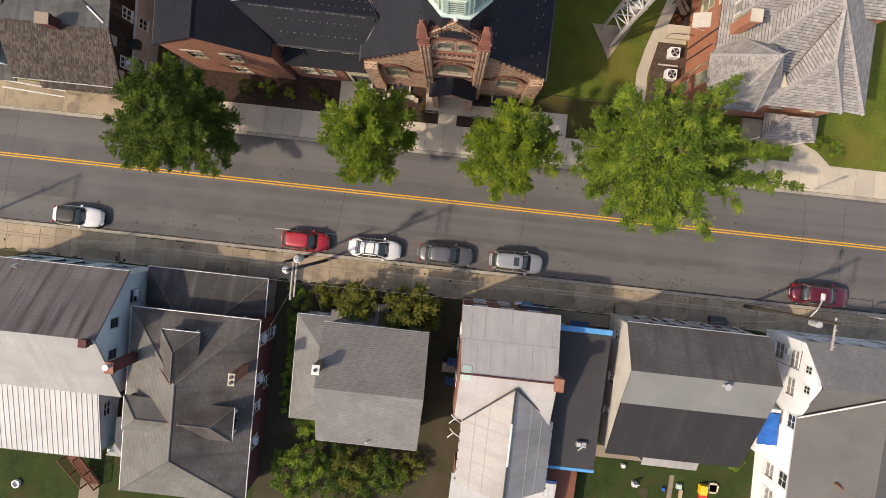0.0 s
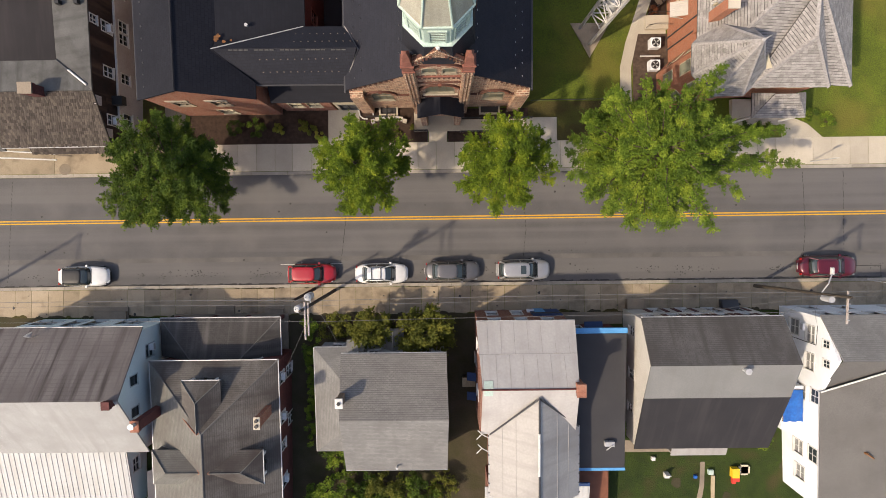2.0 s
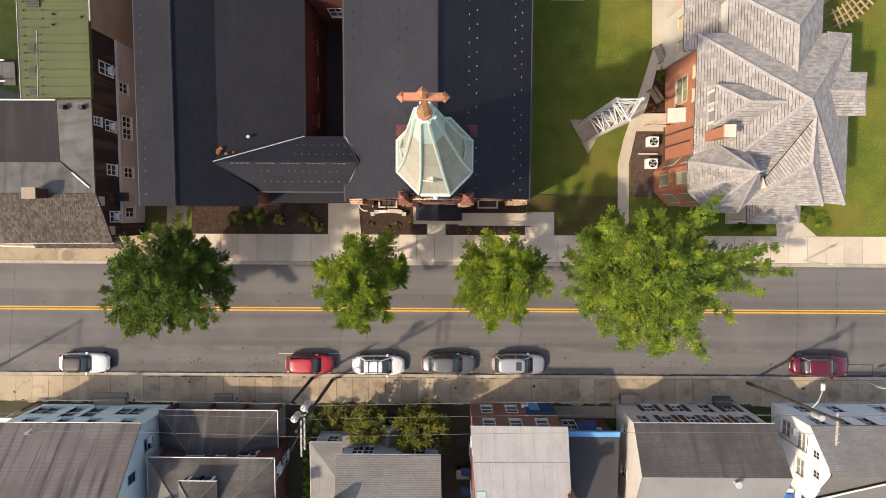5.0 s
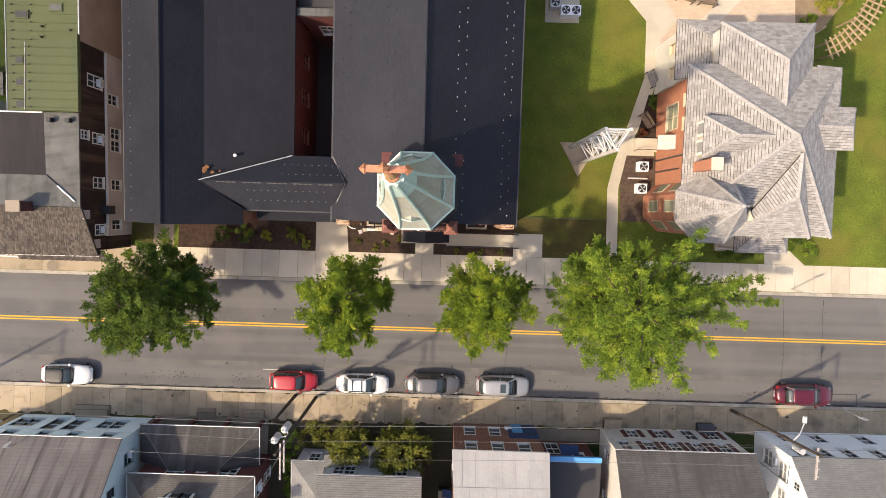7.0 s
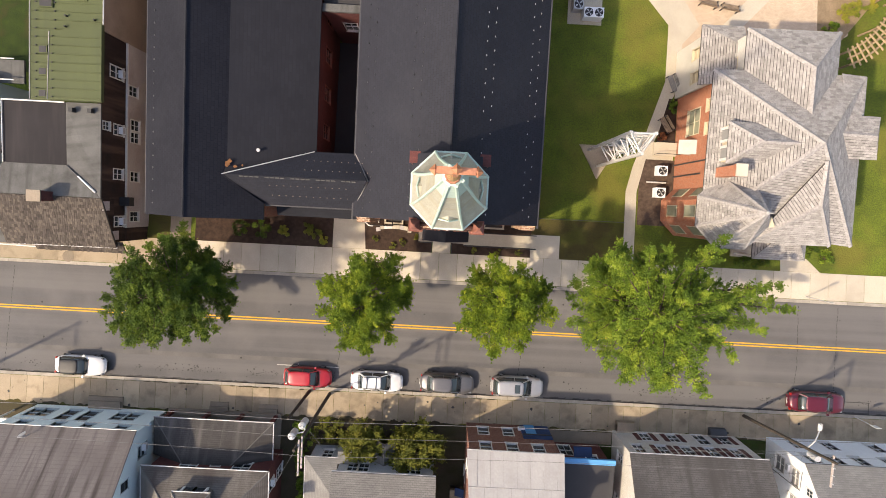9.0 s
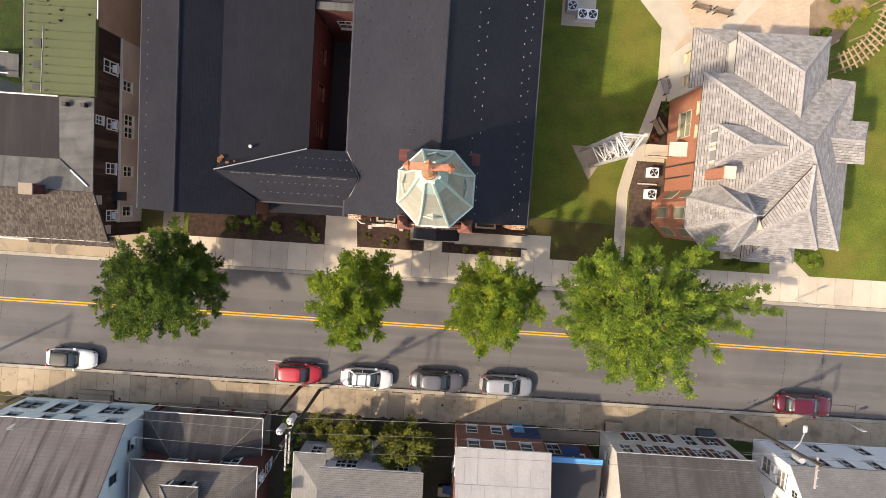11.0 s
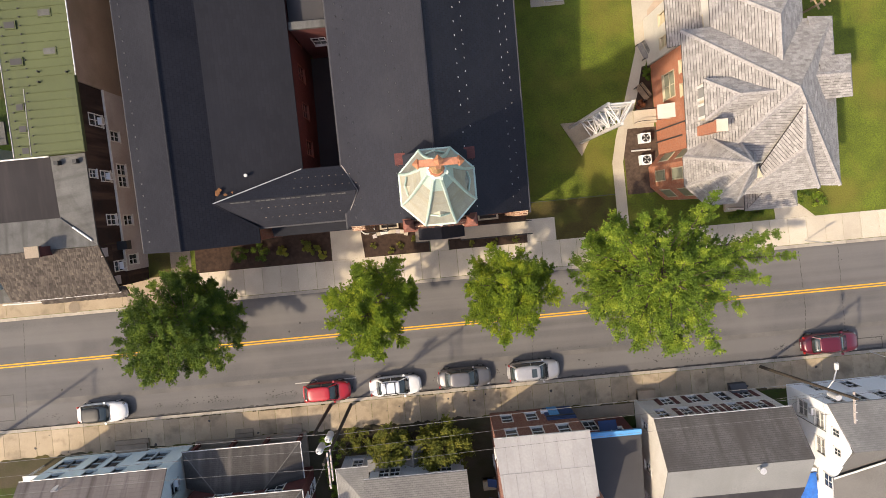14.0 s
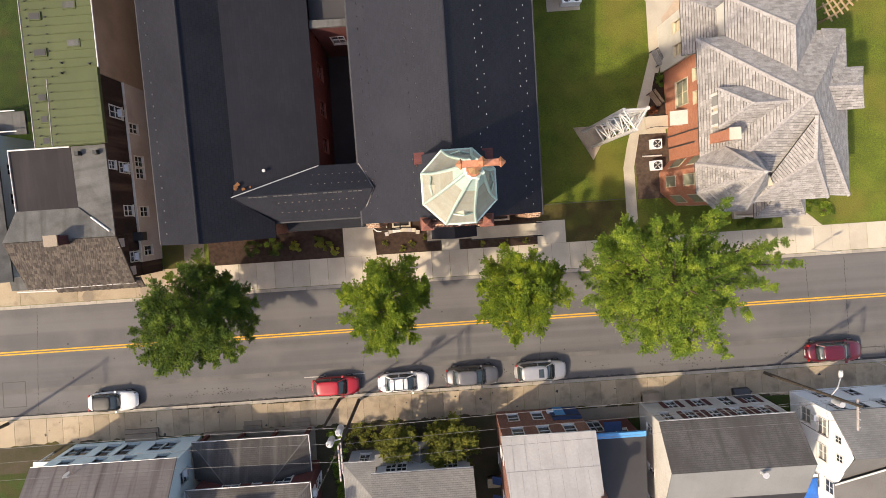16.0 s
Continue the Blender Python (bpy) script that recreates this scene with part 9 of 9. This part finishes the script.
for y in (-7.75, -9.4):
    tagged(part("blue_awning", Shape().slab([(1.35, y - 0.35, 2.95), (2.1, y - 0.35, 3.3), (2.1, y + 0.35, 3.3), (1.35, y + 0.35, 2.95)], 0.05), "blue_dark"), "small blue door awning in the alley", "awning")
tagged(part("alley_steps", Shape().box(1.0, 2.1, -9.0, -8.2, 1.0, 1.9).box(1.0, 1.9, -9.0, -8.2, 0.9, 1.6), "wood_pale"), "timber side steps in the alley", "steps")


def window_unit(x, y, z, out):
    m = pose(x, y, z, 0, 0, out)
    t = thing("window_air_conditioner", "white window air conditioner in a house wall", "air conditioner", "window units", at=(x, y, z))
    part("casing", Shape().box(-0.28, 0.28, -0.1, 0.24, 0, 0.38, m), "siding_white", t)
    part("vent", Shape().box(-0.24, 0.24, 0.24, 0.25, 0.05, 0.33, m), "galv", t)


for x, y, z, o in ((-24.15, -4.6, 4.05, -90), (-24.15, -4.6, 1.5, -90), (-13.75, -7.3, 3.6, -90), (-13.75, -10.6, 3.6, -90), (-13.75, -15.9, 3.6, -90), (28.45, -3.6, 3.9, 90), (28.45, -6.7, 1.7, 90), (6.8, -2.6, 1.6, 0), (-26.75, 25.1, 3.25, -90), (-26.75, 20.74, 3.15, -90), (-26.75, 13.54, 3.0, -90)):
    window_unit(x, y, z, o)
for x in (-19.5, -15.2):
    tagged(part("wall_steps", Shape().box(x - 0.8, x + 0.8, -2.86, -2.3, 0.5, 0.95).box(x - 0.8, x + 0.8, -2.86, -1.95, 0.5, 0.8), "concrete_old"), "worn concrete steps on the pavement", "steps")
tagged(part("wall_steps", Shape().box(-30.8, -28.0, -3.0, -2.3, 0.5, 1.1).box(-30.9, -27.9, -3.0, -1.95, 0.5, 0.9), "concrete_old"), "worn concrete steps at the blue house", "steps")
tagged(part("bulkhead", Shape().slab([(23.3, -2.6, 1.5), (24.7, -2.6, 1.5), (24.7, -1.9, 1.1), (23.3, -1.9, 1.1)], 0.05).box(23.3, 24.7, -2.6, -1.9, 0.6, 1.05), "trim_dark"), "dark cellar hatch at the cream house", "cellar hatch")
sh_ = thing("porch_hut", "small white side porch beside the blue house", "porch", at=(-36.2, -4.5, G(-4.5) + 0.1))
part("roof", Shape().slab([(-37.6, -3.4, 3.0), (-35.4, -3.4, 3.2), (-35.4, -5.6, 3.2), (-37.6, -5.6, 3.0)], 0.12), "metal_white", sh_)
for x, y in ((-37.4, -3.6), (-37.4, -5.4)):
    part("post", Shape().box(x - 0.07, x + 0.07, y - 0.07, y + 0.07, G(y), 2.9), "trim", sh_)
